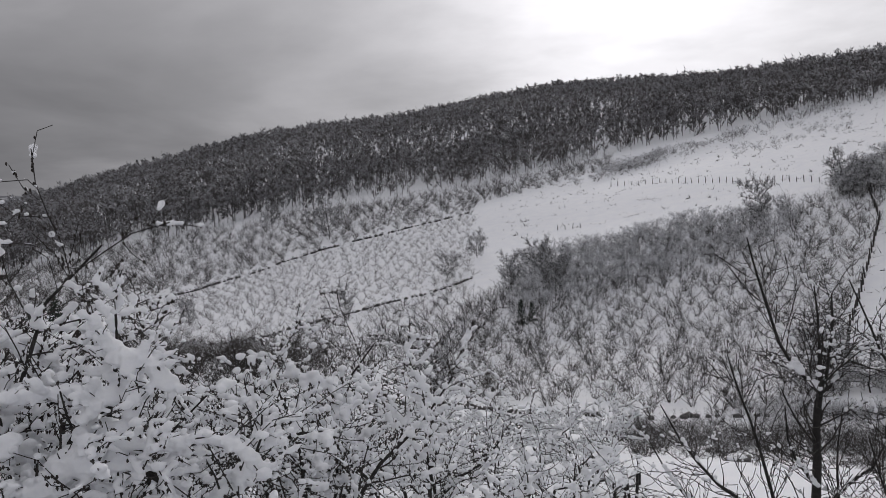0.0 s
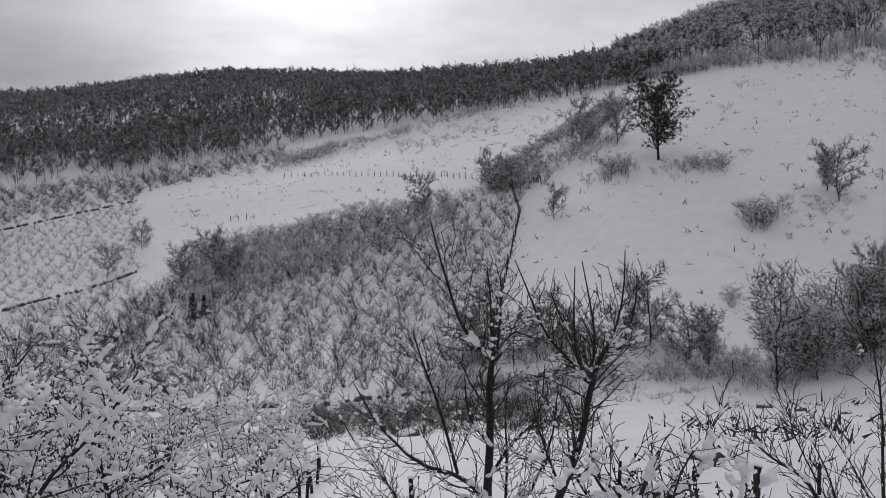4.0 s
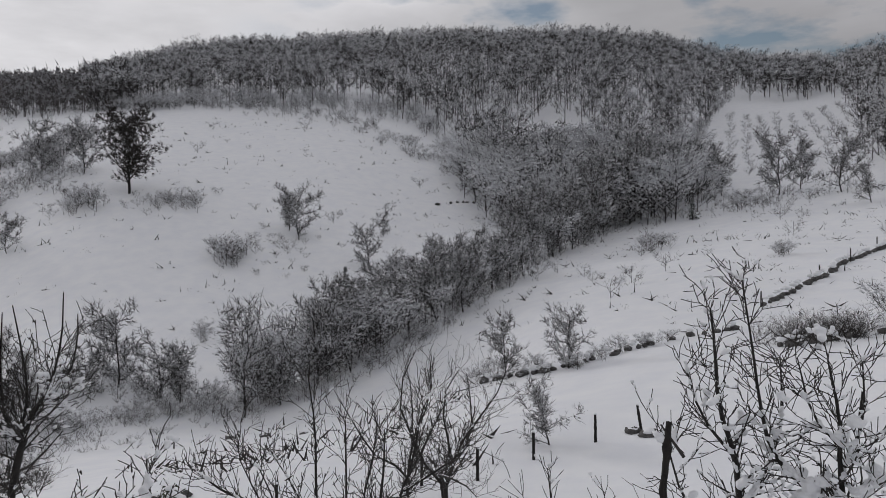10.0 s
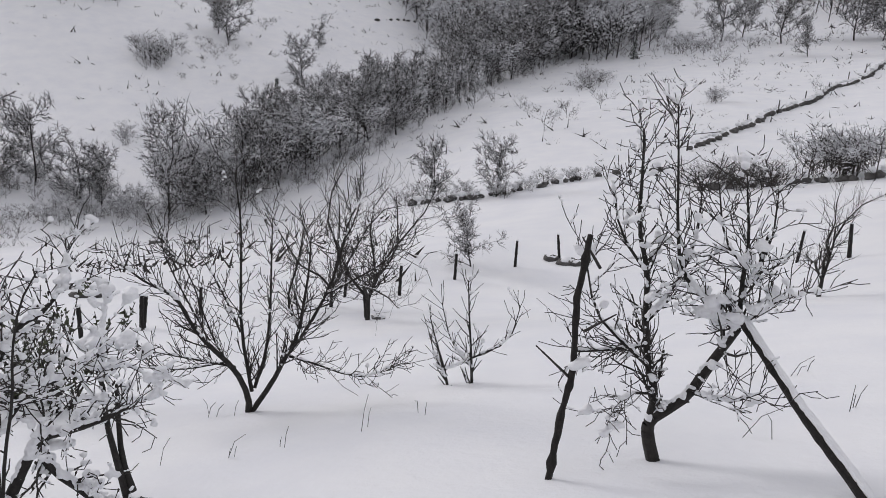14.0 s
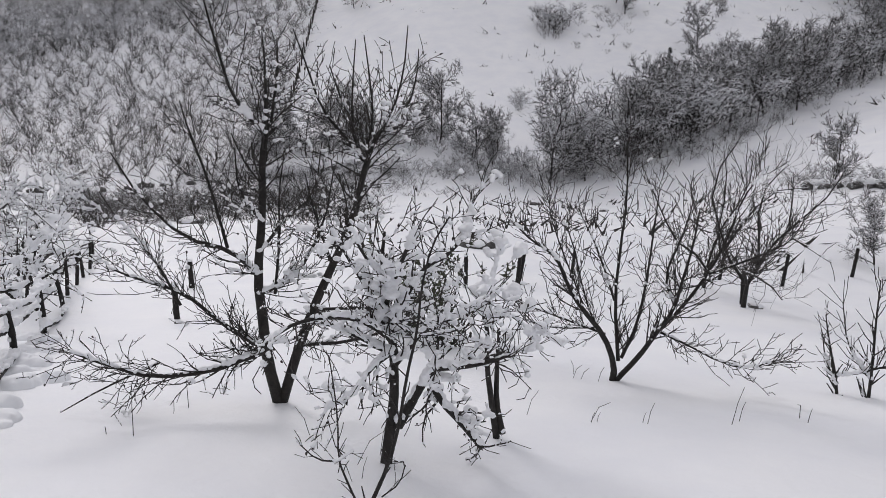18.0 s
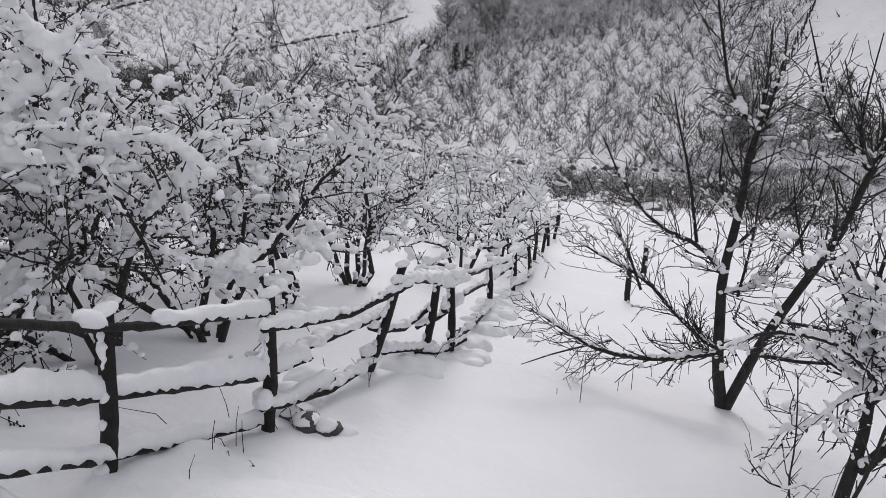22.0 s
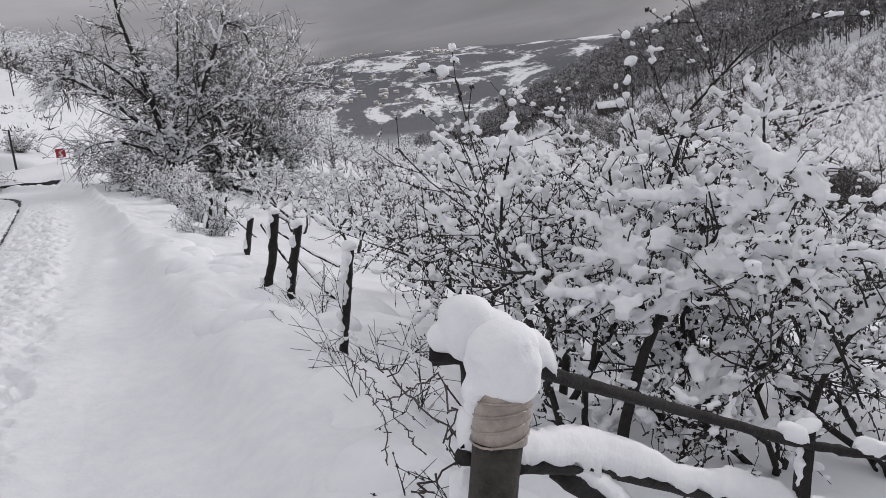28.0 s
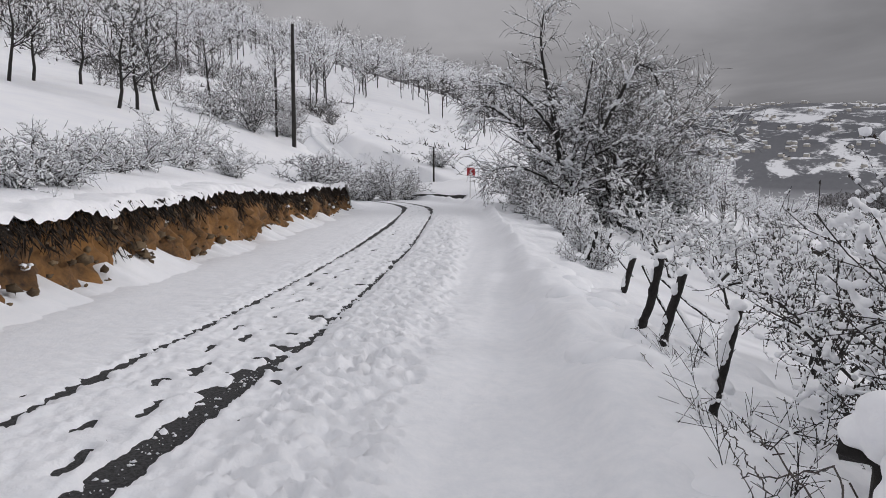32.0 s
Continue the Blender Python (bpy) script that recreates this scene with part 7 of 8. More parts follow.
# leaning posts along the lower side of the lane
g = np.random.default_rng(12)
for k, (az, d, h, ln) in enumerate([(-52.9, 5.86, 0.98, 0.1), (-55.7, 8.75, 0.92, 0.1), (-57.5, 9.1, 1.0, 0.1), (-58.0, 12.8, 0.75, 0.1), (-59.3, 18.5, 0.95, 0.1), (-60.3, 20.0, 0.85, 0.1), (-60.8, 23.0, 0.95, 0.1), (-61.0, 24.8, 1.0, 0.2),
                                  (-61.8, 28.2, 0.95, 0.1), (-62.2, 32, 0.95, 0.1), (-62.6, 36.9, 0.9, 0.1), (-63.4, 44.3, 0.9, 0.1)]):
    st = thing("lane_post", None, "dark leaning fence post crusted with snow along the lane", "post", "lane posts")
    b = spot(az, d, -0.15)
    r_ = np.array([math.cos(radians(az)), -math.sin(radians(az)), 0])
    t_ = b + r_ * (ln + 0.12 + 0.05 * (k % 3)) + [0, 0, h + 0.15]
    round_pole("pole", [b, (b + t_) / 2 + r_ * g.normal() * 0.03, t_], 0.036 if k == 0 else 0.055, 0.03 if k == 0 else 0.045, M["post"], st, 7, 0.25, 300 + k)
    near = -np.array([math.sin(radians(az)), math.cos(radians(az)), 0])
    crust("snow_load", b + (t_ - b) * 0.3, t_, 0.034 if k < 4 else 0.05, near * 0.02 - r_ * 0.04, st, k, 26 if k < 4 else 14, 0.010 if k < 4 else 0.02)
    v, q = lumps(g, [t_ + [0, 0, 0.02], t_ - r_ * 0.03 + [0, 0, 0.0]], [0.065, 0.05], 0.75, 6, 10, 0.15)
    part_mesh("snow_load", fused("snow_load", v, q, 0.012, M["snow_cap"]), st)
# fallen rails and bent stems between posts and orchard
for k, (az, d, rise, way) in enumerate([(-54.4, 9.6, 0.55, 3.6), (-56.4, 12.4, 0.75, 2.4), (-55.2, 15.5, 0.5, 4.6), (-58.6, 21.0, 0.7, 2.0)]):
    rl = thing("fallen_rail", None, "fallen fence rail half buried under snow", "rail", "fallen rails")
    a, b = spot(az, d, rise), spot(az + way, d - 0.5 + 0.4 * (k % 2), -0.05)
    round_pole("pole", [a, (a + b) / 2 + [0, 0, -0.05], b], 0.028, 0.024, M["rail"], rl, 6, 0.2, 400 + k)
    snow_ridge("snow_load", [a + [0, 0, 0.02], (a + b) / 2 + [0, 0, -0.03], b + [0, 0, 0.03]], 0.032, 0.035, rl, k)
# heaps thrown up along the verge
g = np.random.default_rng(13)
heap_c, heap_s = [], []
for k in range(44):
    hu, hv = 1.8 + 12 * g.random() ** 1.5, g.uniform(0.95, 1.8)
    c = lane_point(np.array(hu), np.array(hv))
    s_ = g.uniform(0.16, 0.36)
    c[2] = float(ground(c[0], c[1])) + 0.02 + s_ * 0.12
    heap_c.append(c)
    heap_s.append(s_)
v, q = lumps(g, heap_c, np.array(heap_s), 0.62, 7, 12, 0.12)
tagged(new("verge_snow", fused("verge_snow", v, q, 0.035, M["snow"])), "soft heaps of snow along the lane verge", "snow", kind="stuff")


def chevron_sign():
    sign = thing("road_sign", None, "small red road sign with a white chevron on a post", "sign")
    b = spot(-68.0, 51.5, -0.1)
    top = np.array([-47.85, 19.05, 2.18])
    foot = np.array([top[0] - 0.05, top[1] - 0.02, b[2]])
    round_pole("pole", [foot, [foot[0], foot[1], top[2] - 0.2]], 0.04, 0.04, M["white"], sign, 8, 0.0, 1)
    m = Matrix.Translation(top) @ Matrix.Rotation(radians(68.0), 4, "Z")
    bm = bmesh.new()
    bmesh.ops.create_cube(bm, size=1.0)
    bmesh.ops.scale(bm, vec=(0.52, 0.02, 0.52), verts=bm.verts)
    panel = part("panel", bm, M["red"], sign, "red square panel")
    panel.matrix_local = m
    for s in (1, -1):
        bm = bmesh.new()
        bmesh.ops.create_cube(bm, size=1.0)
        bmesh.ops.scale(bm, vec=(0.25, 0.012, 0.095), verts=bm.verts)
        bar = part("chevron", bm, M["white"], panel, "white chevron stroke")
        bar.matrix_local = Matrix.Translation((0.015, -0.016, 0.088 * s)) @ Matrix.Rotation(radians(-45 * s), 4, "Y")


chevron_sign()


def utility_pole(az, d, h, r, label):
    ob = thing("utility_pole", None, label, "pole", "utility poles")
    b = spot(az, d, -0.3)
    round_pole("pole", [b, b + [0.02, 0, h]], r, r * 0.7, M["pole"], ob, 10, 0.05, 3)


utility_pole(-81.1, 57, 8.9, 0.16, "tall dark wooden utility pole on the snowy slope")
utility_pole(-82.3, 60, 4.6, 0.11, "short dark wooden pole beside a bush")
utility_pole(-90.8, 112, 9.5, 0.18, "tall dark wooden pole up the snowy slope")
utility_pole(-71.0, 62, 4.3, 0.09, "short dark post at the bend of the lane")

# snow-covered slab at the bend
slab = thing("culvert_wall", None, "low stone culvert wall under a smooth sloping pad of snow", "wall")
c = spot(-70.3, 58.0, 0.15)
a_, o_ = np.array([math.cos(radians(70.3)), math.sin(radians(70.3)), 0]), np.array([math.sin(radians(-70.3)), math.cos(radians(-70.3)), 0])
bm = bmesh.new()
bmesh.ops.create_cube(bm, size=1.0)
bmesh.ops.scale(bm, vec=(5.6, 0.5, 0.5), verts=bm.verts)
bmesh.ops.rotate(bm, cent=(0, 0, 0), matrix=Matrix.Rotation(radians(70.3), 3, "Z"), verts=bm.verts)
bmesh.ops.translate(bm, vec=c + [0, 0, 0.05], verts=bm.verts)
bmesh.ops.bevel(bm, geom=bm.edges[:], offset=0.06, segments=2, affect="EDGES")
part("wall", bm, M["stone"], slab)
u, t = np.meshgrid(np.linspace(-3.0, 3.0, 40), np.linspace(0, 1, 16), indexing="ij")
p = c + u[..., None] * a_ + (-0.45 + 4.4 * t)[..., None] * o_
p[..., 2] = c[2] + 0.34 + np.minimum(t * 6, 1) * 0.16 + t * np.interp(u, (-3, 3), (0.35, 1.15)) + 0.05 * value_noise(u, t * 4, 1.2, 3) - 0.35 * np.abs(u / 3) ** 8
p[:, -1, 2] -= 1.2
p[:, 0, 2] -= 0.12 + 0.05 * value_noise(u[:, 0], u[:, 0] * 0, 0.4, 5)
i, j = np.meshgrid(np.arange(39), np.arange(15), indexing="ij")
q = np.stack([i * 16 + j, i * 16 + j + 1, (i + 1) * 16 + j + 1, (i + 1) * 16 + j], -1).reshape(-1, 4)[:, ::-1]
part_mesh("snow_load", mesh_of("snow_load", p.reshape(-1, 3), q, smooth_faces=True, slots=[M["snow_cap"]]), slab, "smooth sloping pad of snow")


# ---------------------------------------------------------------- trees and bushes above the lane and at the bend
def big_lane_tree():
    g = np.random.default_rng(51)
    h = 10.5
    main = np.concatenate([
        limb([(0, -0.2, 0), (-0.2, 2.0, 0), (-0.5, 4.2, 0.2), (-1.0, 6.5, 0.3), (-1.5, 9.0, 0.3), (-1.3, 10.6, 0.3)], 0.22, 0.02),
        limb([(-0.1, 1.0, 0), (0.6, 2.8, 0.2), (1.5, 4.4, 0.3), (2.6, 6.6, 0.3), (3.2, 8.0, 0.3), (4.1, 7.6, 0.2), (4.4, 6.2, 0.2)], 0.17, 0.02),
        limb([(-0.3, 2.5, 0), (-1.6, 4.0, -0.3), (-2.8, 5.2, -0.4), (-4.0, 6.0, -0.4), (-4.7, 5.6, -0.4)], 0.14, 0.02),
        limb([(-0.6, 4.5, 0.2), (-1.8, 6.0, 0.3), (-3.2, 7.2, 0.4), (-3.9, 6.8, 0.4), (-4.3, 5.8, 0.4)], 0.10, 0.02),
        limb([(-0.2, 2.0, 0), (0.5, 4.0, 0.5), (0.9, 6.5, 0.6), (1.2, 8.6, 0.6)], 0.12, 0.02),
        limb([(0.9, 3.3, 0.2), (2.2, 3.9, -0.4), (3.4, 4.6, -0.6), (4.0, 4.2, -0.6)], 0.09, 0.015),
        limb([(-0.2, 1.8, 0), (-1.5, 2.6, -0.6), (-3.0, 3.0, -1.0), (-4.2, 2.4, -1.0)], 0.09, 0.015),
        limb([(0.0, 1.4, 0), (1.4, 2.2, -0.6), (2.6, 2.6, -0.9)], 0.08, 0.015)])
    a, _ = shoots(g, main, 4, 1.7, 55, 0.0, 3, 0.40, 0.15, 0.5, 0.012)
    b, _ = shoots(g, a, 3, 0.8, 50, -0.45, 2, 0.6, 0.1, 0.5, 0.008)
    load = merged([(*clots(g, main, 0.10, 0.4, 0.9, 0.8, 9), 0), (*clots(g, a, 0.078, 0.3, 0.9, 0.6, 5), 0), (*clots(g, b, 0.052, 0.25, 0.8, 0.5, 3), 0)])[:2]
    tree_thing("lane_tree", main, np.concatenate([a, b]), g, 0.0, facing(-61.3, 39.5, 0.1), "tall spreading bare tree with arching snow-lined boughs", wood_sides=7, melt=0.034, load=load)


big_lane_tree()


def brush(name, az, d, h, w_, label, seed, stems=14, twig="twig_brown", deep=0.05, thick=0.02, kids=3, chance=0.65, category="bush", group=""):
    g = np.random.default_rng(seed)
    wood, tw = spray(g, h, stems, w_, kids, thick * 1.3, 0.1, 0.9, 5)
    b, _ = shoots(g, tw, 3, h * 0.12, 60, 0.0, 1, 0.6, 0.0, 0.8, thick * 0.4)
    tw = np.concatenate([tw, b])
    tw[:, 6:] = np.maximum(tw[:, 6:], thick * 0.36)
    return tree_thing(name, wood, tw, g, deep, facing(az, d, 0.05, g.uniform(0, 360)), label, category, group, 4, 3, chance, 0.25, fine=False, twig=twig, bark=twig)


brush("willow_brush", -57.6, 44, 9.5, 0.28, "tall grey-brown brush of upright shoots behind the lane tree", 61, 60, "twig_brown", 0.04, 0.022, 4, 0.75)
brush("willow_brush", -55.2, 47, 7.0, 0.32, "rounded brown brush dusted with snow beside the lane tree", 62, 50, "twig_brown", 0.05, 0.022, 4, 0.85)
brush("ivy_bush", -55.6, 45, 3.4, 0.4, "dark ivy-grown bush on a snowy bank", 63, 40, "needle", 0.06, 0.03, 4, 0.7)
for k, (az, d, h, w_) in enumerate([(-88.8, 27.5, 2.6, 0.7), (-91.8, 22.5, 1.5, 0.8), (-93.5, 20.5, 1.3, 0.8), (-97.1, 17.0, 1.5, 0.7), (-99.5, 16.5, 1.2, 0.7), (-85.5, 30, 1.6, 0.8), (-80.0, 35, 1.9, 0.6), (-78.6, 41, 1.7, 0.5), (-84.0, 58, 5.0, 0.6), (-81.6, 62, 4.2, 0.7), (-86, 60, 3.6, 0.8),
                                  (-74.2, 56.5, 3.4, 0.7), (-75.9, 56, 3.0, 0.6), (-73.0, 57.5, 2.6, 0.6), (-77.2, 58, 2.6, 0.7), (-70.6, 68, 2.0, 0.5), (-63.9, 48, 3.6, 0.4), (-63.4, 44, 3.6, 0.4), (-63.2, 36, 2.4, 0.6), (-59.9, 17.5, 1.0, 0.5), (-60.2, 21.5, 1.3, 0.45), (-60.7, 25.5, 1.4, 0.45), (-61.2, 29.5, 1.6, 0.45), (-62.3, 33.0, 1.6, 0.45), (-63.8, 40.0, 2.2, 0.5), (-64.3, 46, 2.0, 0.5)]):
    brush("snowy_bush", az, d, h, w_, "bare bush whitened with snow above the lane", 70 + k, 16, "twig", 0.022 if d < 35 else 0.032, 0.010 if d < 35 else 0.020, 4, 0.7, group="lane bushes")
for k, (az, d, h) in enumerate([(-92.8, 49, 6.2), (-91.6, 50.5, 6.0), (-90.2, 53, 5.0), (-99.2, 52, 6.5), (-97.8, 56, 5.5), (-95, 60, 5.5), (-86.8, 72, 5.5), (-84.5, 75, 5)]):
    g = np.random.default_rng(90 + k)
    w, tw = crown_tree(g, h, 0.12, 0.25, 0.36, 10, (3, 3), 0.3, 1)
    tw[:, 6:] = np.maximum(tw[:, 6:], 0.018)
    tree_thing("slope_tree", w, tw, g, 0.06, facing(az, d, 0.1), "slender bare tree frosted with snow on the upper slope", "tree", "slope trees", 5, 3, 0.6, 0.25, fine=False)
# rows of snowed-under shrubs on the field above the bend
g = np.random.default_rng(64)
pts = coppice_rows(g, -79.5, -66, 62, 108, 5.0, 25, lambda az, d: d > np.interp(az, (-80, -66), (62, 66)), 0.6)
sown(g, "berry_rows", bushy_kinds, pts, [M["frost"], M["snow_cap"]], "rows of small snowed-under shrubs on a field", "shrubs", (0.28, 0.5))
pts = sector(g, 260, -104, -78, 60, 112, test=lambda az, d: value_noise(az * 3, d * 0.8, 10, 4) > 0.1)
sown(g, "slope_scrub", hazel_kinds, pts, [M["twig"], M["frost"]], "patches of snowy scrub on the slope above the lane", "scrub", (0.5, 1.3))


# ---------------------------------------------------------------- the valley: stream trees, hedges, walls
STREAM = [(27.1, 70.7), (31, 70), (34.7, 69.8), (38.5, 70), (42, 66), (46.6, 61), (52, 64.5), (55, 67), (58.2, 70.5), (61, 76), (64.6, 87), (67.8, 97), (70.2, 108), (73, 121), (75.4, 133), (77.7, 148), (80, 160)]


def bank_tree(g, h, spread=0.34, low=0.12, mains=12, thick=0.02, deep=0.05, chance=0.6, kids=(4, 3)):
    w, tw = crown_tree(g, h, 0.014 * h, low, spread, mains, kids, 0.3, 1, 0.4)
    tw[:, 6:] = np.maximum(tw[:, 6:], thick)
    return w, tw


def valley_trees():
    g = np.random.default_rng(101)
    kinds = []
    for k in range(5):
        w, tw = bank_tree(g, 6.5, (0.40, 0.46, 0.36, 0.42, 0.38)[k], 0.07, 15, 0.020, 0.05)
        k = g.integers(0, len(tw), 3400)
        t = g.uniform(0, 1, (3400, 1))
        base = tw[k, :3] * (1 - t) + tw[k, 3:6] * t
        way = unit(unit(tw[k, 3:6] - tw[k, :3]) + g.normal(size=(3400, 3)) * 0.45)
        ob = tree_thing("stream_tree", w, tw, g, 0.042, Matrix.Translation((0, 0, -60)), "bare streamside tree with snow caught in its twigs", "tree", "stream trees", 5, 3, 0.32, 0.25, fine=False, twig="twig_brown", bark="bark", cap="frost", cone=True)
        for n0, n1, nm, mt in ((0, 1900, "twig_spray", "twig"), (1900, 3400, "frost_spray", "frost")):
            v, q = slivers(g, base[n0:n1], way[n0:n1], g.uniform(0.3, 0.7, n1 - n0), 0.045)
            part_mesh(nm, mesh_of(nm, v, (), q, slots=[M[mt]]), ob)["kind"] = "stuff"
        kinds.append(ob)
    used = [0]

    def put(az, d, s):
        p = place_at(az, d, 0.15)
        m = Matrix.Translation(p) @ Matrix.Rotation(g.uniform(0, 6.28), 4, "Z")
        k = used[0]
        ob = kinds[k % 5]
        if k >= 5:
            ob = copy_thing(ob, m)
        ob.matrix_world = m @ Matrix.Diagonal((s, s, s * g.uniform(0.9, 1.1), 1))
        used[0] += 1
    for az, d, s in [(38.4, 70.5, 1.0), (41.0, 66, 0.85), (42.4, 65.6, 0.7), (46.8, 59.8, 1.1), (52.0, 66, 1.15), (49.4, 62, 0.8), (54.6, 67.5, 0.95)]:
        put(az, d, s)
    a, d = np.array(STREAM).T
    t = 52.5
    while t < 80.5:
        base = np.interp(t, a, d)
        s = np.interp(t, (46, 58, 66, 72, 80), (0.85, 0.85, 1.0, 1.5, 1.7)) * g.uniform(0.7, 1.15)
        put(t + g.normal() * 0.3, base + g.uniform(0, 9), s)
        if g.random() < 0.7:
            put(t + g.normal() * 0.4, base + g.uniform(6, 16), s * g.uniform(0.7, 1.1))
        t += np.interp(t, (50, 80), (1.25, 0.72))
    for az, d, s in [(28.6, 69, 0.75), (30.3, 70, 0.6), (31.5, 71, 0.8), (33.0, 72, 0.55), (36.2, 70, 0.6), (26.4, 70, 0.85), (25.4, 71, 0.8),
                     (66.0, 49.5, 0.55), (70.7, 46.5, 0.55), (69.4, 26.4, 0.36), (81.3, 155, 1.3), (85.0, 150, 1.5), (86.3, 156, 1.2), (88.8, 142, 1.4), (90.5, 126, 0.8), (93.0, 140, 1.5), (94.6, 138, 1.4), (96.1, 131, 1.6), (97.4, 138, 1.7), (101.1, 136, 1.6), (103.4, 130, 1.6), (99.5, 140, 1.6),
                     (34.2, 154, 1.4), (36.8, 148, 1.3), (51.0, 112, 1.05), (50.3, 116, 0.95), (56.0, 102, 0.8), (57.1, 117, 0.5), (32.1, 118, 0.75),
                     (-1.4, 52.5, 1.05), (-8.2, 190, 1.4), (-12.2, 218, 0.95), (-7.3, 113, 0.55), (-18.4, 107, 0.55), (0.2, 131, 0.75), (2.6, 146, 0.7), (5.0, 121, 0.85), (7.3, 119, 1.05), (8.3, 116, 0.95), (22.5, 141, 1.0), (27.6, 147, 0.95), (29.2, 142, 0.9), (-20.3, 235, 1.0), (104.2, 27.5, 0.85), (102.6, 30, 0.8)]:
        put(az, d, s)


valley_trees()
s_az = rng.uniform(47, 81, 120)
s_d = np.interp(s_az, *np.array(STREAM).T) + rng.uniform(0, 1, 120) ** 1.4 * np.interp(s_az, (47, 56, 66, 80), (4, 9, 17, 22)) + 1
sown(rng, "stream_thicket", brush_kinds, np.column_stack([s_d * np.sin(np.radians(s_az)), s_d * np.cos(np.radians(s_az))]), [M["twig"], M["frost"]], "closed thicket of bare frosted trees along the stream", "scrub", (0.6, 1.2))


def field_tree():
    """The big dense tree on the snowfield."""
    g = np.random.default_rng(131)
    w, tw = crown_tree(g, 12.5, 0.26, 0.10, 0.33, 26, (4, 3), 0.35, 1, 0.35)
    tw[:, 6:] = np.maximum(tw[:, 6:], 0.035)
    ob = tree_thing("field_tree", w, tw, g, 0.06, facing(39.6, 131.5, 0.2), "large dense bare tree alone on the snowfield", "tree", "", 6, 3, 0.3, 0.3, fine=False, twig="twig_brown", cap="frost", cone=True)
    k = g.integers(0, len(tw), 11000)
    v, q = slivers(g, tw[k, 3:6], unit(unit(tw[k, 3:6] - tw[k, :3]) + g.normal(size=(11000, 3)) * 0.5), g.uniform(0.4, 0.9, 11000), 0.085)
    part_mesh("twig_spray", mesh_of("twig_spray", v, (), q, slots=[M["twig_brown"]]), ob)["kind"] = "stuff"


field_tree()

# scrub of the stream bed and the field edges
g = np.random.default_rng(103)
a_, d_ = np.array(STREAM).T
t_ = g.uniform(24, 80, 520)
dd = np.interp(t_, a_, d_) + g.normal(size=520) * 2.2 + 1
scrub_kinds = []
for k in range(5):
    w, tw = spray(g, 1.7, 6, 0.7, 2, 0.024, 0.2, 0.5)
    scrub_kinds.append(template(g, w, np.column_stack([tw[:, :6], np.maximum(tw[:, 6:], 0.016)]), 0.03, 3, 0.5))
sown(g, "stream_scrub", bushy_kinds, np.column_stack([dd * np.sin(np.radians(t_)), dd * np.cos(np.radians(t_))]), [M["twig"], M["frost"]], "dark bramble scrub along the snowy stream bed", "scrub", (0.35, 0.85))
edge = []
for az0, d0, az1, d1, n, wide in [(12.6, 232, 30, 270, 130, 5), (30, 268, 54, 200, 180, 4), (54, 200, 65, 165, 90, 5), (-30, 262, 12, 272, 260, 8), (10.5, 213, 17, 246, 40, 3), (30.7, 149, 37, 152, 60, 5), (34, 155, 38, 185, 60, 3), (27, 150, 31.5, 146, 60, 4), (96, 133, 104, 122, 50, 4)]:
    s = g.random(n)
    az, d = np.radians(az0 + (az1 - az0) * s + g.normal(size=n) * 0.3), d0 + (d1 - d0) * s + g.normal(size=n) * wide
    edge.append(np.column_stack([d * np.sin(az), d * np.cos(az)]))
sown(g, "field_edge_scrub", bushy_kinds, np.concatenate(edge), [M["twig_brown"], M["frost"]], "low bare scrub along the field and wood edges", "scrub", (0.6, 1.5))


def patch(name, az, d, spread_az, spread_d, n, s, label, kinds=None):
    p_az, p_d = np.radians(az + g.normal(size=n) * spread_az), d + g.normal(size=n) * spread_d
    sown(g, name, kinds or bushy_kinds, np.column_stack([p_d * np.sin(p_az), p_d * np.cos(p_az)]), [M["twig_brown"], M["frost"]], label, "scrub", s)


patch("bramble_patch", 42.6, 126, 1.3, 2.6, 46, (0.6, 1.0), "brown bramble patch under the field tree")
patch("bramble_patch", 36.4, 128, 0.7, 2.4, 26, (0.9, 1.5), "rounded grey bramble thicket on the snowfield")
patch("bramble_patch", 46.4, 103.6, 0.75, 1.8, 22, (0.7, 1.6), "brown scrub clump on the snowfield")
patch("bramble_patch", 49.6, 108, 1.7, 4.5, 34, (0.3, 0.7), "thin weed stalks and brush on the snowfield")
patch("bramble_patch", 58.2, 103, 0.4, 1.6, 12, (0.7, 1.2), "bare bush on the snowfield edge")
patch("bramble_patch", 44.2, 81, 0.4, 1.2, 14, (0.3, 0.7), "small dark bush on the snowfield foot")
patch("bramble_patch", 76.6, 103, 0.6, 3, 20, (0.6, 1.2), "frosted low bushes on the meadow slope")
patch("bramble_patch", 83.5, 138, 2.4, 8, 60, (0.5, 1.3), "frosted bushes along the upper meadow")
patch("bramble_patch", 85.3, 84.5, 0.25, 0.8, 8, (0.5, 0.9), "single low bush on the meadow")
patch("bramble_patch", 97.0, 128, 1.0, 3, 40, (0.9, 1.6), "dark bramble heap at the wall corner")
patch("bramble_patch", 28.4, 148, 0.6, 4, 30, (1.0, 1.8), "dark thicket at the corner of the coppice")
patch("bramble_patch", 14.0, 229, 1.2, 4, 40, (0.7, 1.4), "dark brush pile beside the upper field")
for az_, d_ in ((29.0, 156), (30.6, 161), (32.0, 168), (33.4, 172), (34.6, 177), (36.0, 188)):
    patch("brush_heap", az_, d_, 0.55, 3.2, 26, (0.7, 1.5), "dark heaped brush and brambles climbing beside the snowfield")
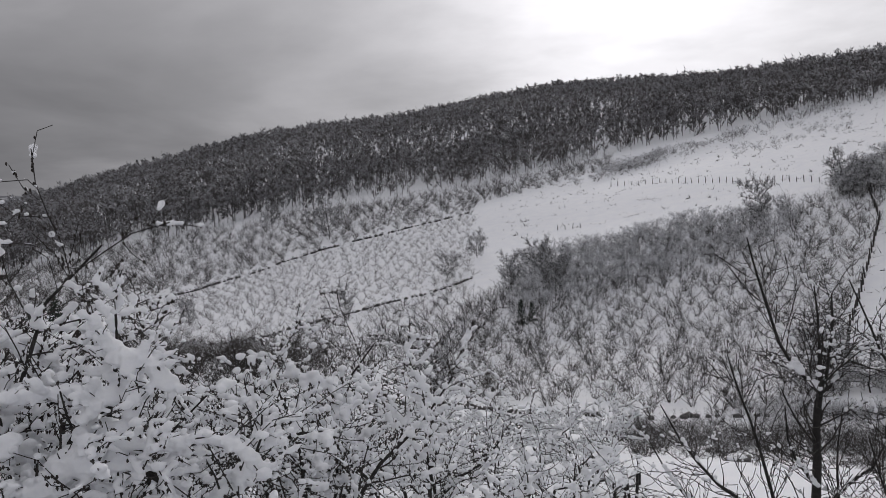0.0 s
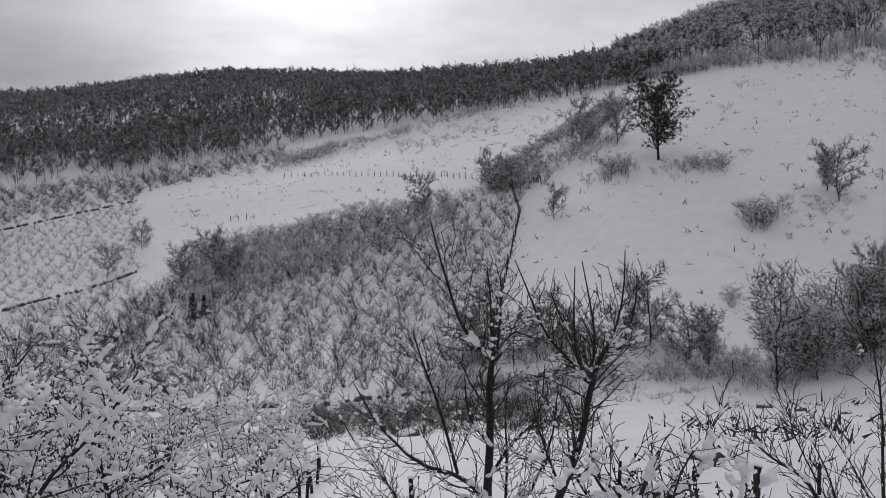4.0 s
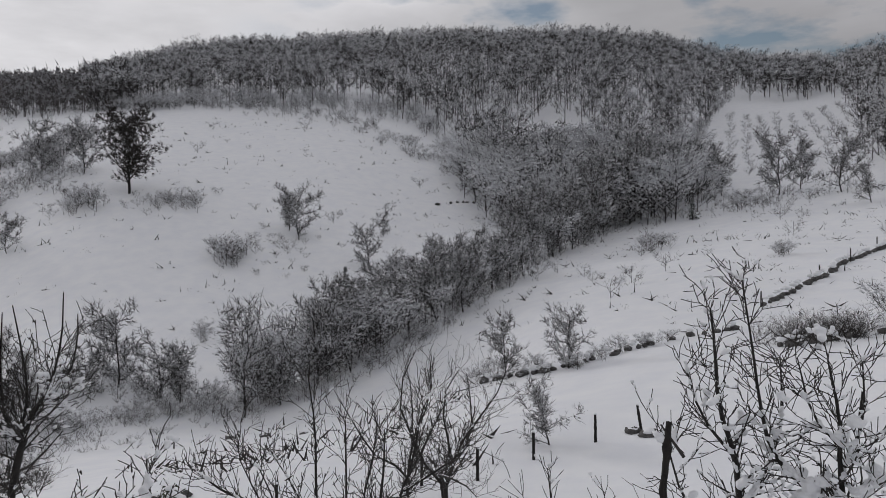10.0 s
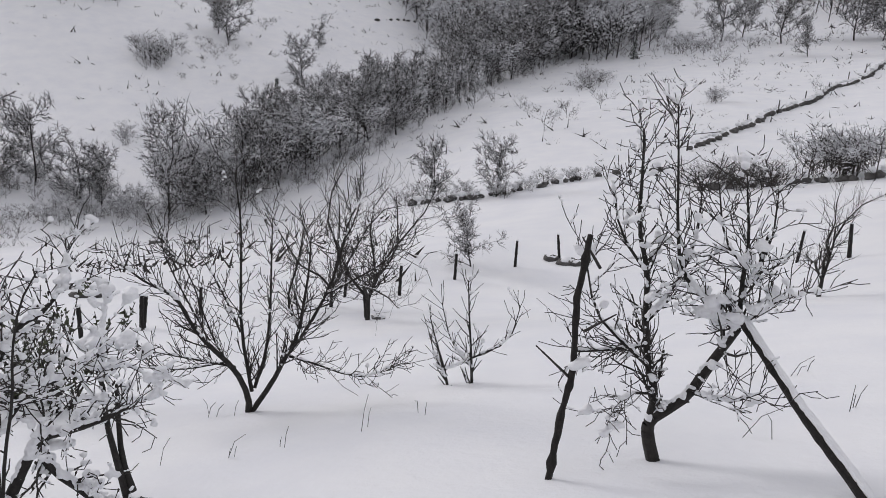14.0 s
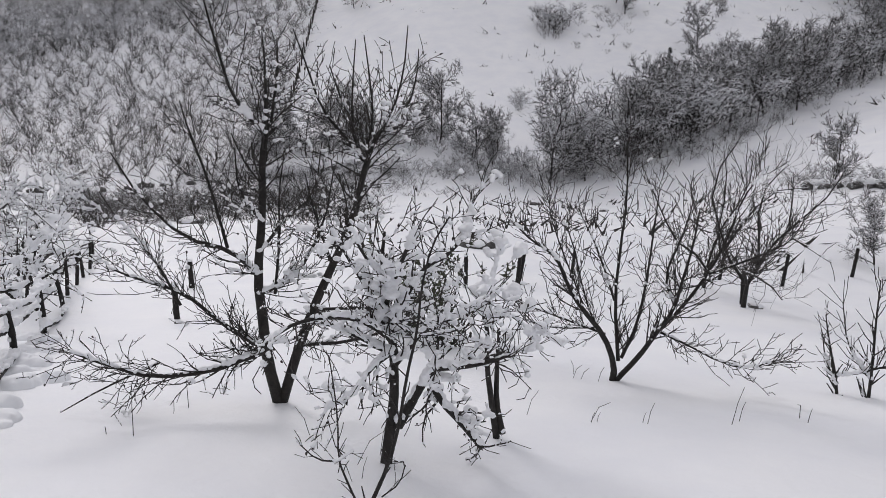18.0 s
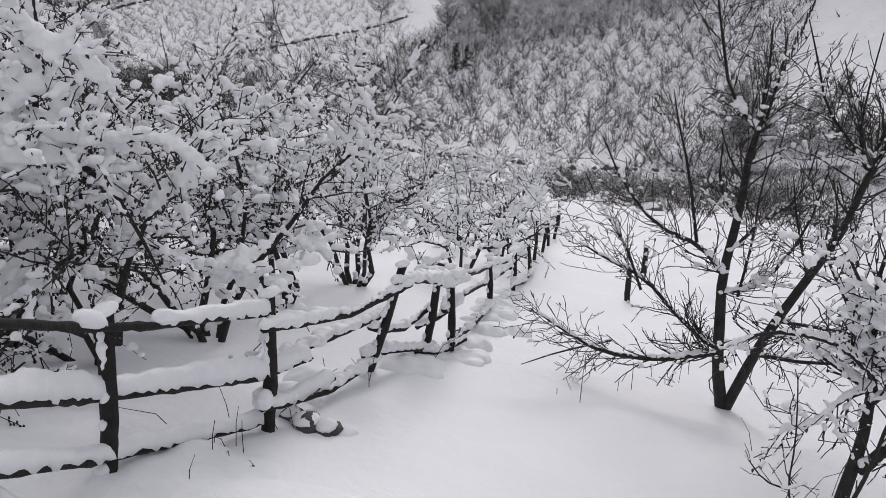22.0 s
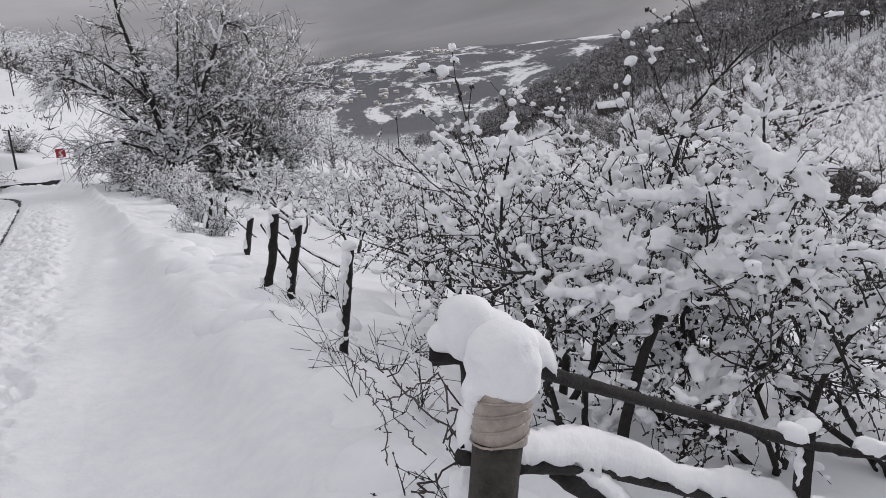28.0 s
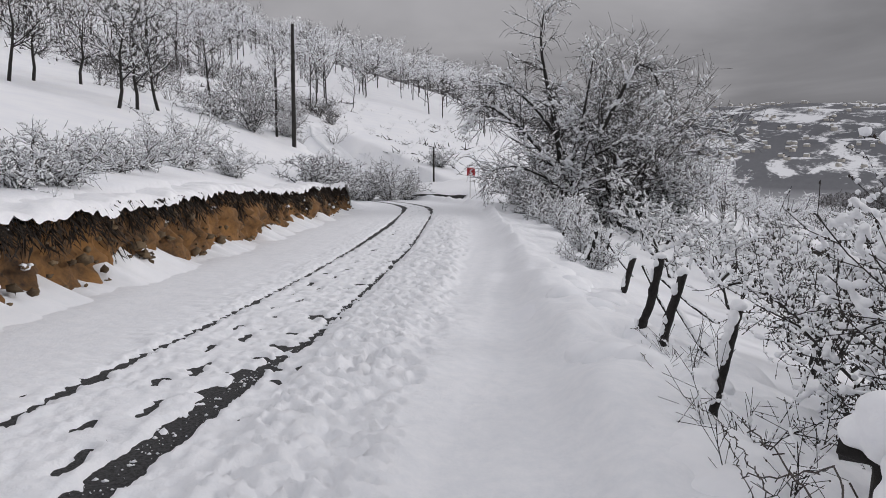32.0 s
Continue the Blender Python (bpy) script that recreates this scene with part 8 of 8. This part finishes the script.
for az_, d_ in ((22.1, 63.3), (25.0, 62.6), (27.8, 62), (31.5, 62.4), (35.4, 63), (39.5, 63), (43.8, 62.7)):
    patch("hedge_brush", az_, d_, 1.1, 0.8, 24, (0.35, 0.75), "dark low hedge along the foot of the valley slope")
for az_, d_ in ((65.0, 52), (68.0, 48.5), (72.0, 47), (76.6, 49.5)):
    patch("hedge_brush", az_, d_, 1.1, 0.7, 16, (0.25, 0.55), "dark low brush on the bank edge of the meadow")
sown(g, "valley_thicket", thick_kinds, sector(g, 190, -33, -9, 60, 88), hazels, "grey bare thicket on the valley floor beyond the orchard", "scrub", (0.6, 1.2))
patch("willow_thicket", -14.5, 78, 2.2, 5, 60, (0.9, 1.5), "grey bare thicket below the terraces", hazel_kinds)
young = coppice_rows(g, 81.6, 90, 178, 300, 4.2, 8, lambda az, d: d < np.interp(az, (82, 88, 90), (285, 285, 215)), 0.4)
sown(g, "young_orchard", bushy_kinds, young, [M["twig_brown"], M["frost"]], "rows of young snowy trees on a steep clearing", "orchard trees", (0.7, 1.1))
patch("hedge_brush", 87.5, 46.5, 1.7, 1.2, 60, (0.45, 0.85), "brown bare hedge along the meadow edge", hazel_kinds)
patch("hedge_brush", 94.2, 48, 1.2, 1.2, 26, (0.9, 1.5), "bare rounded hedge bushes along the meadow")
patch("hedge_brush", 100, 56, 0.8, 1.6, 36, (0.5, 0.8), "bare upright bush at the meadow end", hazel_kinds)
sown(g, "stem_thicket", hazel_kinds, np.concatenate([sector(g, 240, 12.5, 34, 30, 60), sector(g, 150, 13, 30, 44, 60)]), [M["twig"], M["frost"]], "thin upright stems of young growth on the valley floor", "scrub", (0.35, 0.75))
patch("dry_reeds", 20, 54, 6.0, 4.5, 300, (0.28, 0.5), "dry brown reeds standing in snow", scrub_kinds)
patch("dry_reeds", 34, 60, 4.0, 3.0, 160, (0.3, 0.5), "dry brown reeds beside the stream", scrub_kinds)

tuft_kinds = []
for k in range(4):
    b = g.normal(size=(7, 3)) * np.array([0.3, 0.3, 0.0])
    tuft_kinds.append(merged([(*slivers(g, b, unit(g.normal(size=(7, 3)) * 0.8 + np.array([0, 0, 0.8])), g.uniform(0.15, 0.6, 7), 0.07), 0)]))
tufts = np.concatenate([sector(g, 620, 28, 66, 74, 205), sector(g, 620, 4, 31, 158, 262), sector(g, 700, 64, 103, 52, 160), sector(g, 160, -100, -68, 66, 105), sector(g, 120, 40, 64, 24, 56)])
sown(g, "weed_tufts", tuft_kinds, tufts, [M["twig"]], "scattered dry weed tufts poking through field snow", "weeds", (0.6, 2.2))
shrubs = np.concatenate([sector(g, 46, 21, 34, 195, 262), sector(g, 14, 44, 62, 120, 190), sector(g, 14, 66, 92, 70, 150)])
sown(g, "field_shrubs", bushy_kinds, shrubs, [M["twig"], M["frost"]], "scattered small bare shrubs on snowy pasture", "shrubs", (0.5, 1.4))


def dry_wall(points, label, height=0.6, size=0.3, snow=0.8, seed=1, step=0.32, brushy=0):
    """A rough field wall: rows of stones, with snow on the crest."""
    gg = np.random.default_rng(seed)
    ob = thing("field_wall", None, label, "wall", "field walls")
    way = [np.array(place_at(a, d)) for a, d in points]
    c, crest = [], []
    for p, q in zip(way[:-1], way[1:]):
        n = max(2, int(np.linalg.norm(q - p) / step))
        for k in range(n):
            s = p + (q - p) * (k + gg.uniform(-0.3, 0.3)) / n
            s = s + np.array([value_noise(s[0], s[1], 5, 1), value_noise(s[0], s[1], 5, 2), 0]) * 0.9
            if gg.random() < 0.15 + 0.3 * (value_noise(s[0], s[1], 9, 3) > 0.3):
                continue
            z = float(ground(s[0], s[1]))
            for r in range(max(1, int(height / 0.3))):
                c.append([s[0] + gg.normal() * 0.1, s[1] + gg.normal() * 0.1, z + 0.1 + 0.28 * r])
            crest.append([s[0] + gg.normal() * 0.12, s[1] + gg.normal() * 0.12, z + height + 0.05])
    c, crest = np.array(c), np.array(crest)
    v, q = lumps(gg, c, size * gg.uniform(0.6, 1.25, len(c)), 0.7, 4, 6, 0.35)
    tagged(part_mesh("stones", mesh_of("stones", v, q, slots=[M["stone"]]), ob), kind="stuff")
    keep = gg.random(len(crest)) < snow
    v, q = lumps(gg, crest[keep], size * gg.uniform(0.7, 1.3, keep.sum()), 0.5, 4, 7, 0.15)
    tagged(part_mesh("snow_load", mesh_of("snow_load", v, q, smooth_faces=True, slots=[M["snow_cap"]]), ob), kind="stuff")


dry_wall([(-8, 61), (0, 61.5), (10, 62), (20, 62.5), (28, 64), (34, 66)], "dark low field wall along the foot of the coppice", 0.45, 0.34, 0.25, 1, 0.5)
dry_wall([(83.7, 59.1), (85.6, 64), (87.5, 69.7), (90, 80), (92.1, 91.9), (94.8, 111.8), (96, 126), (98.3, 133), (102.2, 123)], "dark field wall climbing the snowy meadow", 0.5, 0.27, 0.8, 2, 0.42)
dry_wall([(64.5, 50.5), (70, 47), (74.5, 47.5), (78, 49.5), (82.5, 52)], "broken dark bank edge along the lower meadow", 0.35, 0.26, 0.7, 3, 0.45)
dry_wall([(85, 44), (89, 45.5), (93, 46.5), (97.5, 47)], "dark stone bank under the meadow hedge", 0.4, 0.28, 0.5, 4, 0.45)
dry_wall([(-20, 142), (-18, 148), (-11.7, 170), (-7.5, 180), (-3.4, 188), (2.6, 200)], "dark terrace wall across the hazel slope", 0.5, 0.42, 0.6, 5, 0.9)
dry_wall([(-17, 92), (-14, 97), (-11, 103), (-8, 109), (-3.7, 117.5), (0.5, 126), (2.4, 131)], "dark low terrace wall below the young hazels", 0.3, 0.3, 0.45, 6, 0.7)
dry_wall([(99, 27), (101, 28), (103.5, 28.5)], "short dark stone bank at the garden end", 0.4, 0.3, 0.6, 7, 0.4)
dry_wall([(61, 143), (63.3, 147), (66, 150)], "line of dark stones under the copse", 0.3, 0.4, 0.4, 8, 1.5)
for k, (az, d, s) in enumerate([(45.9, 52, 0.5), (48.2, 50, 0.35), (51, 48, 0.35), (41.5, 24.5, 0.45), (42.1, 24.8, 0.4), (40.9, 24.9, 0.3), (76.5, 27, 0.35), (77.3, 26.8, 0.3), (75.4, 27.4, 0.3), (20.2, 33, 0.5), (62.5, 18.2, 0.2)]):
    st = thing("field_stone", None, "dark stone showing through snow in the lower field", "stone", "field stones")
    c = spot(az, d, 0.02)
    v, q = lumps(g, [c], [s], 0.45, 5, 8, 0.3)
    part_mesh("stone", mesh_of("stone", v, q, slots=[M["stone"]]), st)
    v, q = lumps(g, [c + [0, 0, s * 0.28]], [s * 0.8], 0.35, 5, 10, 0.1)
    part_mesh("snow_load", mesh_of("snow_load", v, q, smooth_faces=True, slots=[M["snow_cap"]]), st)

# post fences on the far fields


def post_row(points, gap, label, h=1.3, r=0.09, seed=1):
    gg = np.random.default_rng(seed)
    ob = thing("field_fence", None, label, "fence", "field fences")
    way = [np.array(place_at(a, d)) for a, d in points]
    v, q = tubes(np.array([[0, 0, -0.2, 0.03, 0, h, r, r * 0.8]]), 6)
    me = mesh_of("post", np.concatenate([v, [[0.03, 0, h]]]), q, [[12, 6 + k, 6 + (k + 1) % 6] for k in range(6)], slots=[M["pole"]])
    for p, e in zip(way[:-1], way[1:]):
        n = max(1, int(np.linalg.norm(e - p) / gap))
        for k in range(n):
            s = p + (e - p) * k / n
            s[2] = float(ground(s[0], s[1]))
            part_mesh("post", me, ob, at=Matrix.Translation(s) @ Matrix.Rotation(gg.normal() * 0.06, 4, "Y") @ Matrix.Diagonal((1, 1, gg.uniform(0.75, 1.1), 1)))


post_row([(12.6, 198.6), (16, 190), (20, 178), (24, 165), (26.7, 155)], 1.9, "row of thin dark posts across a snowy field", 1.2, 0.08, 1)
post_row([(8.6, 160), (10.8, 158)], 1.6, "few dark posts in the upper field", 1.2, 0.08, 2)
post_row([(29, 146), (29.6, 128), (28.6, 106), (27.6, 90), (27.2, 76)], 2.2, "rough post fence beside the coppice", 1.4, 0.11, 3)
post_row([(30.4, 143), (31.4, 140)], 0.6, "short paling fence beside the snowfield", 1.3, 0.1, 4)
post_row([(34.5, 156), (35.8, 168), (36.8, 186)], 1.8, "dark post fence climbing to the wood", 1.4, 0.12, 5)
post_row([(83.9, 60), (87.5, 70.5), (92.1, 92.5), (94.8, 112)], 6.0, "thin posts along the meadow wall", 1.3, 0.06, 6)


def conifer(az, d, h, label, seed, snow=0.5):
    gg = np.random.default_rng(seed)
    trunk = limb_path([(0, 0, -0.2), (0, 0, h * 0.5), (0, 0, h)], 0.03 * h, 0.004 * h)
    limbs = []
    n = 46
    for k in range(n):
        t = 0.08 + 0.9 * (k + gg.random()) / n
        a = gg.uniform(0, 6.28)
        ln = h * 0.30 * (1.02 - t) * gg.uniform(0.8, 1.2)
        b = np.array([0, 0, t * h])
        limbs.append(limb_path([b, b + [math.cos(a) * ln * 0.5, math.sin(a) * ln * 0.5, 0.02 * ln], b + [math.cos(a) * ln, math.sin(a) * ln, -0.12 * ln]], 0.012 * h, 0.004 * h))
    limbs = np.concatenate(limbs)
    sprays, _ = shoots(gg, limbs, 5, h * 0.08, 60, -0.1, 1, 0.9, 0.0, 0.3, 0.012 * h)
    tree_thing("conifer", trunk, np.concatenate([limbs, sprays]), gg, 0.016 * h, facing(az, d, 0.1), label, "conifer", "", 6, 3, snow, 0.2, fine=False, twig="needle")


conifer(54.3, 94.5, 2.7, "small dark fir tree alone on the snowfield", 1, 0.35)
conifer(-26.75, 112, 4.5, "dark cypress-like conifer beside a hut", 2, 0.1)
conifer(5.6, 101, 3.6, "small dark conifer at the coppice edge", 3, 0.2)
conifer(6.4, 103, 2.8, "small dark conifer beside another at the coppice edge", 4, 0.2)
conifer(-28.3, 118, 2.6, "small dark conifer near the huts", 5, 0.2)
conifer(79.4, 129, 3.2, "storm-bent dark pine with snow pads", 6, 0.6)


# ---------------------------------------------------------------- huts and houses
def house(az, d, length, width, wall_h, roof_h, turn, label, wall="plank", windows=1):
    ob = thing("hut" if wall == "plank" else "house", facing(az, d, 0.2, turn), label, "hut" if wall == "plank" else "house")
    def box(name, x0, x1, y0, y1, z0, z1, mat, parent, lab=""):
        bm = bmesh.new()
        bmesh.ops.create_cube(bm, size=1.0)
        bmesh.ops.scale(bm, vec=(x1 - x0, y1 - y0, z1 - z0), verts=bm.verts)
        bmesh.ops.translate(bm, vec=((x0 + x1) / 2, (y0 + y1) / 2, (z0 + z1) / 2), verts=bm.verts)
        return part(name, bm, mat, parent, lab)
    l, w, t = length / 2, width / 2, 0.18
    front = box("wall", -l, l, -w, -w + t, 0, wall_h, M[wall], ob)
    box("wall", -l, l, w - t, w, 0, wall_h, M[wall], ob)
    for s in (-1, 1):
        v = np.array([(s * l, -w + t, 0), (s * l, w - t, 0), (s * l, w - t, wall_h), (s * l, 0, wall_h + roof_h), (s * l, -w + t, wall_h)])
        v = np.concatenate([v, v - np.array([s * t, 0, 0])])
        q = [(0, 1, 6, 5), (1, 2, 7, 6), (4, 0, 5, 9)]
        tr = [(0, 2, 1), (0, 4, 2), (4, 3, 2), (5, 6, 7), (5, 7, 9), (9, 7, 8), (2, 3, 8), (2, 8, 7), (3, 4, 9), (3, 9, 8)]
        part_mesh("gable", mesh_of("gable", v, q, tr, slots=[M[wall]]), ob)
    for s in (-1, 1):
        for lift, mat, nm, th in ((0.0, "plank", "roof", 0.1), (0.11, "snow_cap", "snow_load", 0.24)):
            e = 0.4 - lift
            v = []
            for x in (-l - e, l + e):
                for y, z in ((0, wall_h + roof_h), (s * (w + e), wall_h - roof_h * e / w)):
                    v += [(x, y, z + lift), (x, y, z + lift + th)]
            q = [(0, 2, 6, 4), (1, 5, 7, 3), (0, 1, 3, 2), (4, 6, 7, 5), (2, 3, 7, 6), (0, 4, 5, 1)]
            part_mesh(nm, mesh_of(nm, v, q, slots=[M[mat]]), ob, "thick smooth snow on the roof" if mat == "snow_cap" else "")
    dr = box("door", l * 0.35, l * 0.35 + 0.9, -w - 0.03, -w + 0.02, 0, min(1.9, wall_h * 0.85), M["pole"], ob, "dark door opening")
    for k in range(windows):
        x = -l * 0.6 + k * length * 0.28
        f = box("window", x, x + 0.8, -w - 0.03, -w + 0.02, wall_h * 0.42, wall_h * 0.8, M["pole"], ob, "dark window")
        box("sill", x - 0.06, x + 0.86, -w - 0.1, -w + 0.02, wall_h * 0.42 - 0.08, wall_h * 0.42, M["plank"], f)


house(-24.4, 90, 3.0, 2.4, 1.5, 0.9, 30, "small dark plank hut with a thick snow roof")
house(-36.0, 330, 9, 7, 2.8, 2.4, 20, "far farmhouse with a snow-covered roof", "plaster", 3)
house(-33.9, 340, 8, 6, 2.6, 2.2, -15, "far plank barn with a snow-covered roof")
house(-39.5, 118, 9, 7, 2.4, 2.2, 40, "low barn roof deep in snow below the orchard")
house(-46.0, 66, 5, 4, 1.6, 1.2, 55, "plank barn with snowy roof behind the orchard")
house(-30.2, 235, 6, 4.5, 2.0, 1.6, 10, "snow-roofed shed on the valley floor")
# far village on the mountain foot
g = np.random.default_rng(120)
vil_v, vil_q, vil_m, n_ = [], [], [], 0
pts = sector(g, 170, -56, -40, 1150, 2300)
for x, y in pts:
    z = float(ground(x, y))
    s, a = g.uniform(3, 5.5), g.uniform(0, 3.14)
    c_, s_ = math.cos(a), math.sin(a)
    base = np.array([(-s, -s * 0.7, -2), (s, -s * 0.7, -2), (s, s * 0.7, -2), (-s, s * 0.7, -2), (-s, -s * 0.7, 4), (s, -s * 0.7, 4), (s, s * 0.7, 4), (-s, s * 0.7, 4), (-s, 0, 6), (s, 0, 6)])
    p = np.column_stack([base[:, 0] * c_ - base[:, 1] * s_ + x, base[:, 0] * s_ + base[:, 1] * c_ + y, base[:, 2] + z])
    vil_v.append(p)
    vil_q.append(np.array([(0, 1, 5, 4), (1, 2, 6, 5), (2, 3, 7, 6), (3, 0, 4, 7), (4, 5, 9, 8), (6, 7, 8, 9)]) + n_)
    vil_m += [0, 0, 0, 0, 1, 1]
    n_ += 10
me = mesh_of("far_village", np.concatenate(vil_v), np.concatenate(vil_q), slots=[M["plaster"], M["snow_cap"]], index=vil_m)
tagged(new("far_village", me), "scattered tiny snow-roofed houses on the far mountain foot", "houses", kind="stuff")
